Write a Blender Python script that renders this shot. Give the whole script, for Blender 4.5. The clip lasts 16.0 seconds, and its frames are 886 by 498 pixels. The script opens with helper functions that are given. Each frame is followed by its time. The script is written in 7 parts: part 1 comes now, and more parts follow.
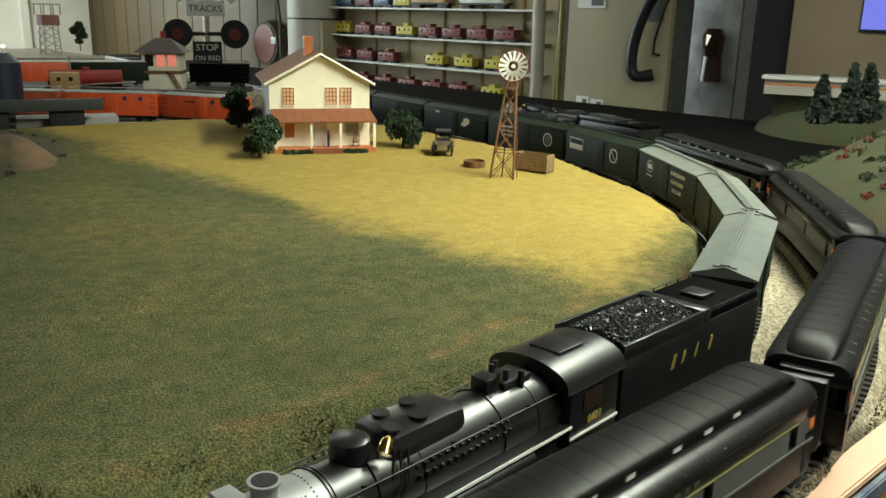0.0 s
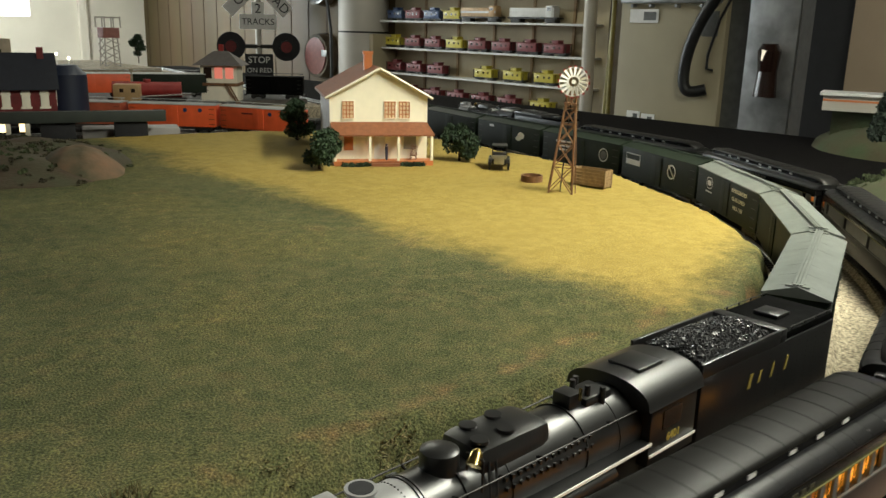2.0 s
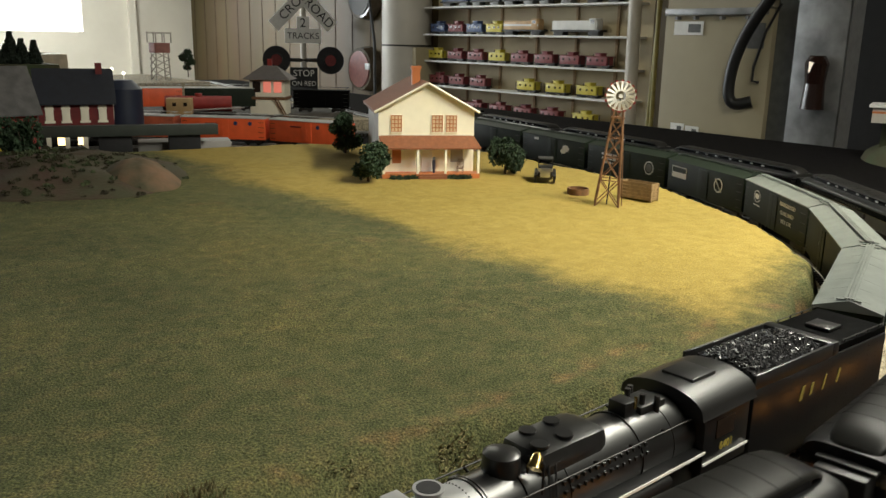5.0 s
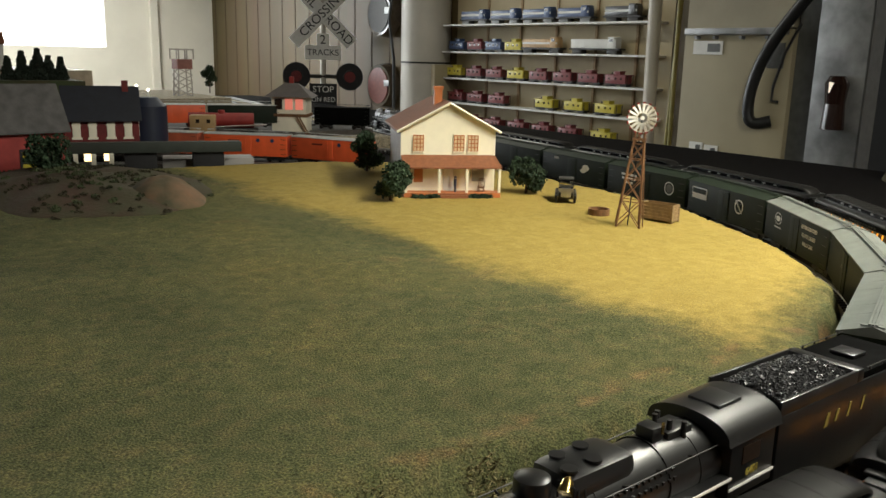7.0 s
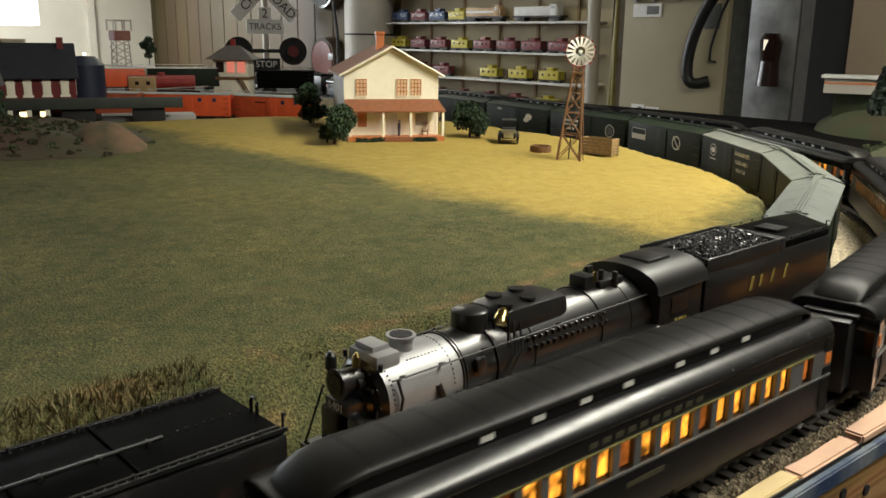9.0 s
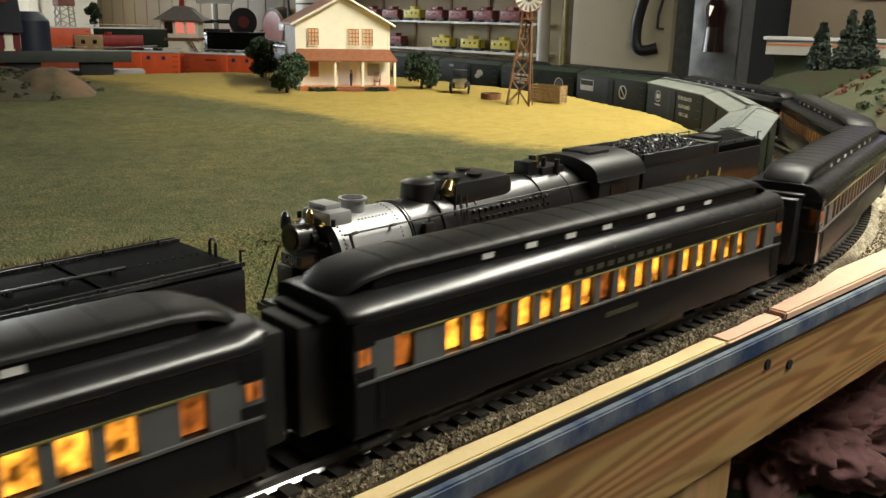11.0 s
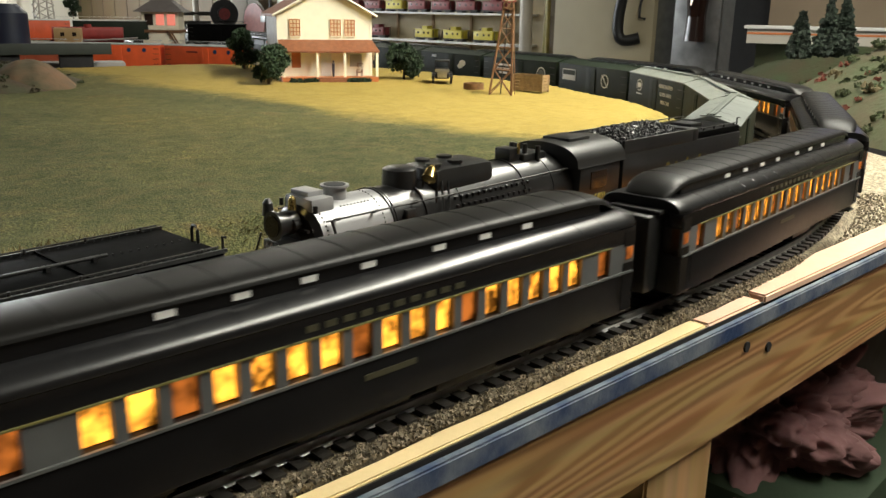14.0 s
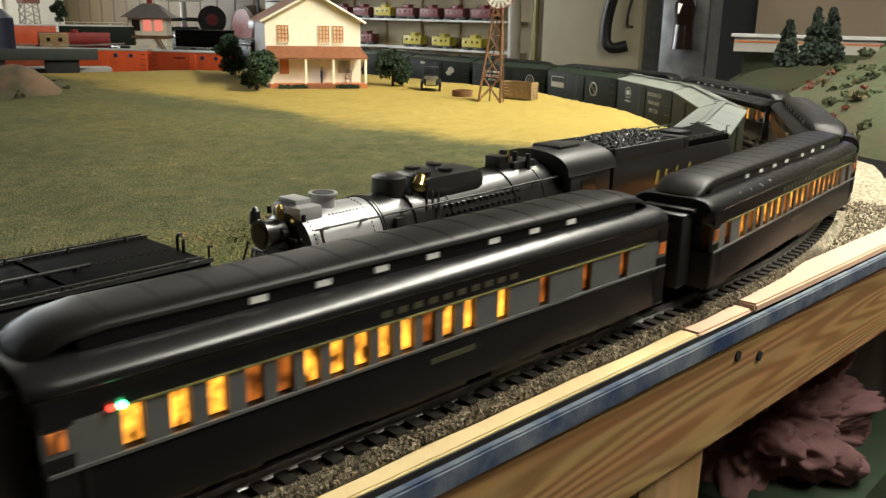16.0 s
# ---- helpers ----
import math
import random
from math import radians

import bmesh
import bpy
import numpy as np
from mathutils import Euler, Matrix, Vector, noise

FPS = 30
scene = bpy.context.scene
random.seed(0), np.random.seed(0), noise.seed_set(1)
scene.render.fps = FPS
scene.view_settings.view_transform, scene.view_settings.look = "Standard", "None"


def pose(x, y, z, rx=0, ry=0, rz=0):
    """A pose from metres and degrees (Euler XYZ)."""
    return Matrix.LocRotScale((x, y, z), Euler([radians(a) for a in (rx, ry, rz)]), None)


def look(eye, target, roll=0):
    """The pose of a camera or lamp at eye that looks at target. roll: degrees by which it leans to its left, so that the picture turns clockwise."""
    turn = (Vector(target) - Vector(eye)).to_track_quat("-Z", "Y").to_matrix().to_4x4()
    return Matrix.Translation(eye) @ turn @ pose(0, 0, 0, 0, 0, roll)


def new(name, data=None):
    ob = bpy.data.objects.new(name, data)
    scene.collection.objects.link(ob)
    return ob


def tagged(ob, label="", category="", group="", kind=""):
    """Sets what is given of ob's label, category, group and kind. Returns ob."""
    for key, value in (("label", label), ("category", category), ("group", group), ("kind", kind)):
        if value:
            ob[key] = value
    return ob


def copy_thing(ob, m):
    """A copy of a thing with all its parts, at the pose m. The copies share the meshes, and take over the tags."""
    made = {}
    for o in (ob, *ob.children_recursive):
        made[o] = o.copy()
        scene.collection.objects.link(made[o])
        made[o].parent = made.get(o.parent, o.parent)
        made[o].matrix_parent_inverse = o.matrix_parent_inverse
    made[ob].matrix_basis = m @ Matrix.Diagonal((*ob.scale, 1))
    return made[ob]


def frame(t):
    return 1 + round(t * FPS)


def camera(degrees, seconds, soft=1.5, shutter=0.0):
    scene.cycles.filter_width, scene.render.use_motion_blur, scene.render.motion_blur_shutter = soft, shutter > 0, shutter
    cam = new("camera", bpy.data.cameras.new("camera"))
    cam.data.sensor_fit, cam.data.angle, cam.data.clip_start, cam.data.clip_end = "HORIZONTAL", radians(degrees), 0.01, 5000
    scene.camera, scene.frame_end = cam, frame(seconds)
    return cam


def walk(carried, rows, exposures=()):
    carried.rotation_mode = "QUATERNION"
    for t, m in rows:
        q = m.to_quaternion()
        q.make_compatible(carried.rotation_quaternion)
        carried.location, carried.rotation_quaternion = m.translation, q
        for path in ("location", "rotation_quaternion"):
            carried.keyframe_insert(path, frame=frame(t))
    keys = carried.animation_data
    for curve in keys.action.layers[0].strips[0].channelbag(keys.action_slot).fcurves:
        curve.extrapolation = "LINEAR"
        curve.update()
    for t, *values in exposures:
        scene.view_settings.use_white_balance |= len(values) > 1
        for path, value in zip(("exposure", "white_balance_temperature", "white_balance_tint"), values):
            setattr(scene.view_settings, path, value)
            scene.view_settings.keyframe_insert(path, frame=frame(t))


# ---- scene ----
cam = camera(55.6, 16.0, shutter=0.35)
METRES, EYE, TILT, LEAN, TURN = 0.29, 0.336, 1.6, 0.0, -45.0
ROWS = [
    (0.0, 0.0, 0.0, 0.0, 0.4, -17.14, -1.3),
    (0.5, -0.0176, -0.0123, 0.0064, 0.94, -16.85, -1.44),
    (1.0, -0.0397, -0.0229, 0.0113, 1.67, -16.62, -1.46),
    (1.5, -0.0652, -0.0293, 0.0136, 2.51, -16.48, -1.43),
    (2.0, -0.0942, -0.033, 0.0141, 3.4, -16.38, -1.38),
    (2.5, -0.1022, -0.0484, 0.0245, 3.93, -16.14, -1.42),
    (3.0, -0.101, -0.075, 0.0304, 4.26, -15.85, -1.32),
    (3.5, -0.1151, -0.0957, 0.0296, 4.79, -15.76, -1.17),
    (4.0, -0.1334, -0.0996, 0.032, 5.41, -15.7, -1.08),
    (6.5, -0.1477, -0.1388, 0.0456, 6.78, -15.2, -1.15),
    (7.0, -0.17, -0.1511, 0.0699, 7.24, -14.64, -1.21),
    (7.5, -0.1868, -0.156, 0.064, 7.66, -14.42, -1.12),
    (8.0, -0.1618, -0.1638, 0.0007, 6.96, -14.82, -0.74),
    (8.5, -0.1336, -0.2225, -0.1204, 5.17, -15.29, -0.96),
    (9.0, -0.1227, -0.2781, -0.1976, 3.6, -15.73, -0.67),
    (9.5, -0.1073, -0.3283, -0.2641, 2.38, -16.02, -0.4),
    (10.0, -0.0771, -0.3939, -0.3243, 1.0, -16.25, -0.52),
    (12.5, -0.121, -0.4534, -0.4158, 0.39, -17.83, -1.59),
    (13.0, -0.1255, -0.4416, -0.4116, 0.17, -17.78, -1.56),
    (13.5, -0.1089, -0.4434, -0.408, -0.4, -17.67, -1.24),
    (14.0, -0.0954, -0.4468, -0.4034, -0.64, -17.56, -0.93),
    (14.5, -0.0931, -0.4452, -0.4068, -0.78, -17.48, -0.81),
    (15.0, -0.0815, -0.4379, -0.4049, -1.04, -17.42, -0.72),
    (15.5, -0.0924, -0.4308, -0.4062, -1.22, -17.29, -0.95),
    (16.0, -0.0988, -0.4258, -0.4048, -1.4, -17.1, -1.21),
]
BASE = pose(0, 0, EYE, 0, 0, TURN) @ pose(0, 0, 0, TILT, LEAN, 0)
walk(cam, [(t, BASE @ pose(METRES * x, METRES * y, METRES * z, 90 + pitch, roll, yaw)) for t, x, y, z, yaw, pitch, roll in ROWS],
     exposures=[(0.0, 0.28, 6250, -6), (2.0, 0.21, 6450, 2), (4.0, 0.16, 6500, 5), (9.5, 0.19, 6500, 7), (12.5, 0.58, 6500, 7), (16.0, 0.58, 6450, 7)])

# ---- light ----
world = bpy.data.worlds.new("world")
scene.world = world
world.use_nodes = True
wn = world.node_tree
sky = wn.nodes.new("ShaderNodeTexSky")
sky.sky_type, sky.sun_disc, sky.sun_elevation, sky.sun_rotation = "NISHITA", False, radians(35), radians(120)
wn.links.new(sky.outputs[0], wn.nodes["Background"].inputs[0])
wn.nodes["Background"].inputs[1].default_value = 0.08


def area_lamp(name, eye, target, sx, sy, watts, colour):
    data = bpy.data.lights.new(name, "AREA")
    data.shape, data.size, data.size_y, data.energy, data.color = "RECTANGLE", sx, sy, watts, colour
    ob = new(name, data)
    ob.matrix_world = look(eye, target)
    return ob


# ceiling tubes, none in view; the front-edge one is inferred from roof highlights
# added fill over the yard, no known source
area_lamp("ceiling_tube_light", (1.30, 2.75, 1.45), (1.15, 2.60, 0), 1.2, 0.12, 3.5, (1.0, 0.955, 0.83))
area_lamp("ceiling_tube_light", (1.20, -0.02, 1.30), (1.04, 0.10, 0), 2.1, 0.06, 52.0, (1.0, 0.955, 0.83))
# added fill over the back of the room and before the far wall
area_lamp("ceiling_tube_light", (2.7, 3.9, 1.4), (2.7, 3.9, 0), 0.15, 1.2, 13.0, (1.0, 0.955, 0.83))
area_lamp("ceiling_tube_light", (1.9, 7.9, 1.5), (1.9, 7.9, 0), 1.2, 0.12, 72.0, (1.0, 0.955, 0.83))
spot = bpy.data.lights.new("farm_spot_light", "SPOT")
spot.energy, spot.color, spot.spot_size, spot.spot_blend, spot.shadow_soft_size = 54.0, (1.0, 0.90, 0.64), radians(50), 0.85, 0.03
new("farm_spot_light", spot).matrix_world = look((1.35, 0.15, 1.25), (1.06, 0.93, 0.06))
# daylight in the window opening
area_lamp("window_daylight", (1.4, 9.45, 0.85), (1.3, 2.5, 0.2), 2.4, 0.95, 70.0, (0.87, 0.93, 1.0))

# ---- materials ----


def mat(name, colour, rough=0.6, metal=0.0, vary=0.25, scale=30.0, bump=0.0, bump_scale=200.0, second=None, spec=0.5, random_tint=0.0, coat=0.0):
    m = bpy.data.materials.new(name)
    m.use_nodes = True
    nt = m.node_tree
    b = nt.nodes["Principled BSDF"]
    b.inputs["Roughness"].default_value = rough
    b.inputs["Metallic"].default_value = metal
    b.inputs["Specular IOR Level"].default_value = spec
    b.inputs["Coat Weight"].default_value = coat
    tc = nt.nodes.new("ShaderNodeTexCoord")
    n1 = nt.nodes.new("ShaderNodeTexNoise")
    n1.inputs["Scale"].default_value, n1.inputs["Detail"].default_value = scale, 6.0
    nt.links.new(tc.outputs["Object"], n1.inputs["Vector"])
    ramp = nt.nodes.new("ShaderNodeValToRGB")
    dark = second or tuple(c * (1 - vary) for c in colour)
    ramp.color_ramp.elements[0].position, ramp.color_ramp.elements[1].position = 0.35, 0.68
    ramp.color_ramp.elements[0].color = (*dark, 1)
    ramp.color_ramp.elements[1].color = (*colour, 1)
    nt.links.new(n1.outputs["Fac"], ramp.inputs["Fac"])
    out = ramp.outputs["Color"]
    if random_tint:
        oi = nt.nodes.new("ShaderNodeObjectInfo")
        hsv = nt.nodes.new("ShaderNodeHueSaturation")
        mr = nt.nodes.new("ShaderNodeMapRange")
        mr.inputs["To Min"].default_value, mr.inputs["To Max"].default_value = 1 - random_tint, 1 + random_tint
        nt.links.new(oi.outputs["Random"], mr.inputs["Value"])
        nt.links.new(mr.outputs[0], hsv.inputs["Value"])
        nt.links.new(out, hsv.inputs["Color"])
        out = hsv.outputs["Color"]
    nt.links.new(out, b.inputs["Base Color"])
    n2 = nt.nodes.new("ShaderNodeTexNoise")
    n2.inputs["Scale"].default_value, n2.inputs["Detail"].default_value = bump_scale, 5.0
    nt.links.new(tc.outputs["Object"], n2.inputs["Vector"])
    rr = nt.nodes.new("ShaderNodeMapRange")
    rr.inputs["To Min"].default_value, rr.inputs["To Max"].default_value = max(0.02, rough - 0.08 * min(1, 2 * rough * rough)), min(1.0, rough + 0.1 * min(1, 2 * rough * rough))
    nt.links.new(n2.outputs["Fac"], rr.inputs["Value"])
    nt.links.new(rr.outputs[0], b.inputs["Roughness"])
    if bump:
        bp = nt.nodes.new("ShaderNodeBump")
        bp.inputs["Strength"].default_value, bp.inputs["Distance"].default_value = bump, 0.002
        nt.links.new(n2.outputs["Fac"], bp.inputs["Height"])
        nt.links.new(bp.outputs[0], b.inputs["Normal"])
    return m


def glow(name, colour, strength, vary=0.0):
    m = bpy.data.materials.new(name)
    m.use_nodes = True
    nt = m.node_tree
    b = nt.nodes["Principled BSDF"]
    b.inputs["Base Color"].default_value = (*[c * 0.3 for c in colour], 1)
    b.inputs["Emission Color"].default_value = (*colour, 1)
    b.inputs["Emission Strength"].default_value = strength
    if vary:
        oi = nt.nodes.new("ShaderNodeObjectInfo")
        tc = nt.nodes.new("ShaderNodeTexCoord")
        add = nt.nodes.new("ShaderNodeVectorMath")
        no = nt.nodes.new("ShaderNodeTexNoise")
        no.inputs["Scale"].default_value = 110.0
        mr = nt.nodes.new("ShaderNodeMapRange")
        mr.inputs["From Min"].default_value, mr.inputs["From Max"].default_value = 0.35, 0.65
        mr.inputs["To Min"].default_value, mr.inputs["To Max"].default_value = strength * (1 - vary), strength * (1 + vary)
        sc = nt.nodes.new("ShaderNodeVectorMath")
        sc.operation = "SCALE"
        sc.inputs[0].default_value = (3.0, 5.0, 7.0)
        nt.links.new(oi.outputs["Random"], sc.inputs["Scale"])
        nt.links.new(tc.outputs["Object"], add.inputs[0])
        nt.links.new(sc.outputs[0], add.inputs[1])
        nt.links.new(add.outputs[0], no.inputs["Vector"])
        nt.links.new(no.outputs["Fac"], mr.inputs["Value"])
        nt.links.new(mr.outputs[0], b.inputs["Emission Strength"])
    return m


BLACK = mat("black_engine_paint", (0.013, 0.0128, 0.013), 0.30, 0.0, 0.3, 60, spec=0.8)
CAR_BLACK = mat("black_coach_paint", (0.009, 0.0085, 0.009), 0.22, 0.0, 0.3, 40)
LOWER_BLACK = mat("satin_black_lower_side", (0.009, 0.0085, 0.009), 0.42, 0.0, 0.3, 40, spec=0.22)
ROOF_BLACK = mat("black_roof_paint", (0.012, 0.012, 0.013), 0.29, 0.0, 0.25, 50)
ROOF_MATTE = mat("satin_charcoal_roof", (0.009, 0.0086, 0.008), 0.40, 0.0, 0.25, 50, spec=0.17)
DECK_BLACK = mat("dull_black_deck", (0.003, 0.003, 0.003), 0.6, 0.0, 0.3, 60, spec=0.025)
GRAPHITE = mat("graphite_smokebox", (0.36, 0.36, 0.365), 0.46, 0.45, 0.12, 80)
STEEL = mat("bright_rail_steel", (0.55, 0.54, 0.52), 0.3, 0.9, 0.3, 60)
DARKMETAL = mat("dark_iron", (0.03, 0.028, 0.026), 0.5, 0.4, 0.3, 80)
BRASS = mat("polished_brass", (0.85, 0.62, 0.22), 0.22, 1.0, 0.1, 50)
WHITE = mat("white_paint", (0.78, 0.77, 0.74), 0.55, 0, 0.08, 40)
YELLOWLINE = mat("gold_lettering", (0.45, 0.36, 0.08), 0.5, 0, 0.1, 60)
GREYBAND = mat("grey_window_band", (0.115, 0.118, 0.115), 0.42, 0, 0.2, 60)
LITDIM = glow("dim_lit_window", (0.75, 0.20, 0.03), 0.30, 0.8)
DIMLETTER = mat("dull_gold_lettering", (0.06, 0.055, 0.03), 0.5, 0, 0.1, 60)
LIT = glow("lit_window", (1.0, 0.36, 0.035), 1.1, 0.97)
MIDGOLD = mat("worn_gold_lettering", (0.26, 0.205, 0.05), 0.5, 0, 0.3, 60)
DULLSTRIPE = mat("dull_gold_stripe", (0.21, 0.19, 0.065), 0.5, 0, 0.2, 60)
DIMWIN = mat("unlit_window", (0.03, 0.02, 0.015), 0.15)
COAL = mat("coal", (0.045, 0.045, 0.047), 0.32, 0.0, 0.4, 90, 0.1, 300, spec=0.4)
TIE = mat("plastic_tie", (0.026, 0.022, 0.018), 0.6, 0, 0.4, 60, 0.1, 300, random_tint=0.3)
BOXGREEN = mat("dark_green_boxcar_paint", (0.012, 0.020, 0.011), 0.6, 0, 0.25, 40, 0.04, 300, spec=0.25)
BOXROOF = mat("grey_boxcar_roof", (0.155, 0.168, 0.155), 0.6, 0, 0.18, 40, 0.05, 300, spec=0.25)
ORANGE = mat("orange_boxcar_paint", (0.90, 0.135, 0.04), 0.45, 0, 0.15, 30)
SILVERROOF = mat("silver_car_roof", (0.5, 0.5, 0.48), 0.45, 0.3, 0.2, 30)
CREAM = mat("cream_house_paint", (0.90, 0.85, 0.70), 0.6, 0, 0.05, 60, 0.05, 300)
ROOFBROWN = mat("brown_shingle_plastic", (0.24, 0.085, 0.035), 0.6, 0, 0.25, 120, 0.2, 500)
ORANGEPLASTIC = mat("orange_plastic_trim", (0.50, 0.16, 0.05), 0.5, 0, 0.1, 40)
# grey for house walls away from the lamp, shade put into the colour
SHADEGREY = mat("shade_grey_house", (0.40, 0.38, 0.35), 0.6, 0, 0.2, 40)
LEAF = mat("dark_green_foliage", (0.035, 0.07, 0.03), 0.8, 0, 0.6, 90, random_tint=0.2)
LEAF2 = mat("conifer_foliage", (0.03, 0.045, 0.03), 0.85, 0, 0.5, 90)
BARK = mat("bark", (0.09, 0.06, 0.04), 0.9, 0, 0.4, 120, 0.3, 300)
RUSTWOOD = mat("rusty_brown_lattice", (0.22, 0.11, 0.05), 0.7, 0, 0.4, 100, 0.2, 300)
CRATEWOOD = mat("crate_wood", (0.33, 0.22, 0.11), 0.75, 0, 0.35, 120, 0.2, 300)
RED = mat("red_paint", (0.33, 0.035, 0.03), 0.5, 0, 0.25, 40)
BARNRED = mat("barn_red_paint", (0.16, 0.018, 0.018), 0.7, 0, 0.3, 60, 0.1, 300)
CABRED = mat("caboose_red_plastic", (0.19, 0.03, 0.035), 0.45, 0, 0.25, 30)
CABYELLOW = mat("caboose_yellow_plastic", (0.50, 0.42, 0.04), 0.45, 0, 0.1, 30)
BLUEENG = mat("blue_diesel_paint", (0.03, 0.06, 0.16), 0.4, 0, 0.2, 30)
TANENG = mat("tan_diesel_paint", (0.5, 0.32, 0.15), 0.5, 0, 0.3, 30)
SHELFWHITE = mat("white_shelf_board", (0.62, 0.62, 0.60), 0.5, 0, 0.1, 20)


def wood_material(name, light, dark, stretch, rings=22.0):
    m = bpy.data.materials.new(name)
    m.use_nodes = True
    nt = m.node_tree
    b = nt.nodes["Principled BSDF"]
    tc = nt.nodes.new("ShaderNodeTexCoord")
    mp = nt.nodes.new("ShaderNodeMapping")
    mp.inputs["Scale"].default_value = stretch
    ramp = nt.nodes.new("ShaderNodeValToRGB")
    ramp.color_ramp.elements[0].color, ramp.color_ramp.elements[1].color = (*dark, 1), (*light, 1)
    ramp.color_ramp.elements[0].position, ramp.color_ramp.elements[1].position = 0.25, 0.68
    no = nt.nodes.new("ShaderNodeTexNoise")
    no.inputs["Scale"].default_value, no.inputs["Detail"].default_value = 3.0, 8.0
    mix = nt.nodes.new("ShaderNodeMix")
    mix.data_type, mix.blend_type = "RGBA", "MULTIPLY"
    mix.inputs["Factor"].default_value = 0.45
    nt.links.new(tc.outputs["Object"], mp.inputs["Vector"])
    nt.links.new(mp.outputs[0], no.inputs["Vector"])
    # growth rings broken up by long streaks
    streak = nt.nodes.new("ShaderNodeTexNoise")
    streak.inputs["Scale"].default_value, streak.inputs["Detail"].default_value, streak.inputs["Distortion"].default_value = 2.4, 8.0, 0.8
    nt.links.new(mp.outputs[0], streak.inputs["Vector"])
    both = nt.nodes.new("ShaderNodeMix")
    both.inputs["Factor"].default_value = 0.45
    field_noise = nt.nodes.new("ShaderNodeTexNoise")
    field_noise.inputs["Scale"].default_value, field_noise.inputs["Detail"].default_value = 0.55, 1.0
    nt.links.new(mp.outputs[0], field_noise.inputs["Vector"])
    turns = nt.nodes.new("ShaderNodeMath")
    turns.operation = "MULTIPLY"
    turns.inputs[1].default_value = rings
    nt.links.new(field_noise.outputs["Fac"], turns.inputs[0])
    wave = nt.nodes.new("ShaderNodeMath")
    wave.operation = "SINE"
    nt.links.new(turns.outputs[0], wave.inputs[0])
    ring = nt.nodes.new("ShaderNodeMapRange")
    ring.inputs["From Min"].default_value = -1.0
    nt.links.new(wave.outputs[0], ring.inputs["Value"])
    nt.links.new(ring.outputs[0], both.inputs[2])
    nt.links.new(streak.outputs["Fac"], both.inputs[3])
    nt.links.new(both.outputs[0], ramp.inputs["Fac"])
    nt.links.new(ramp.outputs["Color"], mix.inputs[6])
    nt.links.new(no.outputs["Color"], mix.inputs[7])
    nt.links.new(mix.outputs[2], b.inputs["Base Color"])
    bp = nt.nodes.new("ShaderNodeBump")
    bp.inputs["Strength"].default_value, bp.inputs["Distance"].default_value = 0.25, 0.001
    nt.links.new(both.outputs[0], bp.inputs["Height"])
    nt.links.new(bp.outputs[0], b.inputs["Normal"])
    b.inputs["Roughness"].default_value = 0.6
    return m


BEAM = wood_material("rough_fir_beam", (0.50, 0.295, 0.118), (0.31, 0.155, 0.055), (1.3, 1.3, 34.0), 260.0)
POST = wood_material("fir_post", (0.58, 0.37, 0.17), (0.46, 0.27, 0.11), (30.0, 30.0, 2.0), 50.0)
PANEL = wood_material("tan_wall_panelling", (0.112, 0.072, 0.022), (0.085, 0.053, 0.016), (1.0, 1.0, 0.15), 20.0)


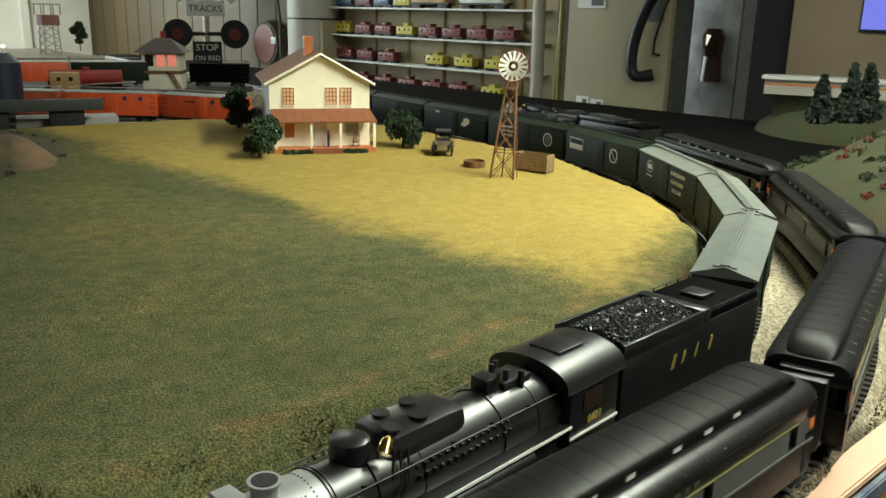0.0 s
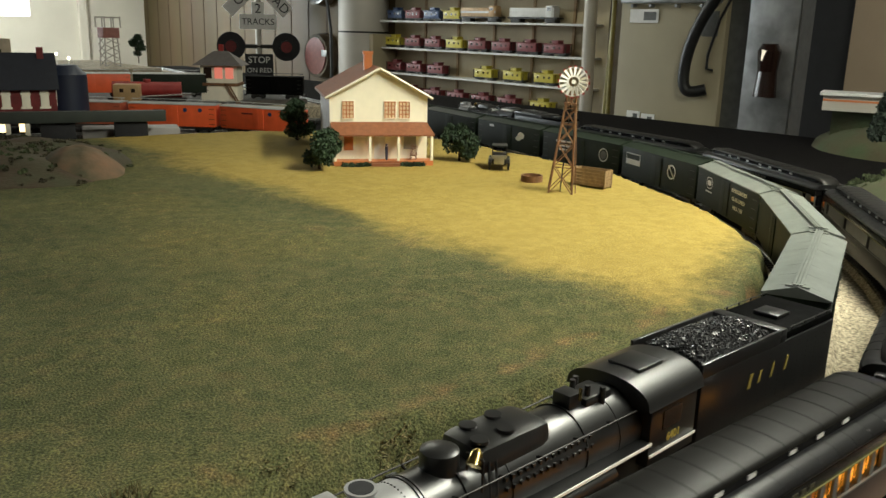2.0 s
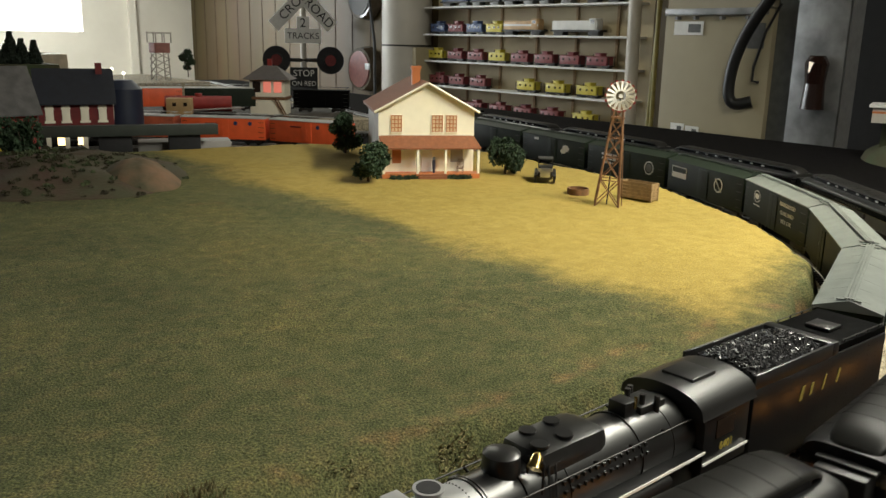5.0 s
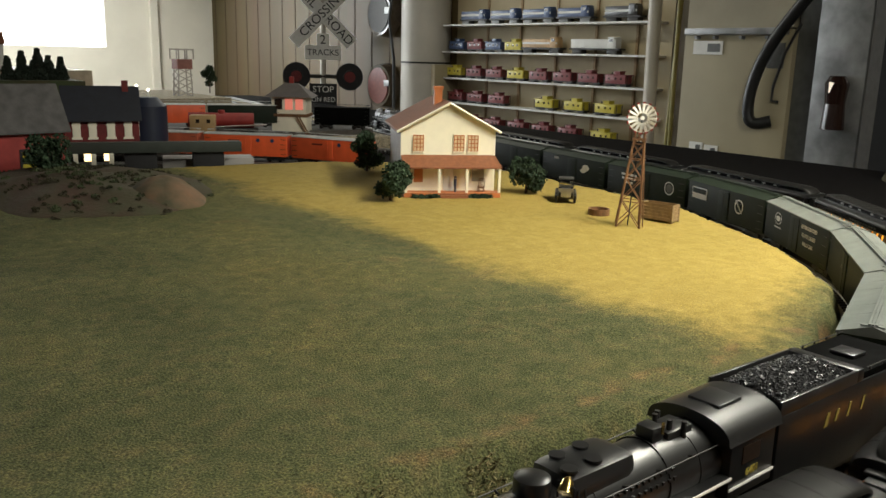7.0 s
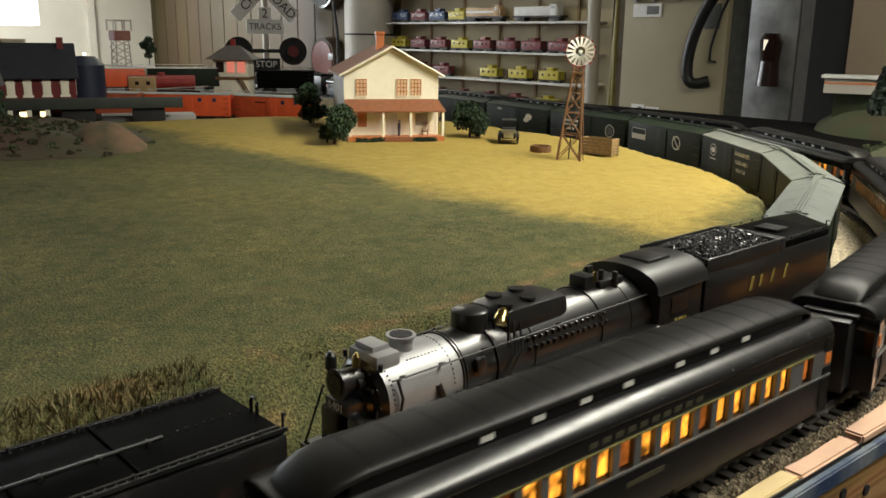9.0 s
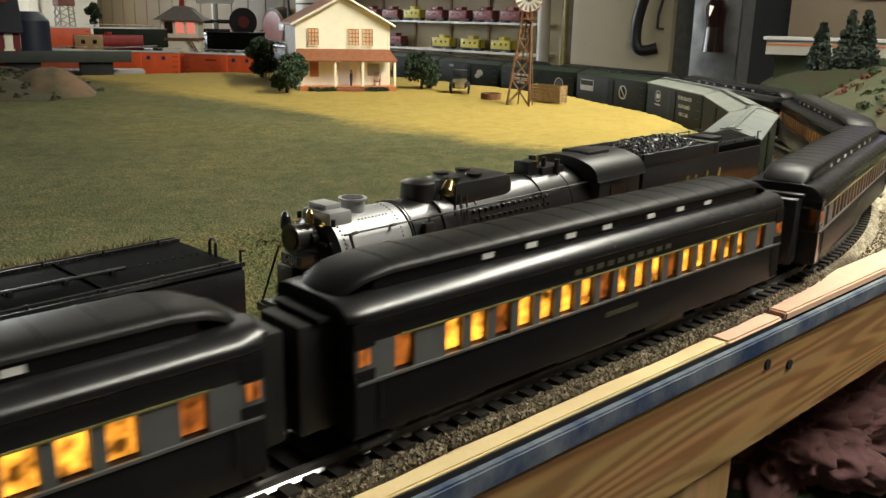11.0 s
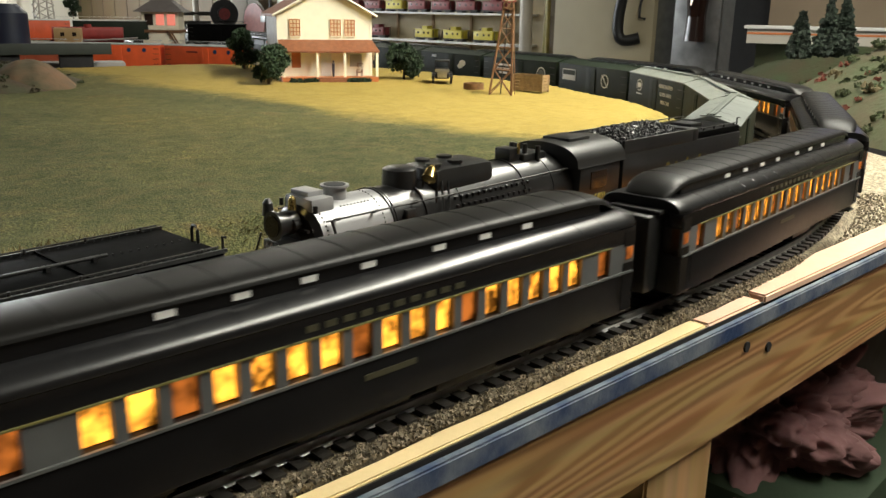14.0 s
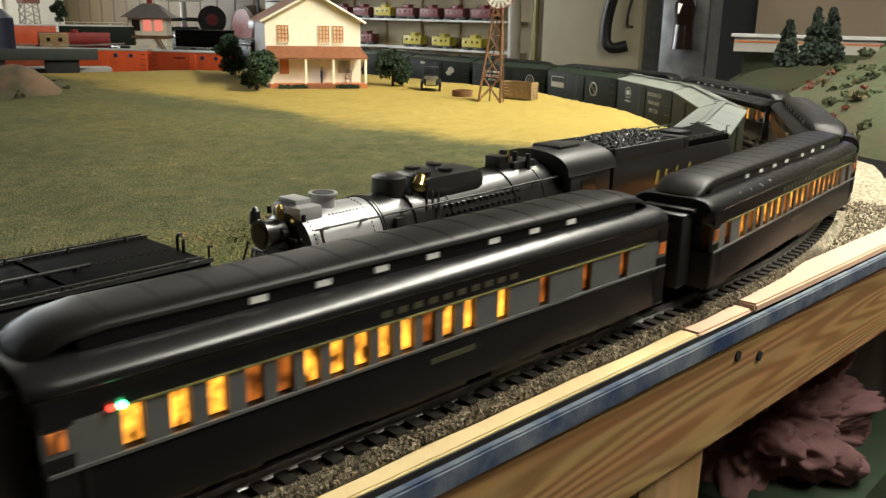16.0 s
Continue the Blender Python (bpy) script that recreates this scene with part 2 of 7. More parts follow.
def turf_material():
    # green turf that changes to straw-yellow stubble beyond a soft uneven line across the field
    m = bpy.data.materials.new("field_turf")
    m.use_nodes = True
    nt = m.node_tree
    b = nt.nodes["Principled BSDF"]
    geo = nt.nodes.new("ShaderNodeNewGeometry")
    sep = nt.nodes.new("ShaderNodeSeparateXYZ")
    nt.links.new(geo.outputs["Position"], sep.inputs[0])

    def noise_node(scale, detail=6.0):
        n = nt.nodes.new("ShaderNodeTexNoise")
        n.inputs["Scale"].default_value, n.inputs["Detail"].default_value = scale, detail
        nt.links.new(geo.outputs["Position"], n.inputs["Vector"])
        return n

    def ramp(src, stops):
        r = nt.nodes.new("ShaderNodeValToRGB")
        while len(r.color_ramp.elements) < len(stops):
            r.color_ramp.elements.new(0.5)
        for e, (p, c) in zip(r.color_ramp.elements, stops):
            e.position, e.color = p, (*c, 1)
        nt.links.new(src, r.inputs["Fac"])
        return r

    def math_node(op, a, c):
        n = nt.nodes.new("ShaderNodeMath")
        n.operation = op
        for i, v in enumerate((a, c)):
            if isinstance(v, (int, float)):
                n.inputs[i].default_value = v
            else:
                nt.links.new(v, n.inputs[i])
        return n.outputs[0]

    big, mid, fine = noise_node(5.0, 4.0), noise_node(55.0), noise_node(520.0, 4.0)
    green = ramp(mid.outputs["Fac"], [(0.3, (0.068, 0.078, 0.034)), (0.5, (0.090, 0.096, 0.044)), (0.75, (0.128, 0.114, 0.054))])
    straw = ramp(mid.outputs["Fac"], [(0.3, (0.285, 0.212, 0.056)), (0.7, (0.35, 0.262, 0.076))])
    brown = ramp(mid.outputs["Fac"], [(0.3, (0.105, 0.072, 0.034)), (0.7, (0.23, 0.155, 0.082))])
    edge = math_node("ADD", sep.outputs["X"], math_node("MULTIPLY", math_node("SUBTRACT", big.outputs["Fac"], 0.5), 0.16))
    edge = math_node("ADD", edge, math_node("MULTIPLY", math_node("SUBTRACT", mid.outputs["Fac"], 0.5), 0.045))
    fac = nt.nodes.new("ShaderNodeMapRange")
    fac.interpolation_type = "SMOOTHSTEP"
    fac.inputs["From Min"].default_value, fac.inputs["From Max"].default_value = 0.66, 0.76
    nt.links.new(edge, fac.inputs["Value"])
    # the stubble ends again along the front rim of the field
    front = nt.nodes.new("ShaderNodeMapRange")
    front.interpolation_type = "SMOOTHSTEP"
    front.inputs["From Min"].default_value, front.inputs["From Max"].default_value = 0.0, 0.10
    rim = math_node("SUBTRACT", sep.outputs["Y"], math_node("MULTIPLY", sep.outputs["X"], 0.35))
    rim = math_node("ADD", math_node("ADD", rim, -0.165), math_node("MULTIPLY", math_node("SUBTRACT", mid.outputs["Fac"], 0.5), 0.06))
    nt.links.new(rim, front.inputs["Value"])
    both = math_node("MULTIPLY", fac.outputs[0], front.outputs[0])
    mix = nt.nodes.new("ShaderNodeMix")
    mix.data_type = "RGBA"
    nt.links.new(both, mix.inputs["Factor"])
    nt.links.new(green.outputs[0], mix.inputs[6])
    nt.links.new(straw.outputs[0], mix.inputs[7])
    # bare brown patches
    bf = nt.nodes.new("ShaderNodeMapRange")
    bf.inputs["From Min"].default_value, bf.inputs["From Max"].default_value = 0.65, 0.80
    nt.links.new(noise_node(8.0, 5.0).outputs["Fac"], bf.inputs["Value"])
    mix2 = nt.nodes.new("ShaderNodeMix")
    mix2.data_type = "RGBA"
    # and a scuffed brown streak near the front lip
    away = math_node("ABSOLUTE", math_node("SUBTRACT", math_node("ADD", sep.outputs["Y"], math_node("MULTIPLY", big.outputs["Fac"], 0.05)), 0.492), 0.0)
    lip = nt.nodes.new("ShaderNodeMapRange")
    lip.interpolation_type = "SMOOTHSTEP"
    lip.inputs["From Min"].default_value, lip.inputs["From Max"].default_value = 0.018, 0.004
    nt.links.new(away, lip.inputs["Value"])
    scuff = nt.nodes.new("ShaderNodeMapRange")
    scuff.inputs["From Min"].default_value, scuff.inputs["From Max"].default_value = 0.50, 0.62
    nt.links.new(noise_node(17.0, 5.0).outputs["Fac"], scuff.inputs["Value"])
    bare = math_node("MAXIMUM", bf.outputs[0], math_node("MULTIPLY", lip.outputs[0], scuff.outputs[0]))
    nt.links.new(math_node("MULTIPLY", bare, math_node("SUBTRACT", 1.0, both)), mix2.inputs["Factor"])
    nt.links.new(mix.outputs[2], mix2.inputs[6])
    nt.links.new(brown.outputs[0], mix2.inputs[7])
    # fine fibre speckle
    sp = ramp(fine.outputs["Fac"], [(0.32, (0.35, 0.36, 0.34)), (0.5, (1.0, 1.0, 1.0)), (0.68, (2.0, 1.9, 1.6))])
    mul = nt.nodes.new("ShaderNodeMix")
    mul.data_type, mul.blend_type = "RGBA", "MULTIPLY"
    nt.links.new(math_node("SUBTRACT", 0.85, math_node("MULTIPLY", both, 0.55)), mul.inputs["Factor"])
    nt.links.new(mix2.outputs[2], mul.inputs[6])
    nt.links.new(sp.outputs[0], mul.inputs[7])
    # broad patchiness
    patch = ramp(noise_node(3.2, 5.0).outputs["Fac"], [(0.3, (0.66, 0.64, 0.62)), (0.5, (0.98, 0.95, 0.92)), (0.7, (1.32, 1.12, 0.95))])
    mul2 = nt.nodes.new("ShaderNodeMix")
    mul2.data_type, mul2.blend_type = "RGBA", "MULTIPLY"
    nt.links.new(math_node("SUBTRACT", 0.9, math_node("MULTIPLY", both, 0.7)), mul2.inputs["Factor"])
    nt.links.new(mul.outputs[2], mul2.inputs[6])
    nt.links.new(patch.outputs[0], mul2.inputs[7])
    nt.links.new(mul2.outputs[2], b.inputs["Base Color"])
    bp = nt.nodes.new("ShaderNodeBump")
    bp.inputs["Strength"].default_value, bp.inputs["Distance"].default_value = 0.7, 0.003
    nt.links.new(fine.outputs["Fac"], bp.inputs["Height"])
    nt.links.new(bp.outputs[0], b.inputs["Normal"])
    b.inputs["Roughness"].default_value = 0.95
    b.inputs["Specular IOR Level"].default_value = 0.15
    return m


TURF = turf_material()
BALLAST = mat("grey_tan_ballast", (0.58, 0.50, 0.36), 0.9, 0, 0.75, 260, 0.9, 330, spec=0.2)


def dress_ballast(m):
    # brown sand, shade painted in, along the straight; pale crushed stone at the bend
    nt = m.node_tree
    b = nt.nodes["Principled BSDF"]
    pale = b.inputs["Base Color"].links[0].from_socket
    geo = nt.nodes.new("ShaderNodeNewGeometry")
    sep = nt.nodes.new("ShaderNodeSeparateXYZ")
    nt.links.new(geo.outputs["Position"], sep.inputs[0])
    patch = nt.nodes.new("ShaderNodeTexNoise")
    patch.inputs["Scale"].default_value = 14.0
    nt.links.new(geo.outputs["Position"], patch.inputs["Vector"])
    add = nt.nodes.new("ShaderNodeMath")
    add.operation = "MULTIPLY_ADD"
    add.inputs[1].default_value = 0.5
    nt.links.new(patch.outputs["Fac"], add.inputs[0])
    nt.links.new(sep.outputs["X"], add.inputs[2])
    mr = nt.nodes.new("ShaderNodeMapRange")
    mr.interpolation_type = "SMOOTHSTEP"
    mr.inputs["From Min"].default_value, mr.inputs["From Max"].default_value = 0.80, 1.08
    nt.links.new(add.outputs[0], mr.inputs["Value"])
    mix = nt.nodes.new("ShaderNodeMix")
    mix.data_type, mix.blend_type = "RGBA", "MULTIPLY"
    mix.inputs["Factor"].default_value = 1.0
    tint = nt.nodes.new("ShaderNodeMix")
    tint.data_type = "RGBA"
    # first tint is brown and also darkened for the train's shade between ties
    tint.inputs[6].default_value, tint.inputs[7].default_value = (0.18, 0.165, 0.14, 1), (1, 1, 1, 1)
    nt.links.new(mr.outputs[0], tint.inputs["Factor"])
    nt.links.new(pale, mix.inputs[6])
    nt.links.new(tint.outputs[2], mix.inputs[7])
    nt.links.new(mix.outputs[2], b.inputs["Base Color"])


dress_ballast(BALLAST)
TABLEDARK = mat("dark_painted_table", (0.012, 0.011, 0.011), 0.85, 0, 0.4, 40, 0.4, 200, spec=0.04)
PLYWOOD = mat("painted_plywood_rim", (0.80, 0.62, 0.33), 0.65, 0, 0.16, 14, 0.12, 250)
BLUEEDGE = mat("worn_blue_edge", (0.016, 0.036, 0.095), 0.6, 0, 0.3, 38, 0.3, 200, second=(0.15, 0.17, 0.20))
PINKFOAM = mat("pink_foam_board", (0.74, 0.48, 0.34), 0.8, 0, 0.1, 30, 0.1, 250)
ROCKY = mat("painted_plaster_rock", (0.17, 0.095, 0.055), 0.9, 0, 0.5, 14, 0.8, 60, second=(0.06, 0.055, 0.03))
HILLGREEN = mat("hillside_scatter", (0.046, 0.064, 0.026), 0.95, 0, 0.5, 13, 1.0, 90, second=(0.062, 0.052, 0.026))
CONCRETE = mat("concrete_floor", (0.16, 0.15, 0.14), 0.8, 0, 0.3, 4, 0.1, 40)
PLASTER = mat("white_plaster_wall", (0.84, 0.82, 0.76), 0.8, 0, 0.08, 3, 0.08, 40)
CEIL = mat("dark_ceiling_joists", (0.13, 0.115, 0.10), 0.9, 0, 0.1, 4)
GREYSHEET = mat("grey_sheet_metal", (0.36, 0.31, 0.20), 0.6, 0.0, 0.16, 3, 0.03, 50)
PLATE = mat("brushed_metal_plate", (0.36, 0.36, 0.36), 0.42, 0.75, 0.5, 9, 0.08, 60)
# flat black for black-painted parts and for shade inside openings
FLATBLACK = mat("dark_doorway", (0.012, 0.012, 0.014), 0.7)
BROWNWALL = mat("brown_side_wall", (0.32, 0.24, 0.16), 0.8, 0, 0.15, 3, 0.08, 40)
RUBBER = mat("black_rubber_hose", (0.012, 0.012, 0.012), 0.45)
PIPEGREY = mat("grey_duct", (0.46, 0.43, 0.38), 0.55, 0.1, 0.12, 5)
PINKCLOTH = mat("pale_pink_cloth", (0.28, 0.14, 0.14), 0.9, 0, 0.35, 14, 0.3, 90)
GREENBOX = mat("green_carton", (0.018, 0.035, 0.014), 0.7, 0, 0.2, 20)
YELLOWHOSE = mat("yellow_hose", (0.28, 0.235, 0.06), 0.5)
SUNNY = glow("bright_daylight", (0.92, 0.96, 1.0), 6.0)

# ---- building helpers ----


def part(name, bm, material, parent=None, label="", smooth=0.6):
    me = bpy.data.meshes.new(name)
    bm.to_mesh(me)
    bm.free()
    me.materials.append(material)
    if smooth:
        me.polygons.foreach_set("use_smooth", [True] * len(me.polygons))
        me.set_sharp_from_angle(angle=smooth)
    ob = new(name, me)
    ob.parent = parent
    if label:
        ob["label"] = label
    return ob


def base(name, m, label, category, group="", kind=""):
    ob = new(name)
    ob.matrix_world = m
    ob.empty_display_size = 0.05
    return tagged(ob, label, category, group, kind)


def structure(ob, label, category):
    return tagged(ob, label, category, "", "structure")


def box(bm, x0, x1, y0, y1, z0, z1, bevel=0.0):
    r = bmesh.ops.create_cube(bm, size=1.0, matrix=Matrix.Translation(((x0 + x1) / 2, (y0 + y1) / 2, (z0 + z1) / 2)) @ Matrix.Diagonal((x1 - x0, y1 - y0, z1 - z0, 1)))
    if bevel:
        edges = list({e for v in r["verts"] for e in v.link_edges})
        bmesh.ops.bevel(bm, geom=edges, offset=bevel, segments=2, affect="EDGES", profile=0.6)
    return bm


def boxed(*a, **k):
    return box(bmesh.new(), *a, **k)


def rod(bm, a, c, r0, r1=None, seg=10):
    a, c = Vector(a), Vector(c)
    d = c - a
    m = Matrix.Translation((a + c) / 2) @ d.to_track_quat("Z", "Y").to_matrix().to_4x4()
    bmesh.ops.create_cone(bm, cap_ends=True, segments=seg, radius1=r0, radius2=r0 if r1 is None else r1, depth=d.length, matrix=m)
    return bm


def rods(pairs, r, seg=6):
    bm = bmesh.new()
    for a, c in pairs:
        rod(bm, a, c, r, seg=seg)
    return bm


def polyline(pts, r, seg=6):
    # one continuous bent tube
    bm = bmesh.new()
    pts = [Vector(p) for p in pts]
    rings, up = [], Vector((0.123, 0.456, 0.88)).normalized()
    for i, p in enumerate(pts):
        d = (pts[min(i + 1, len(pts) - 1)] - pts[max(i - 1, 0)]).normalized()
        x = d.cross(up).normalized()
        y = d.cross(x).normalized()
        rings.append([bm.verts.new(p + r * (math.cos(6.2832 * k / seg) * x + math.sin(6.2832 * k / seg) * y)) for k in range(seg)])
    for a, c in zip(rings[:-1], rings[1:]):
        for k in range(seg):
            bm.faces.new((a[k], a[(k + 1) % seg], c[(k + 1) % seg], c[k]))
    bm.faces.new(rings[0]), bm.faces.new(list(reversed(rings[-1])))
    bmesh.ops.recalc_face_normals(bm, faces=bm.faces)
    return bm


def rounded(pts, times=2):
    # cuts the corners of a bent line
    pts = [Vector(p) for p in pts]
    for _ in range(times):
        out = [pts[0]]
        for a, c in zip(pts[:-1], pts[1:]):
            out += [a * 0.75 + c * 0.25, a * 0.25 + c * 0.75]
        pts = out + [pts[-1]]
    return pts


def each(name, pairs, r, material, parent, seg=6, label=""):
    # one part for each bar
    for a, c in pairs:
        part(name, rod(bmesh.new(), a, c, r, seg=seg), material, parent, label)


def sweep(bm, profile, xs):
    # profile: closed list of (y, z); xs: list of (x, scale_y, z_shift, scale_z)
    rings = []
    for x, sy, dz, sz in xs:
        rings.append([bm.verts.new((x, y * sy, z * sz + dz)) for y, z in profile])
    n = len(profile)
    for a, c in zip(rings[:-1], rings[1:]):
        for i in range(n):
            bm.faces.new((a[i], c[i], c[(i + 1) % n], a[(i + 1) % n]))
    bm.faces.new(list(reversed(rings[0])))
    bm.faces.new(rings[-1])
    bmesh.ops.recalc_face_normals(bm, faces=bm.faces)
    return bm


def text_part(text, size, material, parent, m, depth=0.0003, name="lettering", align="CENTER", shear=0.0):
    cu = bpy.data.curves.new(name, "FONT")
    cu.body, cu.size, cu.align_x, cu.align_y, cu.extrude, cu.shear = text, size, align, "CENTER", depth, shear
    tmp = bpy.data.objects.new(name, cu)
    scene.collection.objects.link(tmp)
    dg = bpy.context.evaluated_depsgraph_get()
    me = bpy.data.meshes.new_from_object(tmp.evaluated_get(dg))
    bpy.data.objects.remove(tmp)
    me.materials.clear()
    me.materials.append(material)
    ob = new(name, me)
    ob.parent = parent
    ob.matrix_basis = m
    return ob


def clump(bm, centre, radius, rng, leaves=160, size=0.006, squash=1.0):
    c = Vector(centre)
    for _ in range(leaves):
        d = Vector((rng.gauss(0, 1), rng.gauss(0, 1), rng.gauss(0, 1))).normalized()
        p = c + Vector((d.x, d.y, d.z * squash)) * radius * (0.55 + 0.5 * rng.random())
        s = size * (0.6 + 0.8 * rng.random())
        q = Euler((rng.random() * 6, rng.random() * 6, rng.random() * 6)).to_matrix()
        vs = [bm.verts.new(p + q @ Vector(k) * s) for k in ((-1, -0.6, 0.2), (1, -0.5, -0.2), (0.9, 0.6, 0.25), (-0.8, 0.7, -0.2))]
        bm.faces.new((vs[0], vs[1], vs[2]))
        bm.faces.new((vs[0], vs[2], vs[3]))


# ---- track plan ----
CU, CV, ARC = 0.49, 1.39, radians(80)
INNER, OUTER = 1.06, 1.164
RAIL = 0.018


def track(s, radius):
    if s < CU:
        # the two front straights draw slightly together towards their far end
        k = -0.035 if radius == INNER else 0.035
        return s, CV - radius + k * (CU - max(s, -0.1)), -math.atan(k) if s > -0.1 else 0.0
    # the outer track enters the bend a little later than the inner one
    cu = CU if radius == INNER else CU + 0.045
    a = max(0.0, (s - cu) / radius)
    if s < cu:
        return s, CV - radius, 0.0
    if a < ARC:
        return cu + radius * math.sin(a), CV - radius * math.cos(a), a
    rest = (s - cu) - radius * ARC
    return cu + radius * math.sin(ARC) + rest * math.cos(ARC), CV - radius * math.cos(ARC) + rest * math.sin(ARC), ARC


def on_track(s, radius, half=0.14, z=RAIL):
    # pose of a vehicle whose two trucks stand half before and behind s
    a, c = Vector(track(s - half, radius)[:2]), Vector(track(s + half, radius)[:2])
    mid, d = (a + c) / 2, c - a
    return pose(mid.x, mid.y, z, 0, 0, math.degrees(math.atan2(d.y, d.x)))

# ---- the layout table ----


def rim_v(u):
    return 0.1905 - 0.040 * (max(u, -0.15) - 0.155)


def table():
    # table sheet under the track, cut to a slanting front line
    bm = bmesh.new()
    pts = [(-4.4, rim_v(-4.4) + 0.012), (-0.15, rim_v(-0.15) + 0.012), (1.36, rim_v(1.36) + 0.012), (1.40, -0.46), (2.9, -0.46), (2.9, 6.3), (-4.4, 6.3)]
    top = [bm.verts.new((u, v, 0.0)) for u, v in pts]
    low = [bm.verts.new((u, v, -0.016)) for u, v in pts]
    bm.faces.new(top)
    bm.faces.new(list(reversed(low)))
    n = len(pts)
    for i in range(n):
        bm.faces.new((top[i], low[i], low[(i + 1) % n], top[(i + 1) % n]))
    bmesh.ops.recalc_face_normals(bm, faces=bm.faces)
    structure(part("table_top", bm, TABLEDARK, None, smooth=0), "dark painted plywood layout table top", "table")


def strip(u0, u1, d0, d1, z0, z1, bevel=0.0):
    # a slab along the slanting front rim; d is measured inwards from the rim line
    bm = bmesh.new()
    q = []
    mid = [-0.15] if u0 < -0.15 < u1 else []
    for u in [u0] + mid + [u1]:
        q.append((u, rim_v(u) + d0))
    for u in [u1] + mid + [u0]:
        q.append((u, rim_v(u) + d1))
    lo = [bm.verts.new((u, v, z0)) for u, v in q]
    hi = [bm.verts.new((u, v, z1)) for u, v in q]
    bm.faces.new(hi)
    bm.faces.new(list(reversed(lo)))
    n = len(q)
    for i in range(n):
        bm.faces.new((lo[i], lo[(i + 1) % n], hi[(i + 1) % n], hi[i]))
    bmesh.ops.recalc_face_normals(bm, faces=bm.faces)
    if bevel:
        bmesh.ops.bevel(bm, geom=list(bm.edges), offset=bevel, segments=2, affect="EDGES")
    return bm


table()
structure(part("rim_board", strip(-4.4, 0.418, 0.0015, 0.0285, -0.012, 0.0050, 0.001), PLYWOOD, smooth=0), "pale painted board along the table rim", "board")
structure(part("rim_edge", strip(-4.4, 1.36, -0.006, 0.0, -0.0120, 0.001, 0.0012), BLUEEDGE, smooth=0), "worn blue painted edge of the table", "edge strip")
structure(part("rim_gap", strip(-4.4, 0.5, 0.0, 0.0012, -0.010, 0.0035), DARKMETAL, smooth=0), "dark seam beside the table rim board", "seam")
beam = structure(part("edge_beam", strip(-4.4, 1.36, -0.002, 0.034, -0.092, -0.0122, 0.002), BEAM, smooth=0), "rough sawn fir beam carrying the table edge", "beam")
# black discs on the beam give the bolt holes their shade
for u, d in ((0.475, -0.026), (0.512, -0.036)):
    part("bolt_hole", rod(bmesh.new(), (u, rim_v(u) - 0.0035, d), (u, rim_v(u) + 0.003, d), 0.0042, seg=12), FLATBLACK, beam, "black disc for the shade in a bolt hole")
leg = tagged(part("table_leg", strip(0.362, 0.452, 0.004, 0.040, -1.0, -0.0922, 0.002), POST, smooth=0), "square fir post under the table edge", "table leg")


def foam_slab(u0, u1, z):
    bm = strip(u0, u1, 0.001, 0.028, 0.0, z, 0.0015)
    for v in bm.verts:
        v.co.y += 0.003 * noise.noise(v.co * 30)
    return tagged(part("foam_slab", bm, PINKFOAM, smooth=0.5), "flat salmon-pink foam board slab on the table rim", "foam board", "foam slabs on the rim")


foam_slab(0.419, 0.497, 0.0055)
foam_slab(0.504, 0.86, 0.0075)

# ---- field ----


def bank(u, d):
    # height of the bank, 0 to 1: a long slope along the front, a short steep one round the bend
    width = 0.030 + 0.045 * max(0.0, min(1.0, (0.62 - u) / 0.35))
    w = max(0.0, min(1.0, (d + 0.012) / width))
    return w * w * (3 - 2 * w)


def field():
    outline = [(-1.5, 0.42), (0.0, 0.405), (0.45, 0.402), (0.70, 0.412)]
    for k in range(1, 13):
        a = radians(8 + k * 6.2)
        r = INNER - 0.050 + 0.005 * math.sin(k * 2.1)
        if k > 5:
            r -= min(0.055, (k - 5) * 0.022) + max(0, k - 9) * 0.012
        outline.append((CU + r * math.sin(a), CV - r * math.cos(a)))
    outline += [(1.44, 1.6), (1.36, 1.85), (1.10, 2.02), (0.82, 2.08), (0.45, 2.12), (-1.5, 2.1)]
    bm = bmesh.new()
    n = 190
    for j in range(n + 1):
        for i in range(n + 1):
            u, v = -1.5 + 3.0 * i / n, 0.38 + 1.78 * j / n
            bm.verts.new((u, v, 0))
    bm.verts.ensure_lookup_table()

    def dist(u, v):
        best, inside = 9.0, False
        m = len(outline)
        for i in range(m):
            (x0, y0), (x1, y1) = outline[i], outline[(i + 1) % m]
            dx, dy = x1 - x0, y1 - y0
            t = max(0, min(1, ((u - x0) * dx + (v - y0) * dy) / (dx * dx + dy * dy)))
            best = min(best, math.hypot(u - x0 - t * dx, v - y0 - t * dy))
            if (y0 > v) != (y1 > v) and u < (x1 - x0) * (v - y0) / (y1 - y0) + x0:
                inside = not inside
        return best if inside else -best

    for vert in bm.verts:
        u, v = vert.co.x, vert.co.y
        d = dist(u, v) + 0.012 * noise.noise((u * 14, v * 14, 0))
        w = bank(u, d)
        vert.co.z = -0.004 + 0.066 * w + 0.0025 * noise.noise((u * 6, v * 6, 3)) * w + 0.0012 * noise.noise((u * 40, v * 40, 5)) * w
    for j in range(n):
        for i in range(n):
            k = j * (n + 1) + i
            q = [bm.verts[k], bm.verts[k + 1], bm.verts[k + n + 2], bm.verts[k + n + 1]]
            if max(p.co.z for p in q) > -0.0035:
                bm.faces.new(q)
    structure(part("ground", bm, TURF), "raised model field of green turf and straw-yellow stubble", "ground")


field()
FIELD = 0.062


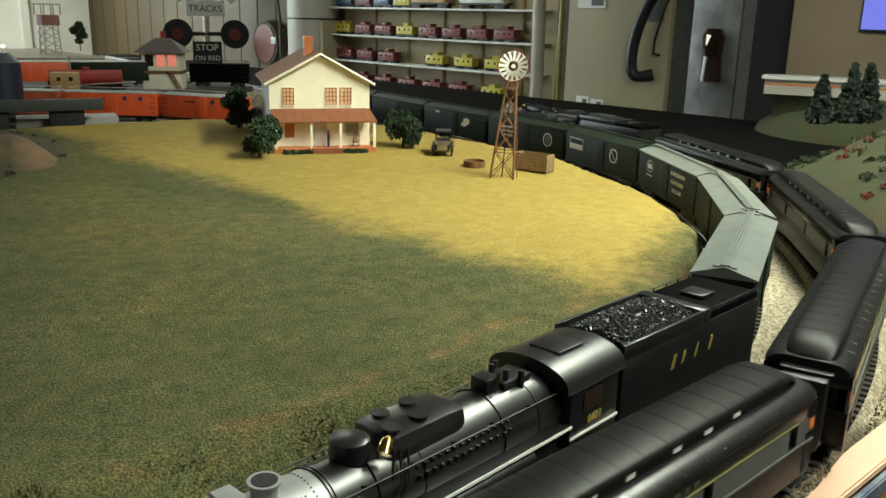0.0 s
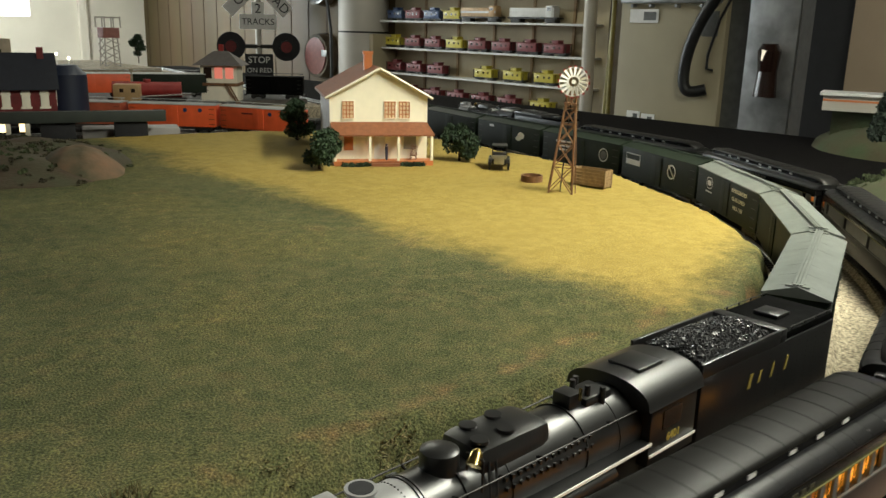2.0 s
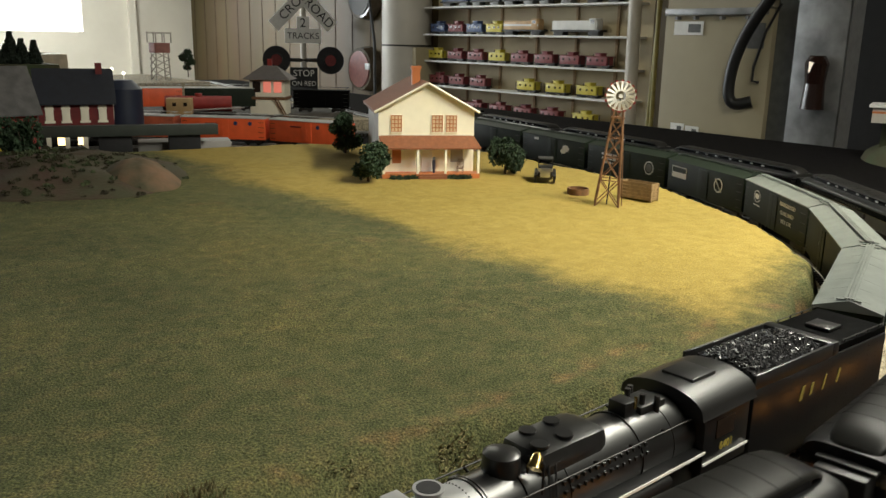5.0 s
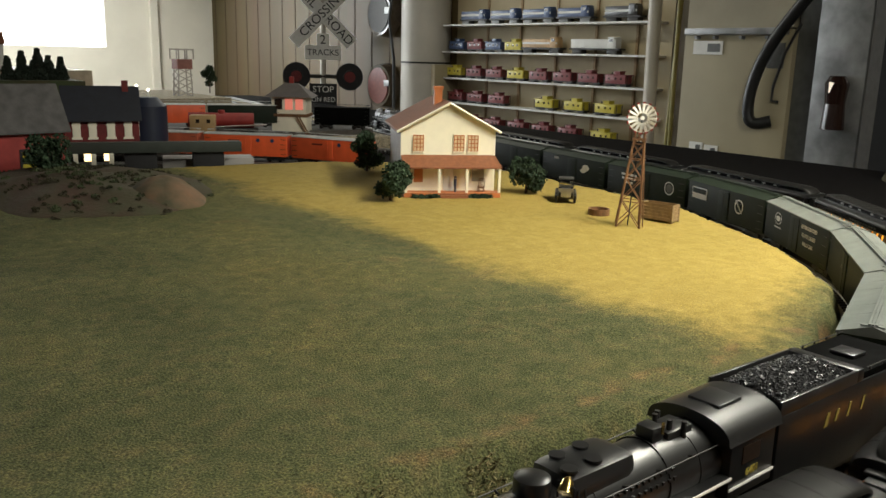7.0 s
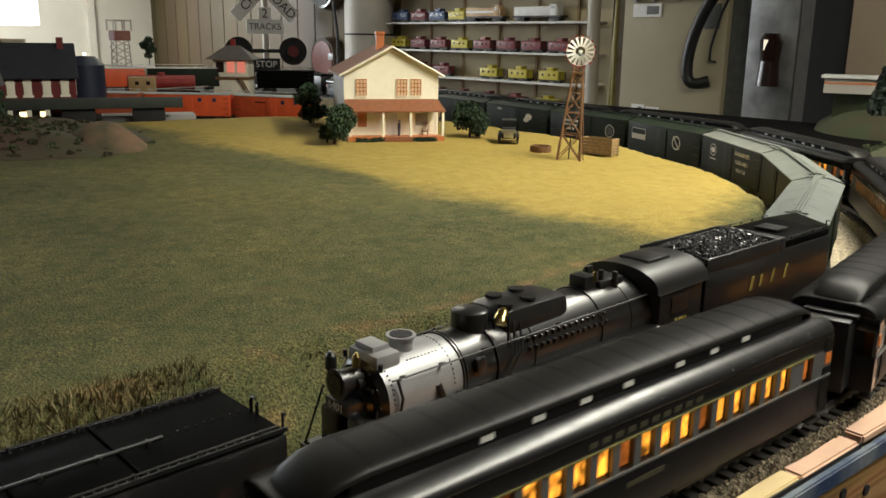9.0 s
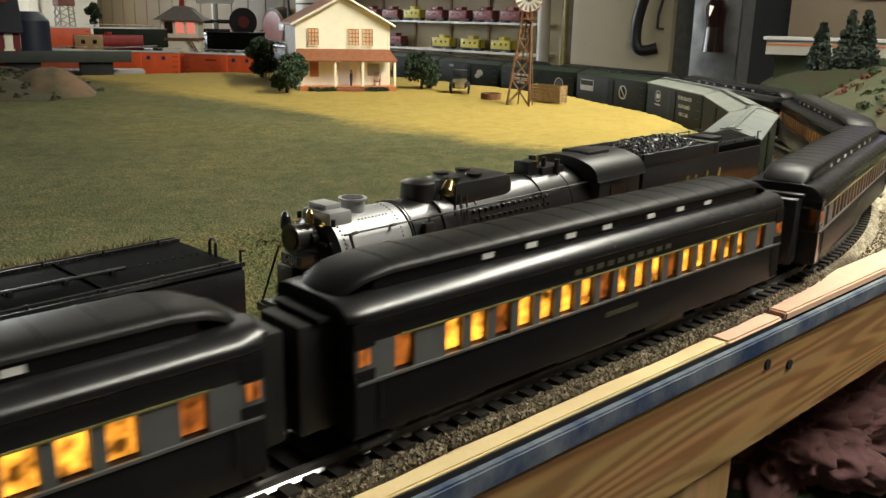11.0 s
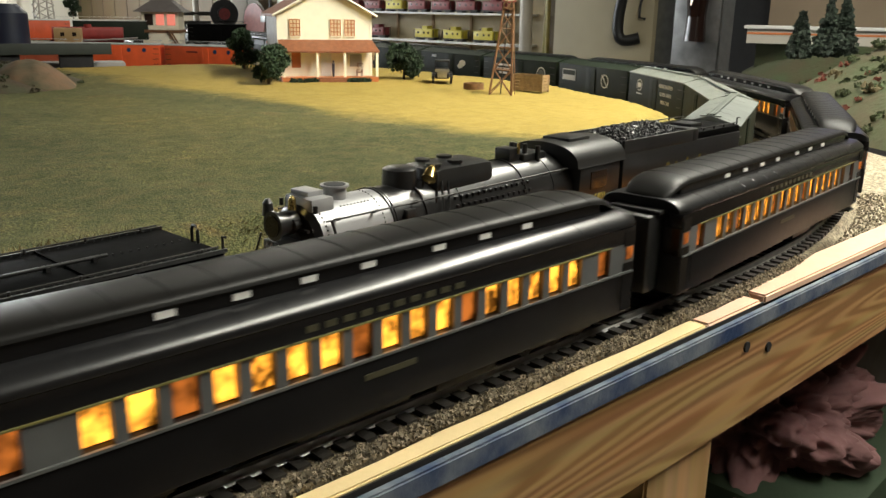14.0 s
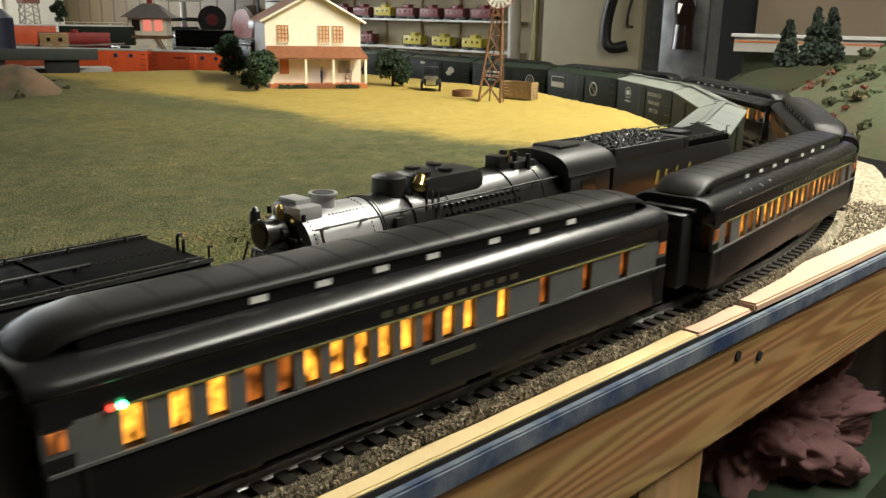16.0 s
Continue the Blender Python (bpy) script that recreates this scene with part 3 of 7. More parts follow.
def grass_fringe():
    # standing dry grass tufts along the front lip of the field
    rng = random.Random(5)
    bm = bmesh.new()
    for _ in range(26000):
        u = rng.uniform(-0.75, 0.66)
        d = rng.random() ** 1.3 * 0.078
        v = 0.406 + d + 0.008 * noise.noise((u * 9, 0, 0))
        dens = noise.noise((u * 7, v * 9, 2.0))
        if dens < -0.22 or u > 0.34:
            continue
        h = rng.uniform(0.005, 0.020) * (1.0 + 0.7 * dens) * (1.0 - 0.6 * d / 0.078)
        if u > 0.15:
            h *= 0.35
        z = -0.006 + 0.066 * bank(u, v - 0.406)
        a = rng.random() * 6.28
        lean = Vector((rng.gauss(0, 0.003), rng.gauss(-0.002, 0.003), h))
        w = Vector((math.cos(a), math.sin(a), 0)) * 0.0009
        p = Vector((u, v, z))
        bm.faces.new([bm.verts.new(p - w), bm.verts.new(p + w), bm.verts.new(p + lean)])
    m = mat("dry_grass_fibre", (0.27, 0.205, 0.095), 0.9, 0, 0.6, 22, second=(0.125, 0.12, 0.052))
    tagged(part("grass", bm, m, smooth=0), "dry straw-coloured standing grass fibres along the bank", "grass", kind="stuff")


grass_fringe()


def ballast_bed(radius, s0, s1, label):
    bm = bmesh.new()
    prev = None
    n = 280
    for i in range(n + 1):
        s = s0 + (s1 - s0) * i / n
        u, v, a = track(s, radius)
        nx, ny = -math.sin(a), math.cos(a)
        ring = []
        for off, z in ((-0.039, 0.0005), (-0.031, 0.0098), (0.0, 0.0112), (0.031, 0.0098), (0.039, 0.0005)):
            o = off + 0.003 * noise.noise((s * 40, off * 50, radius))
            ring.append(bm.verts.new((u + nx * o, v + ny * o, z + 0.0012 * noise.noise((s * 70, off * 90, 1)))))
        if prev:
            for k in range(4):
                bm.faces.new((prev[k], ring[k], ring[k + 1], prev[k + 1]))
        prev = ring
    bmesh.ops.recalc_face_normals(bm, faces=bm.faces)
    return structure(part("track_bed", bm, BALLAST), label, "ballast")


def rail_mesh(radius, s0, s1, side):
    bm = bmesh.new()
    prev = None
    n = 260
    prof = [(-0.0022, 0.0125), (-0.0005, 0.0140), (-0.0013, 0.0165), (-0.0013, RAIL), (0.0013, RAIL), (0.0013, 0.0165), (0.0005, 0.0140), (0.0022, 0.0125)]
    for i in range(n + 1):
        s = s0 + (s1 - s0) * i / n
        u, v, a = track(s, radius)
        nx, ny = -math.sin(a), math.cos(a)
        ring = [bm.verts.new((u + nx * (side * 0.0165 + o), v + ny * (side * 0.0165 + o), z)) for o, z in prof]
        if prev:
            for k in range(8):
                bm.faces.new((prev[k], ring[k], ring[(k + 1) % 8], prev[(k + 1) % 8]))
        prev = ring
    bmesh.ops.recalc_face_normals(bm, faces=bm.faces)
    return bm


def lay_track(radius, s0, s1, label, near0, near1):
    ob = base("railway_track", Matrix.Identity(4), label, "track", "layout tracks", "structure")
    part("rail", rail_mesh(radius, s0, s1, -1), STEEL, ob, "bright steel rail")
    part("rail", rail_mesh(radius, s0, s1, 1), STEEL, ob, "bright steel rail")
    tie = boxed(-0.0036, 0.0036, -0.0275, 0.0275, 0.0, 0.0072)
    me = bpy.data.meshes.new("tie")
    tie.to_mesh(me)
    tie.free()
    me.materials.append(TIE)
    rest = bmesh.new()
    s = s0
    while s < s1:
        u, v, a = track(s, radius)
        m = pose(u, v, 0.0062, 0, 0, math.degrees(a))
        if near0 <= s <= near1:
            t = new("tie", me)
            t.parent = ob
            t.matrix_basis = m
        else:
            rest.from_mesh(me)
            rest.verts.ensure_lookup_table()
            bmesh.ops.transform(rest, matrix=m, verts=rest.verts[-8:])
        s += 0.0132
    tagged(part("tie_row", rest, TIE, ob, "black plastic ties", smooth=0), kind="stuff")
    return ob


def grit_sheet():
    bm = bmesh.new()
    prev = None
    for i in range(61):
        s = -1.4 + 3.1 * i / 60 if i else -4.4
        u, v, a = track(s, OUTER)
        nx, ny = -math.sin(a), math.cos(a)
        edge = 0.03 + max(0.0, min(0.10, (s - 0.35) * 0.35)) * (1 + 0.3 * noise.noise((s * 9, 0, 0)))
        offs = [-edge, -0.03, 0.02, 0.06, 0.10, 0.145]
        row = [bm.verts.new((u + nx * o, max(v + ny * o, rim_v(u) + 0.027), 0.0012 + 0.0035 * max(0, noise.noise((s * 30, o * 60, 4))))) for o in offs]
        if prev:
            for k in range(len(offs) - 1):
                bm.faces.new((prev[k], row[k], row[k + 1], prev[k + 1]))
        prev = row
    bmesh.ops.recalc_face_normals(bm, faces=bm.faces)
    structure(part("grit_sheet", bm, BALLAST), "tan and white grit spread between the tracks", "ground")


def loose_grit():
    # coarse stones of the ballast shoulder beside the rim board
    rng = random.Random(31)
    bm = bmesh.new()
    for _ in range(15000):
        u = rng.uniform(-0.5, 0.60) if rng.random() < 0.8 else rng.uniform(0.60, 1.0)
        if u < 0.62:
            off = rng.uniform(0.0255, 0.0345)
            v = track(u, OUTER)[1] - off
            z = 0.0102 if off < 0.031 else 0.0102 - 1.1 * (off - 0.031)
            z += rng.random() * 0.0012
        else:
            v = rim_v(u) + rng.uniform(0.03, 0.11)
            z = 0.003
        s = rng.uniform(0.0005, 0.0012)
        q = Euler((rng.random() * 6, rng.random() * 6, rng.random() * 6)).to_matrix()
        vs = [bm.verts.new(Vector((u, v, z)) + q @ Vector(k) * s) for k in ((1, 1, 1), (-1, -1, 1), (-1, 1, -1), (1, -1, -1))]
        for a, b, c in ((0, 1, 2), (0, 3, 1), (0, 2, 3), (1, 3, 2)):
            bm.faces.new((vs[a], vs[b], vs[c]))
    m = mat("mixed_grit_stone", (0.46, 0.40, 0.30), 0.9, 0, 0.6, 420, second=(0.13, 0.115, 0.09), spec=0.2)
    nt = m.node_tree
    geo = nt.nodes.new("ShaderNodeNewGeometry")
    shade = nt.nodes.new("ShaderNodeValToRGB")
    shade.color_ramp.elements[0].color, shade.color_ramp.elements[1].color = (0.06, 0.052, 0.038, 1), (0.36, 0.30, 0.21, 1)
    nt.links.new(geo.outputs["Random Per Island"], shade.inputs["Fac"])
    nt.links.new(shade.outputs["Color"], nt.nodes["Principled BSDF"].inputs["Base Color"])
    tagged(part("grit", bm, m, smooth=0), "loose tan and grey grit along the track shoulder", "grit", kind="stuff")


grit_sheet()
loose_grit()
ballast_bed(INNER, -4.38, 6.9, "tan grit ballast under the inner track")
ballast_bed(OUTER, -4.38, 6.9, "tan and grey grit ballast under the outer track")
INNER_TRACK = lay_track(INNER, -4.38, 6.9, "inner oval model track with black ties", -0.4, 2.0)
OUTER_TRACK = lay_track(OUTER, -4.38, 6.9, "outer oval model track with black ties", -0.4, 2.0)

# ---- rolling stock ----


def truck(parent, x, wheelbase=0.034, r=0.0085, axles=2, depth=0.024):
    t = part("truck", box(box(boxed(x - wheelbase / 2 - 0.006, x + wheelbase / 2 + 0.006, -depth, -depth + 0.004, 0.006, 0.013, 0.0008),
                              x - wheelbase / 2 - 0.006, x + wheelbase / 2 + 0.006, depth - 0.004, depth, 0.006, 0.013, 0.0008),
                          x - 0.005, x + 0.005, -depth, depth, 0.008, 0.014), DARKMETAL, parent, "cast black truck frame")
    for k in range(axles):
        xx = x - wheelbase / 2 + wheelbase * k / max(1, axles - 1)
        bm = rod(bmesh.new(), (xx, -0.0185, r), (xx, -0.0145, r), r, seg=16)
        rod(bm, (xx, 0.0145, r), (xx, 0.0185, r), r, seg=16)
        rod(bm, (xx, -0.02, r), (xx, 0.02, r), 0.002, seg=8)
        part("wheelset", bm, DARKMETAL, t)
    return t


def arch(half, z0, rise, n=12, lip=0.0):
    pts = []
    for i in range(n + 1):
        a = math.pi * i / n
        pts.append((half * math.cos(a), z0 + rise * math.sin(a) ** 0.8))
    return [(half + lip, z0 - 0.001)] + pts + [(-half - lip, z0 - 0.001)]


COACH = 0.408
PITCH = 0.448


def coach(label, lit=True, plan="coach", tail=False):
    car = base("passenger_car", Matrix.Identity(4), label, "train car", "passenger train cars")
    h, w = COACH / 2, 0.0315
    body = bmesh.new()
    box(body, -h + 0.002, h - 0.002, -w, w, 0.012, 0.0397, 0.0012)
    part("lower_side", body, LOWER_BLACK, car, "satin black lower body")
    part("letterboard", boxed(-h + 0.002, h - 0.002, -w, w, 0.0578, 0.0683, 0.0012), CAR_BLACK, car, "black letterboard")
    part("interior", boxed(-h + 0.006, h - 0.006, -0.022, 0.022, 0.0398, 0.0577), FLATBLACK, car, "dark interior")
    for side in (-1, 1):
        y = side * (w + 0.0003)
        part("stripe", boxed(-h + 0.028, h - 0.028, y - 0.0004, y + 0.0004, 0.0577, 0.0585), DULLSTRIPE, car, "gold stripe above the windows")
        part("sill", boxed(-h + 0.004, h - 0.004, y - 0.0008, y + 0.0008, 0.0387, 0.0400), GREYBAND, car, "grey window sill")
    # windows as openings between posts
    if plan == "coach":
        xs = [-0.140 + 0.0176 * k for k in range(17)] + [0.170, -0.172]
    elif plan == "diner":
        xs = [-0.168, -0.149, -0.133, -0.116, -0.101, -0.087, -0.073, -0.059, -0.045, -0.031, -0.017, -0.003, 0.012, 0.038, 0.073, 0.113, 0.152]
    else:
        xs = [-0.17, -0.06, 0.06, 0.17]
    xs = sorted(xs)
    ww = 0.0044 if plan == "diner" else 0.0060
    for side in (-1, 1):
        y0, y1 = (w - 0.0025, w - 0.0002) if side > 0 else (-w + 0.0002, -w + 0.0025)
        edges = [-h + 0.003]
        for x in xs:
            edges += [x - ww, x + ww]
        edges.append(h - 0.003)
        for k in range(0, len(edges), 2):
            if edges[k + 1] - edges[k] > 0.0005:
                part("window_post", boxed(edges[k], edges[k + 1], y0, y1, 0.0397, 0.0578), GREYBAND, car, "grey panel between windows", smooth=0)
        for k, x in enumerate(xs):
            on = lit
            yy = side * (w - 0.0045)
            part("window", boxed(x - ww, x + ww, yy - 0.0006, yy + 0.0006, 0.0405, 0.0570), (LITDIM if k in ((3, 4, 10, 14, 15, 16) if plan == "diner" else (0, 3, 8, 12, 18)) else LIT) if on else DIMWIN, car,
                 "glowing amber window" if on else "dark window", smooth=0)
    # lower roof, clerestory and upper roof
    prof = [(w, 0.0684), (w + 0.0008, 0.0697), (w + 0.0002, 0.0717), (w - 0.0022, 0.0741), (w - 0.0065, 0.0761), (0.0175, 0.0770), (-0.0175, 0.0770), (-w + 0.0065, 0.0761), (-w + 0.0022, 0.0741), (-w - 0.0002, 0.0717), (-w - 0.0008, 0.0697), (-w, 0.0684)]
    ends = [(-h, 0.9, 0.0, 1.0), (-h + 0.004, 0.97, 0.0, 1.0), (-h + 0.012, 1, 0, 1), (h - 0.012, 1, 0, 1), (h - 0.004, 0.97, 0, 1.0), (h, 0.9, 0.0, 1.0)]
    part("lower_roof", sweep(bmesh.new(), prof, ends), ROOF_BLACK, car, "smooth black lower roof", smooth=0.9)
    ch = h - 0.024
    part("clerestory", boxed(-ch, ch, -0.0180, 0.0180, 0.0765, 0.0851), CAR_BLACK, car, "black clerestory wall", smooth=0)
    top = arch(0.0192, 0.0849, 0.0040, 12, 0.0004)
    nose = ((0.002, 0.66, -0.0120), (0.005, 0.80, -0.0095), (0.011, 0.91, -0.0055), (0.020, 0.975, -0.0019), (0.034, 1.0, 0.0))
    e2 = [(-h + x, sy, dz, 1.0) for x, sy, dz in nose] + [(h - x, sy, dz, 1.0) for x, sy, dz in reversed(nose)]
    part("upper_roof", sweep(bmesh.new(), top, e2), ROOF_MATTE, car, "satin charcoal upper roof", smooth=0.9)
    for k in range(16):
        x = -ch + 0.012 + k * (2 * ch - 0.024) / 15
        pts = [(x, y * 1.002, z + 0.00005) for y, z in arch(0.0192, 0.0849, 0.0040, 10)[1:-1]]
        part("roof_seam", polyline(pts, 0.00028, 4), ROOF_MATTE, car)
        for side in (-1, 1):
            low = [(x, side * yy, zz) for yy, zz in ((w + 0.0009, 0.0697), (w + 0.0003, 0.0718), (w - 0.0022, 0.0742), (w - 0.0065, 0.0762), (0.0185, 0.0770))]
            part("roof_seam", polyline(low, 0.00016, 4), ROOF_BLACK, car)
    for side in (-1, 1):
        for k in range(7):
            x = -0.105 + 0.034 * k + (0.012 if k > 3 else 0)
            yy = side * 0.0182
            part("clerestory_window", boxed(x - 0.0042, x + 0.0042, yy - 0.0005, yy + 0.0005, 0.0790, 0.0819), WHITE, car, "small pale clerestory window", smooth=0)
    # vestibules, diaphragms, underbody
    for e in (-1, 1):
        part("diaphragm", box(boxed(min(e * (h - 0.004), e * (h + 0.017)), max(e * (h - 0.004), e * (h + 0.017)), -0.0165, 0.0165, 0.014, 0.0675, 0.002), e * h - 0.008, e * h + 0.008, -0.019, 0.019, 0.0675, 0.0705, 0.001), RUBBER, car, "black end diaphragm")
        part("step", boxed(e * (h - 0.015) - 0.008, e * (h - 0.015) + 0.008, -w, -w + 0.008, 0.006, 0.0075), DARKMETAL, car, smooth=0)
        part("step", boxed(e * (h - 0.015) - 0.008, e * (h - 0.015) + 0.008, w - 0.008, w, 0.006, 0.0075), DARKMETAL, car, smooth=0)
        for side in (-1, 1):
            for dx in (0.0062, 0.0100):
                x, y = e * (h - dx), side * (w + 0.0002)
                part("lamp", boxed(x - 0.0011, x + 0.0011, y - 0.0004, y + 0.0004, 0.0480, 0.0555), LITDIM, car, "small amber vestibule pane", smooth=0)
            part("vestibule_door", box(boxed(e * (h - 0.0085) - 0.0055, e * (h - 0.0085) + 0.0055, side * w - 0.0003, side * w + 0.0003, 0.014, 0.0455), e * (h - 0.0085) - 0.0055, e * (h - 0.0085) + 0.0055, side * w - 0.0003, side * w + 0.0003, 0.0565, 0.0660), CAR_BLACK, car, "black vestibule door", smooth=0)
            part("grab_rail", rods([((e * (h - 0.017), side * (w + 0.0012), 0.020), (e * (h - 0.017), side * (w + 0.0012), 0.038))], 0.0005, 5), DARKMETAL, car)
        truck(car, e * 0.140, 0.050, 0.0085, 3)
    part("tank", boxed(-0.05, 0.02, -0.024, -0.006, 0.005, 0.0118, 0.002), DARKMETAL, car, "black underbody tank")
    part("battery_box", boxed(0.035, 0.08, -0.027, -0.01, 0.005, 0.0118, 0.001), DARKMETAL, car, "black battery box")
    # road name and number as plain bars
    for side in (-1, 1):
        for k in range(10):
            x = -0.045 + 0.010 * k
            yy = side * (w + 0.0002)
            part("lettering_bar", boxed(x - 0.003, x + 0.003, yy - 0.0002, yy + 0.0002, 0.0615, 0.0645), DIMLETTER, car, "dim lettering bar", smooth=0)
        part("number_bar", boxed(-0.016, 0.016, side * (w + 0.0002) - 0.0002, side * (w + 0.0002) + 0.0002, 0.029, 0.032), DIMLETTER, car, "dim gold number bar", smooth=0)
    if tail:
        part("marker_lamp", rod(bmesh.new(), (-h + 0.0275, -w - 0.002, 0.0588), (-h + 0.0275, -w, 0.0588), 0.0011, seg=10), glow("red_marker", (1, 0.05, 0.03), 3), car, "red marker light")
        part("marker_lamp", rod(bmesh.new(), (-h + 0.0315, -w - 0.002, 0.0588), (-h + 0.0315, -w, 0.0588), 0.0013, seg=10), glow("green_marker", (0.1, 1, 0.35), 10), car, "green marker light")
        part("tail_lamp", rod(bmesh.new(), (-h - 0.018, 0.0, 0.040), (-h - 0.014, 0.0, 0.040), 0.004, seg=12), glow("white_tail_light", (1, 0.98, 0.92), 20), car, "white tail light")
    return car


def freight_car(name, label, side_mat, roof_mat, length=0.27, group="green milk cars", flat_roof=False):
    car = base(name, Matrix.Identity(4), label, "train car", group)
    h, w = length / 2, 0.030
    part("body", boxed(-h, h, -w, w, 0.017, 0.0815, 0.0008), side_mat, car)
    if flat_roof:
        prof = arch(w + 0.001, 0.0816, 0.0035, 10, 0.0004)
    else:
        prof = [(w + 0.0018, 0.0815), (w + 0.0018, 0.0832), (0.0, 0.0925), (-w - 0.0018, 0.0832), (-w - 0.0018, 0.0815)]
    part("roof", sweep(bmesh.new(), prof, [(-h - 0.002, 1, 0, 1), (h + 0.002, 1, 0, 1)]), roof_mat, car, smooth=0.3)
    part("running_board", box(box(boxed(-h, h, -0.0045, -0.0020, 0.0932, 0.0942), -h, h, -0.0012, 0.0012, 0.0932, 0.0942), -h, h, 0.0020, 0.0045, 0.0932, 0.0942), roof_mat, car, "planked roof walk", smooth=0)
    for e in (-1, 1):
        for k in range(3):
            x = e * h * (0.28 + 0.3 * k)
            part("roof_rib", rods([((x, -w - 0.001, 0.0830), (x, 0, 0.0924)), ((x, w + 0.001, 0.0830), (x, 0, 0.0924))], 0.00035, 4), roof_mat, car)
        part("end_walk", boxed(e * (h - 0.006) - 0.004, e * (h - 0.006) + 0.004, -0.011, 0.011, 0.0912, 0.0922), roof_mat, car, "crosswise roof walk at the car end", smooth=0)
        part("end_sill", boxed(e * h - 0.003, e * h + 0.003, -w, w, 0.012, 0.0185), DARKMETAL, car)
        each("rung", [((e * (h - 0.004), s * (w + 0.0012), z), (e * (h - 0.02), s * (w + 0.0012), z)) for s in (-1, 1) for z in (0.025, 0.040, 0.055, 0.070)], 0.0006, DARKMETAL, car, 4)
        part("coupler", boxed(e * (h + 0.008) - 0.006, e * (h + 0.008) + 0.006, -0.003, 0.003, 0.010, 0.016, 0.001), DARKMETAL, car)
        truck(car, e * (h - 0.042))
    for s in (-1, 1):
        y = s * (w + 0.0008)
        part("door", box(boxed(-0.018, 0.018, y - 0.0008, y + 0.0008, 0.020, 0.078, 0.0004), -0.0006, 0.0006, y - 0.0012, y + 0.0012, 0.021, 0.077), side_mat, car, "plank side door")
    return car


def bars(car, x, z, widths, height, y=0.0312, step=None, m=None):
    # unreadable lines of lettering on the side that faces the farm
    zz = z
    for wd in widths:
        part("lettering_bar", boxed(x - wd / 2, x + wd / 2, y - 0.0002, y + 0.0002, zz, zz + height), m or WHITE, car, "pale lettering bar", smooth=0)
        zz -= step or height * 1.9


def ring(car, x, z, r0, r1, y=0.0312, m=None, squash=1.0, name="emblem"):
    bm = bmesh.new()
    n = 24
    a = [bm.verts.new((x + r0 * math.cos(6.2832 * k / n), y, z + squash * r0 * math.sin(6.2832 * k / n))) for k in range(n)]
    b = [bm.verts.new((x + r1 * math.cos(6.2832 * k / n), y, z + squash * r1 * math.sin(6.2832 * k / n))) for k in range(n)]
    for k in range(n):
        bm.faces.new((a[k], b[k], b[(k + 1) % n], a[(k + 1) % n]))
    return part(name, bm, m or WHITE, car, "pale painted emblem ring", smooth=0)


def disc(car, x, z, r, y=0.0313, m=None, squash=1.0):
    bm = bmesh.new()
    bm.faces.new([bm.verts.new((x + r * math.cos(6.2832 * k / 20), y, z + squash * r * math.sin(6.2832 * k / 20))) for k in range(20)])
    return part("emblem", bm, m or WHITE, car, "painted emblem", smooth=0)


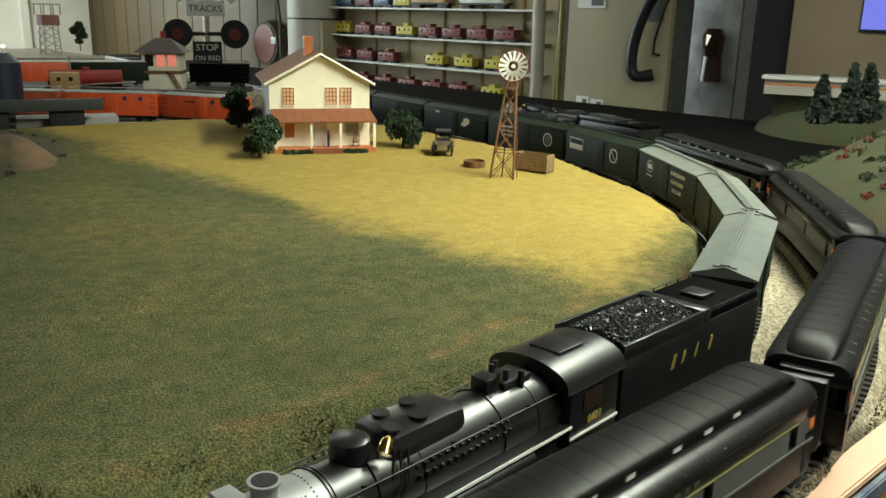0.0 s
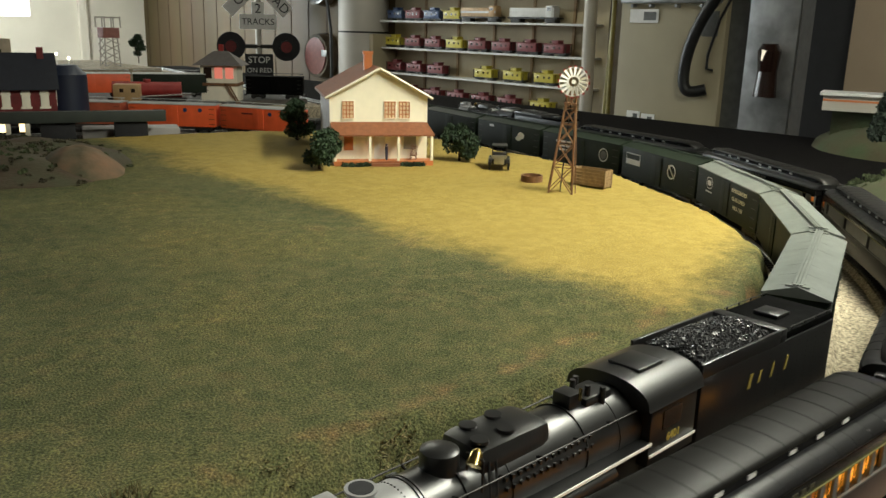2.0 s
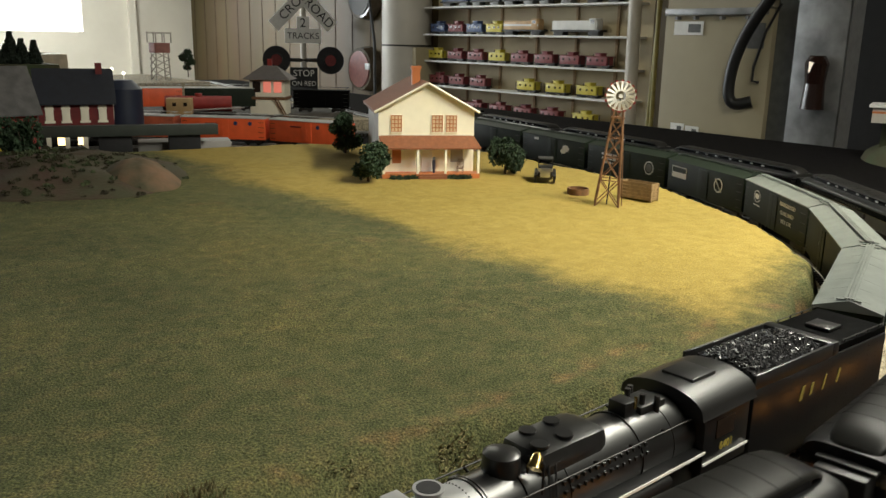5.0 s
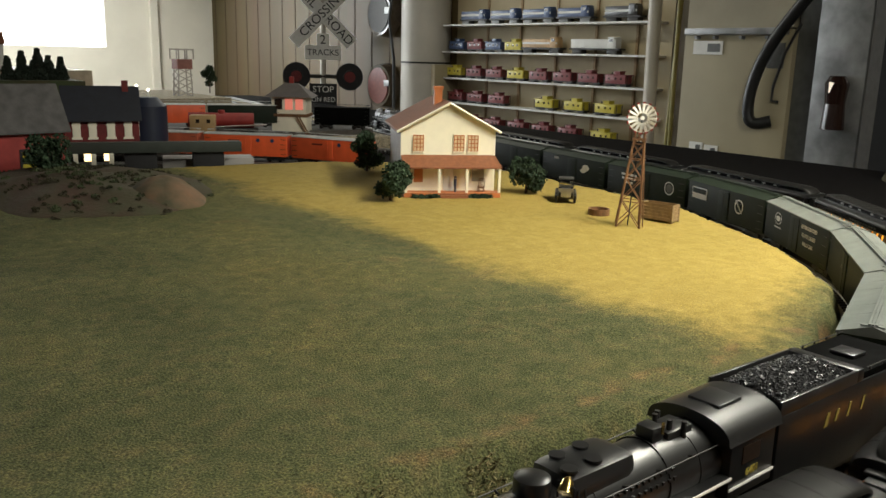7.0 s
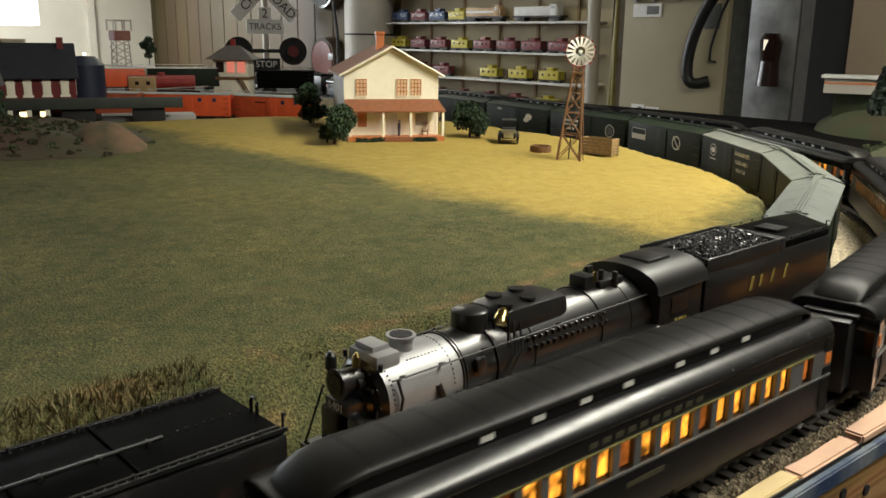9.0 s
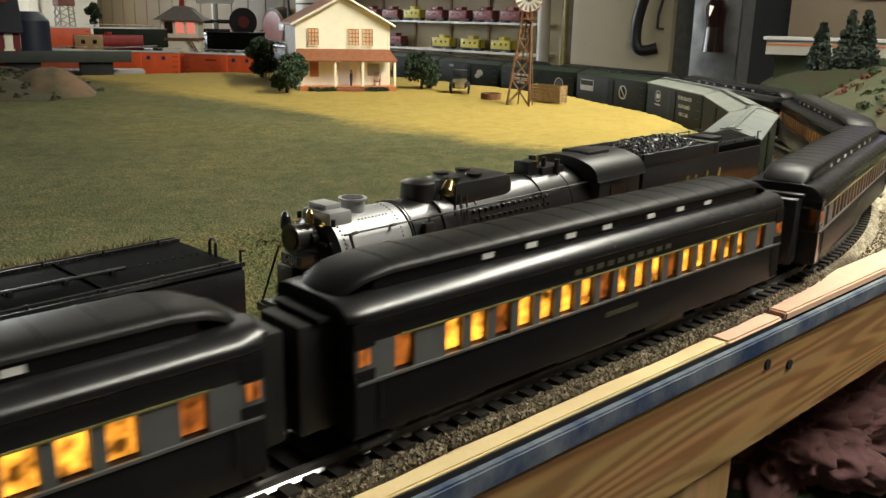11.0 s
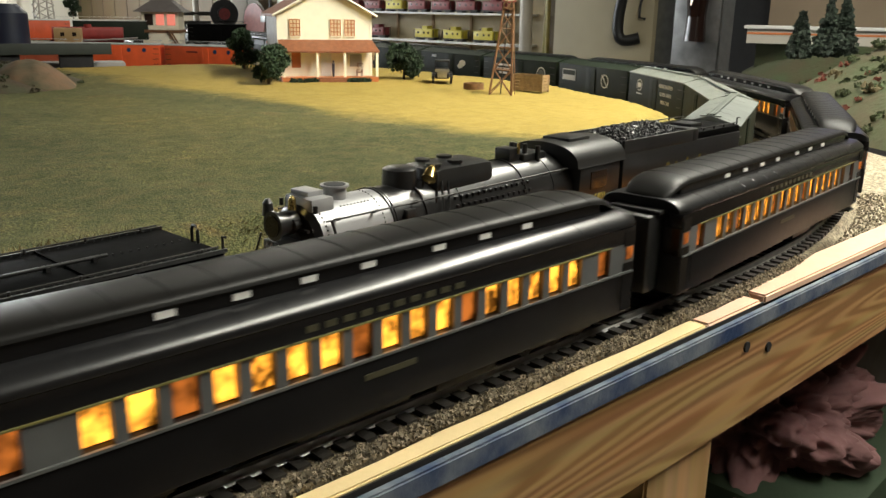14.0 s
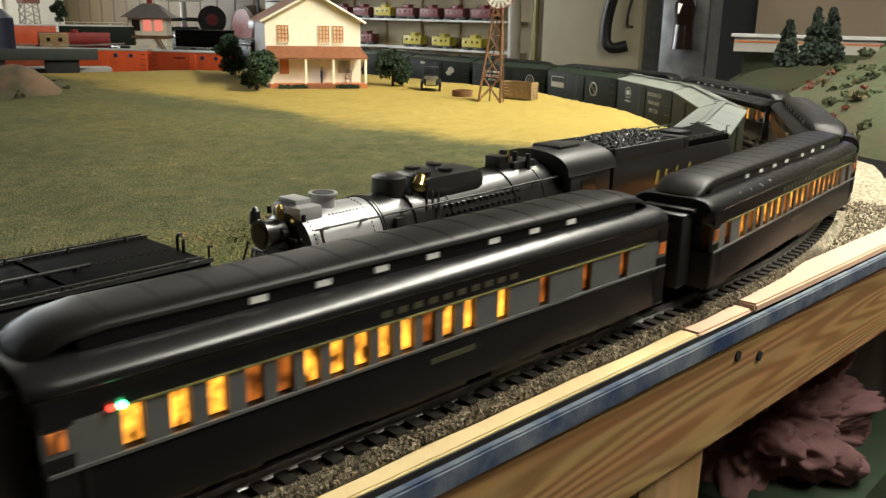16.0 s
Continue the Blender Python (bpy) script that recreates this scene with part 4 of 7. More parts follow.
def engine(label):
    # 2-8-4 steam engine, nose towards -x; x = 0 at the cab's rear edge
    e = base("steam_locomotive", Matrix.Identity(4), label, "locomotive", "steam engines")
    zc = 0.066
    part("boiler", rod(rod(bmesh.new(), (-0.254, 0, zc), (-0.15, 0, zc), 0.0226, 0.0248, 40), (-0.15, 0, zc), (-0.05, 0, zc), 0.0248, 0.0262, 40), BLACK, e, "glossy black boiler")
    part("smokebox", rod(bmesh.new(), (-0.312, 0, zc), (-0.254, 0, zc), 0.0224, 0.0227, 40), GRAPHITE, e, "silver-grey graphite smokebox")
    part("smokebox_front", rod(rod(bmesh.new(), (-0.3155, 0, zc), (-0.312, 0, zc), 0.019, 0.0228, 32), (-0.3185, 0, zc - 0.002), (-0.315, 0, zc - 0.002), 0.011, 0.013, 24), BLACK, e, "black smokebox door")
    for x in (-0.254, -0.2515):
        part("boiler_band", rod(bmesh.new(), (x - 0.0007, 0, zc), (x + 0.0007, 0, zc), 0.0236, seg=40), BLACK, e)
    for x in (-0.225, -0.19, -0.12, -0.085):
        part("boiler_band", rod(bmesh.new(), (x - 0.0006, 0, zc), (x + 0.0006, 0, zc), 0.0262 if x > -0.16 else 0.0246, seg=40), BLACK, e)
    # rivet rows on the smokebox
    bm = bmesh.new()
    for x in (-0.308, -0.262):
        for k in range(26):
            a = math.pi * (k + 0.5) / 26
            p = Vector((x, 0.0227 * math.cos(a), zc + 0.0227 * math.sin(a)))
            bmesh.ops.create_icosphere(bm, subdivisions=1, radius=0.0006, matrix=Matrix.Translation(p))
    for x in [-0.290 + 0.0028 * k for k in range(9)]:
        for s in (-1, 1):
            bmesh.ops.create_icosphere(bm, subdivisions=1, radius=0.0006, matrix=Matrix.Translation((x, s * 0.012, zc + 0.0192)))
    tagged(part("rivet_line", bm, DARKMETAL, e, "rows of rivet heads"), kind="stuff")
    bm = rod(bmesh.new(), (-0.284, 0, zc + 0.018), (-0.284, 0, zc + 0.0285), 0.0075, 0.0072, 24)
    rod(bm, (-0.284, 0, zc + 0.0285), (-0.284, 0, zc + 0.0298), 0.0088, 0.0088, 24)
    part("funnel", bm, GRAPHITE, e, "short silver smoke stack")
    # black disc on the closed funnel paints the shade of its mouth
    part("stack_opening", rod(bmesh.new(), (-0.284, 0, zc + 0.0298), (-0.284, 0, zc + 0.0301), 0.0068, seg=20), FLATBLACK, e, "black disc for the shade in the stack opening")
    part("feedwater_heater", box(boxed(-0.313, -0.295, -0.013, 0.013, zc + 0.016, zc + 0.0265, 0.003), -0.310, -0.298, -0.006, 0.010, zc + 0.026, zc + 0.0295, 0.001), GRAPHITE, e, "silver feedwater heater box")
    part("sand_dome", rod(rod(bmesh.new(), (-0.2275, 0, zc + 0.020), (-0.2275, 0, zc + 0.0322), 0.0118, 0.0112, 28), (-0.2275, 0, zc + 0.0322), (-0.2275, 0, zc + 0.0336), 0.0112, 0.0085, 28), BLACK, e, "round black dome")
    bm = bmesh.new()
    box(bm, -0.212, -0.148, -0.0180, 0.0180, zc + 0.012, zc + 0.0325, 0.0085)
    part("long_sand_box", bm, BLACK, e, "long black sand dome casing")
    for x in (-0.200, -0.178):
        for s in (-1, 1):
            part("filler_cap", rod(bmesh.new(), (x + 0.004 * s, s * 0.0085, zc + 0.0325), (x + 0.004 * s, s * 0.0085, zc + 0.0342), 0.0055, seg=16), BLACK, e, "flat filler lid")
    part("bell", rod(rod(bmesh.new(), (-0.2195, -0.0185, zc + 0.0270), (-0.2145, -0.0165, zc + 0.0325), 0.0048, 0.0034, 16), (-0.2145, -0.0165, zc + 0.0325), (-0.2130, -0.0160, zc + 0.0340), 0.0034, 0.0014, 12), BRASS, e, "polished brass bell")
    part("bell_bracket", rods([((-0.2165, -0.023, zc + 0.012), (-0.2165, -0.023, zc + 0.031)), ((-0.2165, -0.011, zc + 0.02), (-0.2165, -0.011, zc + 0.031)), ((-0.2165, -0.023, zc + 0.031), (-0.2165, -0.011, zc + 0.031))], 0.0008), BLACK, e)
    part("turret", box(boxed(-0.118, -0.105, -0.007, 0.007, zc + 0.024, zc + 0.034, 0.001), -0.104, -0.075, -0.010, 0.010, zc + 0.022, zc + 0.029, 0.002), BLACK, e, "steam turret casing")
    each("safety_valve", [((-0.098, s * 0.006, zc + 0.028), (-0.098, s * 0.006, zc + 0.036)) for s in (-1, 1)] + [((-0.088, s * 0.011, zc + 0.022), (-0.088, s * 0.011, zc + 0.034)) for s in (-1, 1)], 0.002, DARKMETAL, e, 10, "safety valve")
    part("whistle", rod(bmesh.new(), (-0.110, -0.009, zc + 0.030), (-0.110, -0.009, zc + 0.038), 0.0012, seg=8), BRASS, e, "small brass whistle")
    for s in (-1, 1):
        part("handrail", rods([((-0.31, s * 0.0222, zc + 0.0150), (-0.068, s * 0.0258, zc + 0.0165))], 0.0006), DARKMETAL, e)
        each("handrail_post", [((x, s * 0.0165, zc + 0.0130), (x, s * (0.0226 + (x + 0.30) * 0.0145), zc + 0.0152 + (x + 0.30) * 0.006)) for x in (-0.30, -0.27, -0.235, -0.20, -0.165, -0.13, -0.095)], 0.0009, DARKMETAL, e)
        part("running_board", boxed(-0.298, -0.060, min(s * 0.0245, s * 0.034), max(s * 0.0225, s * 0.034), 0.0580, 0.0594), BLACK, e)
        part("running_board_edge", boxed(-0.298, -0.060, s * 0.0342 - 0.0004, s * 0.0342 + 0.0004, 0.0577, 0.0596), WHITE, e, "white running board edge", smooth=0)
        part("steam_pipe", polyline([(-0.275, s * 0.022, zc + 0.004), (-0.272, s * 0.027, zc - 0.01), (-0.27, s * 0.030, 0.046)], 0.0022, 8), BLACK, e)
        part("pipe", polyline([(-0.306, s * 0.0222, zc + 0.0150), (-0.304, s * 0.0245, zc + 0.004), (-0.307, s * 0.0248, zc - 0.006), (-0.309, s * 0.0265, zc - 0.020)], 0.0009), DARKMETAL, e)
        part("cylinder", rod(boxed(-0.290, -0.256, min(s * 0.016, s * 0.036), max(s * 0.016, s * 0.036), 0.022, 0.044, 0.003), (-0.293, s * 0.028, 0.023), (-0.253, s * 0.028, 0.023), 0.0095, seg=20), BLACK, e, "black steam cylinder")
        for k, x in enumerate((-0.222, -0.186, -0.150, -0.114)):
            wh = part("driving_wheel", rod(rod(bmesh.new(), (x, s * 0.0145, 0.0172), (x, s * 0.0195, 0.0172), 0.0172, seg=28), (x, s * 0.019, 0.0172), (x, s * 0.0225, 0.0172), 0.0045, seg=14), DARKMETAL, e, "black spoked driving wheel")
        part("side_rod", boxed(-0.224, -0.112, s * 0.0235 - 0.0008, s * 0.0235 + 0.0008, 0.0125, 0.0160), STEEL, e, "bright side rod")
        part("main_rod", rods([((-0.258, s * 0.026, 0.0235), (-0.15, s * 0.026, 0.0142))], 0.0016), STEEL, e, "bright main rod")
        each("valve_gear", [((-0.175, s * 0.0275, 0.015), (-0.195, s * 0.0275, 0.040)), ((-0.195, s * 0.0275, 0.038), (-0.245, s * 0.0275, 0.034)), ((-0.16, s * 0.0275, 0.028), (-0.2, s * 0.0275, 0.030))], 0.0011, STEEL, e, 6, "valve gear rod")
        part("trailing_frame", boxed(-0.080, -0.006, s * 0.026 - 0.0025, s * 0.026 + 0.0025, 0.010, 0.020, 0.001), BLACK, e)
        part("trailing_wheel", rod(rod(bmesh.new(), (-0.062, s * 0.0145, 0.0105), (-0.062, s * 0.0205, 0.0105), 0.0105, seg=20), (-0.025, s * 0.0145, 0.0115), (-0.025, s * 0.0205, 0.0115), 0.0115, seg=20), DARKMETAL, e)
        part("pilot_wheel", rod(bmesh.new(), (-0.312, s * 0.0145, 0.0095), (-0.312, s * 0.0190, 0.0095), 0.0095, seg=20), DARKMETAL, e)
        part("cab_window", boxed(-0.045, -0.022, s * 0.0327 - 0.0006, s * 0.0327 + 0.0006, 0.064, 0.0775), DIMWIN, e, "dark cab window", smooth=0)
        part("cab_sill", boxed(-0.060, 0.0, s * 0.0333 - 0.0004, s * 0.0333 + 0.0004, 0.0478, 0.0497), WHITE, e, "white cab sill line", smooth=0)
        text_part("6401", 0.0085, YELLOWLINE, e, pose(-0.030, s * 0.0329, 0.0563, 90, 0, 0 if s < 0 else 180), name="road_number")
    bm = bmesh.new()
    for s in (-1, 1):
        for k in range(14):
            for j in range(2):
                a = radians(28 - 13 * j)
                p = Vector((-0.196 + 0.0062 * k, s * 0.0252 * math.cos(a), zc + 0.0252 * math.sin(a)))
                bmesh.ops.create_cube(bm, size=0.0022, matrix=Matrix.Translation(p))
    tagged(part("washout_plug_line", bm, BLACK, e, "rows of small boiler plugs"), kind="stuff")
    for s in (-1, 1):
        part("sand_pipe", polyline([(-0.205, s * 0.017, zc + 0.024), (-0.212, s * 0.0255, zc + 0.008), (-0.226, s * 0.027, zc - 0.006)], 0.0008), BLACK, e)
        part("sand_pipe", polyline([(-0.199, s * 0.017, zc + 0.024), (-0.206, s * 0.0255, zc + 0.008), (-0.220, s * 0.027, zc - 0.006)], 0.0008), BLACK, e)
        part("check_valve", boxed(-0.246, -0.238, s * 0.0235 - 0.002, s * 0.0235 + 0.002, zc + 0.004, zc + 0.012, 0.0008), BLACK, e)
        part("air_tank", rod(bmesh.new(), (-0.19, s * 0.030, 0.0500), (-0.10, s * 0.030, 0.0500), 0.0058, seg=14), BLACK, e, "black air reservoir")
        part("feed_pipe", polyline([(-0.255, s * 0.0295, 0.0545), (-0.10, s * 0.031, 0.0552), (-0.066, s * 0.031, 0.0552)], 0.0010), DARKMETAL, e)
        part("step_casting", boxed(-0.262, -0.255, s * 0.0245 - 0.0016, s * 0.0245 + 0.0016, zc - 0.012, zc - 0.004, 0.0006), DARKMETAL, e)
    part("firebox", boxed(-0.100, -0.055, -0.024, 0.024, 0.018, zc + 0.004, 0.003), BLACK, e)
    part("frame", boxed(-0.32, -0.005, -0.012, 0.012, 0.012, 0.05), BLACK, e)
    # cab
    part("cab", boxed(-0.060, -0.0005, -0.0325, 0.0325, 0.040, 0.0835, 0.001), BLACK, e, "black steel cab")
    cr = arch(0.0338, 0.0835, 0.0165, 16, 0.0008)
    part("cab_roof", sweep(bmesh.new(), cr, [(-0.066, 1, 0, 1), (0.005, 1, 0, 1)]), BLACK, e, "rounded glossy cab roof", smooth=0.7)
    part("roof_hatch", boxed(-0.048, -0.018, -0.013, 0.013, 0.0985, 0.1015, 0.0012), BLACK, e, "roof ventilator hatch")
    # front end
    part("headlight", rod(rod(bmesh.new(), (-0.331, 0, zc + 0.012), (-0.314, 0, zc + 0.012), 0.0078, 0.0066, 22), (-0.3315, 0, zc + 0.012), (-0.330, 0, zc + 0.012), 0.0086, seg=22), BLACK, e, "black drum headlight")
    part("headlight_lens", rod(bmesh.new(), (-0.3322, 0, zc + 0.012), (-0.3315, 0, zc + 0.012), 0.0062, seg=18), DIMWIN, e, "dark headlight lens")
    part("front_lamp", rod(rod(bmesh.new(), (-0.320, -0.004, zc + 0.0205), (-0.320, -0.004, zc + 0.0265), 0.0026, 0.0022, 12), (-0.320, -0.004, zc + 0.0265), (-0.320, -0.004, zc + 0.0285), 0.0022, 0.001, 12), BRASS, e, "small brass front lamp")
    each("door_hinge", [((-0.3175, -0.015, zc + z), (-0.3175, -0.004, zc + z)) for z in (0.009, -0.010)], 0.0011, BLACK, e, 6)
    each("door_clamp", [((-0.3135, 0.0185 * math.cos(a), zc + 0.0185 * math.sin(a)), (-0.3162, 0.0185 * math.cos(a), zc + 0.0185 * math.sin(a))) for a in [0.5236 * k for k in range(12)]], 0.0011, DARKMETAL, e, 6)
    part("marker_light", rod(rod(bmesh.new(), (-0.322, 0.0165, zc + 0.014), (-0.322, 0.0165, zc + 0.0215), 0.0036, 0.0030, 12), (-0.322, 0.0165, zc + 0.0215), (-0.322, 0.0165, zc + 0.024), 0.0030, 0.0012, 12), BLACK, e, "black marker light")
    each("classification_lamp", [((-0.3125, s * 0.0155, zc + 0.0190), (-0.3125, s * 0.0155, zc + 0.0232)) for s in (-1, 1)], 0.0014, DARKMETAL, e, 10, "small black classification lamp")
    part("front_bell", rod(bmesh.new(), (-0.322, -0.006, zc + 0.012), (-0.315, -0.006, zc + 0.012), 0.0035, 0.0022, 12), BLACK, e)
    part("air_pump", boxed(-0.328, -0.316, -0.020, -0.004, 0.036, 0.060, 0.003), BLACK, e)
    part("air_pump", boxed(-0.328, -0.316, 0.004, 0.020, 0.036, 0.060, 0.003), BLACK, e)
    part("deck_plate", boxed(-0.334, -0.312, -0.026, 0.026, 0.034, 0.0365), BLACK, e)
    part("number_board", boxed(-0.3315, -0.3140, -0.0095, 0.0095, 0.0620, 0.0690, 0.0006), BLACK, e)
    text_part("6401", 0.0068, WHITE, e, pose(-0.3318, 0, 0.0655, 90, 0, -90), name="front_number")
    bm = bmesh.new()
    for k in range(11):
        y = -0.028 + 0.0056 * k
        rod(bm, (-0.332, y, 0.030), (-0.342 + abs(y) * 0.25, y * 0.85, 0.005), 0.0011, seg=6)
    box(bm, -0.335, -0.316, -0.031, 0.031, 0.029, 0.034, 0.0008)
    part("pilot", bm, BLACK, e, "black slatted pilot")
    each("front_rail", [((-0.333, s * 0.028, 0.034), (-0.322, s * 0.024, zc + 0.002)) for s in (-1, 1)], 0.0007, DARKMETAL, e)
    each("ladder_bar", [((-0.331, y, 0.034), (-0.323, y, 0.052)) for y in (-0.026, -0.020)] + [((-0.328, -0.026, z), (-0.328, -0.020, z)) for z in (0.039, 0.044, 0.049)], 0.0006, DARKMETAL, e)
    for o in e.children:
        m = o.matrix_basis.copy()
        if m.translation.length < 1e-6:
            o.data.transform(Matrix.Diagonal((0.967, 1, 1, 1)))
        else:
            m.translation.x *= 0.967
            o.matrix_basis = m
    return e


def tender(label, coal=True):
    # x from 0 at the front to 0.215 at the rear
    t = base("locomotive_tender", Matrix.Identity(4), label, "tender", "engine tenders")
    L, w = 0.213, 0.0315
    part("tank", boxed(0.004, L, -w, w, 0.018, 0.086 if coal else 0.078, 0.0016), BLACK, t, "black riveted tank")
    if coal:
        bm = boxed(0.004, 0.118, -w, -w + 0.003, 0.085, 0.0965, 0.001)
        box(bm, 0.004, 0.118, w - 0.003, w, 0.085, 0.0965, 0.001)
        box(bm, 0.115, 0.128, -w, w, 0.085, 0.0965, 0.002)
        part("bunker", bm, BLACK, t, "coal bunker walls")
        part("rear_deck", boxed(0.126, L - 0.001, -w + 0.001, w - 0.001, 0.0858, 0.0925, 0.002), DECK_BLACK, t, "raised rear deck")
        rng = random.Random(11)
        bm = bmesh.new()
        for _ in range(2000):
            x, y = rng.uniform(0.012, 0.112), rng.uniform(-0.026, 0.026)
            hump = 0.0125 * (1 - (y / 0.03) ** 2) * (1 - ((x - 0.062) / 0.066) ** 4)
            s = rng.uniform(0.0008, 0.0018)
            m = Matrix.Translation((x, y, 0.089 + hump + rng.uniform(-0.001, 0.001))) @ Euler((rng.random() * 6, rng.random() * 6, rng.random() * 6)).to_matrix().to_4x4() @ Matrix.Diagonal((s, s * 0.8, s * 0.7, 1))
            bmesh.ops.create_cube(bm, size=1.6, matrix=m)
        tagged(part("coal_load", bm, COAL, t, "heap of glossy black coal lumps", smooth=0), kind="stuff")
        deck = 0.0928
        part("hatch", boxed(0.150, 0.172, -0.011, 0.011, deck, deck + 0.003, 0.001), BLACK, t, "water hatch")
    else:
        part("rear_deck", boxed(0.06, L - 0.001, -w + 0.001, w - 0.001, 0.0778, 0.0805, 0.001), DECK_BLACK, t, "flat riveted rear deck")
        part("bunker", sweep(bmesh.new(), arch(0.030, 0.076, 0.018, 14), [(0.0, 1, 0, 1), (0.055, 1, 0, 1)]), DECK_BLACK, t, "rounded coal bunker hood", smooth=0.8)
        deck = 0.0806
        for x in (0.10, 0.145):
            part("deck_seam", boxed(x - 0.0006, x + 0.0006, -w + 0.002, w - 0.002, deck, deck + 0.0009), DECK_BLACK, t)
        bm = bmesh.new()
        for x in [0.066 + 0.0045 * k for k in range(32)]:
            for y in (-0.0285, 0.0, 0.0285):
                bmesh.ops.create_cube(bm, size=0.0008, matrix=Matrix.Translation((x, y, deck + 0.0002)))
        tagged(part("rivet_line", bm, BLACK, t, "rows of small deck rivets", smooth=0), kind="stuff")
        part("deck_edge", box(boxed(0.062, L, -w, -w + 0.0012, deck - 0.001, deck + 0.0010), 0.062, L, w - 0.0012, w, deck - 0.001, deck + 0.0010), BLACK, t, "raised black deck edge", smooth=0)
        part("grab_hoop", polyline([(L - 0.003, -0.010, deck - 0.004), (L - 0.003, -0.010, deck + 0.0065), (L - 0.003, -0.0085, deck + 0.0088), (L - 0.003, -0.006, deck + 0.0088), (L - 0.003, -0.0045, deck + 0.0065), (L - 0.003, -0.0045, deck - 0.004)], 0.0009, 8), BLACK, t, "black grab hoop")
        part("deck_pipe", polyline([(0.085, -0.004, deck + 0.0018), (0.165, -0.004, deck + 0.0018)], 0.0009, 8), BLACK, t, "long deck pipe")
        each("pipe_bracket", [((x, -0.0065, deck + 0.001), (x, -0.0015, deck + 0.001)) for x in (0.09, 0.112, 0.136, 0.158)], 0.0013, BLACK, t, 8)
    for s in (-1, 1):
        part("deck_rail", polyline([(0.135 if coal else 0.065, s * 0.0295, deck + 0.0022), (L - 0.004, s * 0.0295, deck + 0.0022)], 0.0005, 6), DARKMETAL, t)
        each("rail_post", [((x, s * 0.0295, deck), (x, s * 0.0295, deck + 0.0028)) for x in ((0.14, 0.16, 0.18, 0.2) if coal else (0.08, 0.11, 0.14, 0.17, 0.2))], 0.0008, DARKMETAL, t)
        if s < 0 or coal:
            y = s * (w + 0.0003)
            for x, wd, hh, lift in ((0.0745, 0.0040, 0.0058, 0.0), (0.0890, 0.0030, 0.0048, 0.0004), (0.1085, 0.0026, 0.0058, 0.0010), (0.1310, 0.0030, 0.0058, 0.0014)):
                xx = x if s < 0 else 0.2 - x
                bm = boxed(xx - wd * 0.62, xx + wd * 0.62, y - 0.0002, y + 0.0002, 0.0650 + lift - hh, 0.0650 + lift + hh)
                for v in bm.verts:
                    v.co.x -= s * 0.28 * (v.co.z - 0.065)
                part("lettering_bar", bm, MIDGOLD, t, "slanted gold lettering bar", smooth=0)
        bm = bmesh.new()
        for x in [0.010 + 0.0155 * k for k in range(14)]:
            for z in [0.024 + 0.0044 * k for k in range(14)]:
                bm.faces.new([bm.verts.new((x + 0.0004 * a, s * (w + 0.0003), z + 0.0004 * c)) for a, c in ((-1, -1), (1, -1), (1, 1), (-1, 1))])
        tagged(part("rivet_line", bm, DARKMETAL, t, "vertical rivet rows", smooth=0), kind="stuff")
    part("rear_rail", polyline([(L + 0.001, -0.026, 0.03), (L + 0.001, -0.026, deck + 0.006), (L + 0.001, -0.029, deck + 0.006)], 0.0007, 6), DARKMETAL, t)
    part("coupler", boxed(L, L + 0.014, -0.003, 0.003, 0.010, 0.016, 0.001), DARKMETAL, t)
    part("frame", boxed(0.006, L - 0.004, -0.028, 0.028, 0.012, 0.0185), BLACK, t)
    truck(t, 0.045, 0.052, 0.0088, 3)
    truck(t, 0.165, 0.052, 0.0088, 3)
    return t


LOCO_V = CV - INNER
loco = engine("black steam locomotive with silver smokebox and brass bell")
loco.matrix_world = on_track(0.474 - 0.16, INNER, 0.08) @ pose(0.16, 0, 0)
tend = tender("black coal-laden tender lettered in gold beside the field")
tend.matrix_world = pose(0.478, LOCO_V, RAIL)
loco_b = copy_thing(loco, on_track(-0.131 - 0.16, INNER, 0.08) @ pose(0.16, 0, 0))
loco_b["label"] = "second black steam locomotive coupled ahead on the inner track"
tend_b = tender("black tender with flat riveted deck and grab hoop", False)
tend_b.matrix_world = on_track(-0.110 + 0.1065, INNER, 0.06) @ pose(-0.1065, 0, 0)

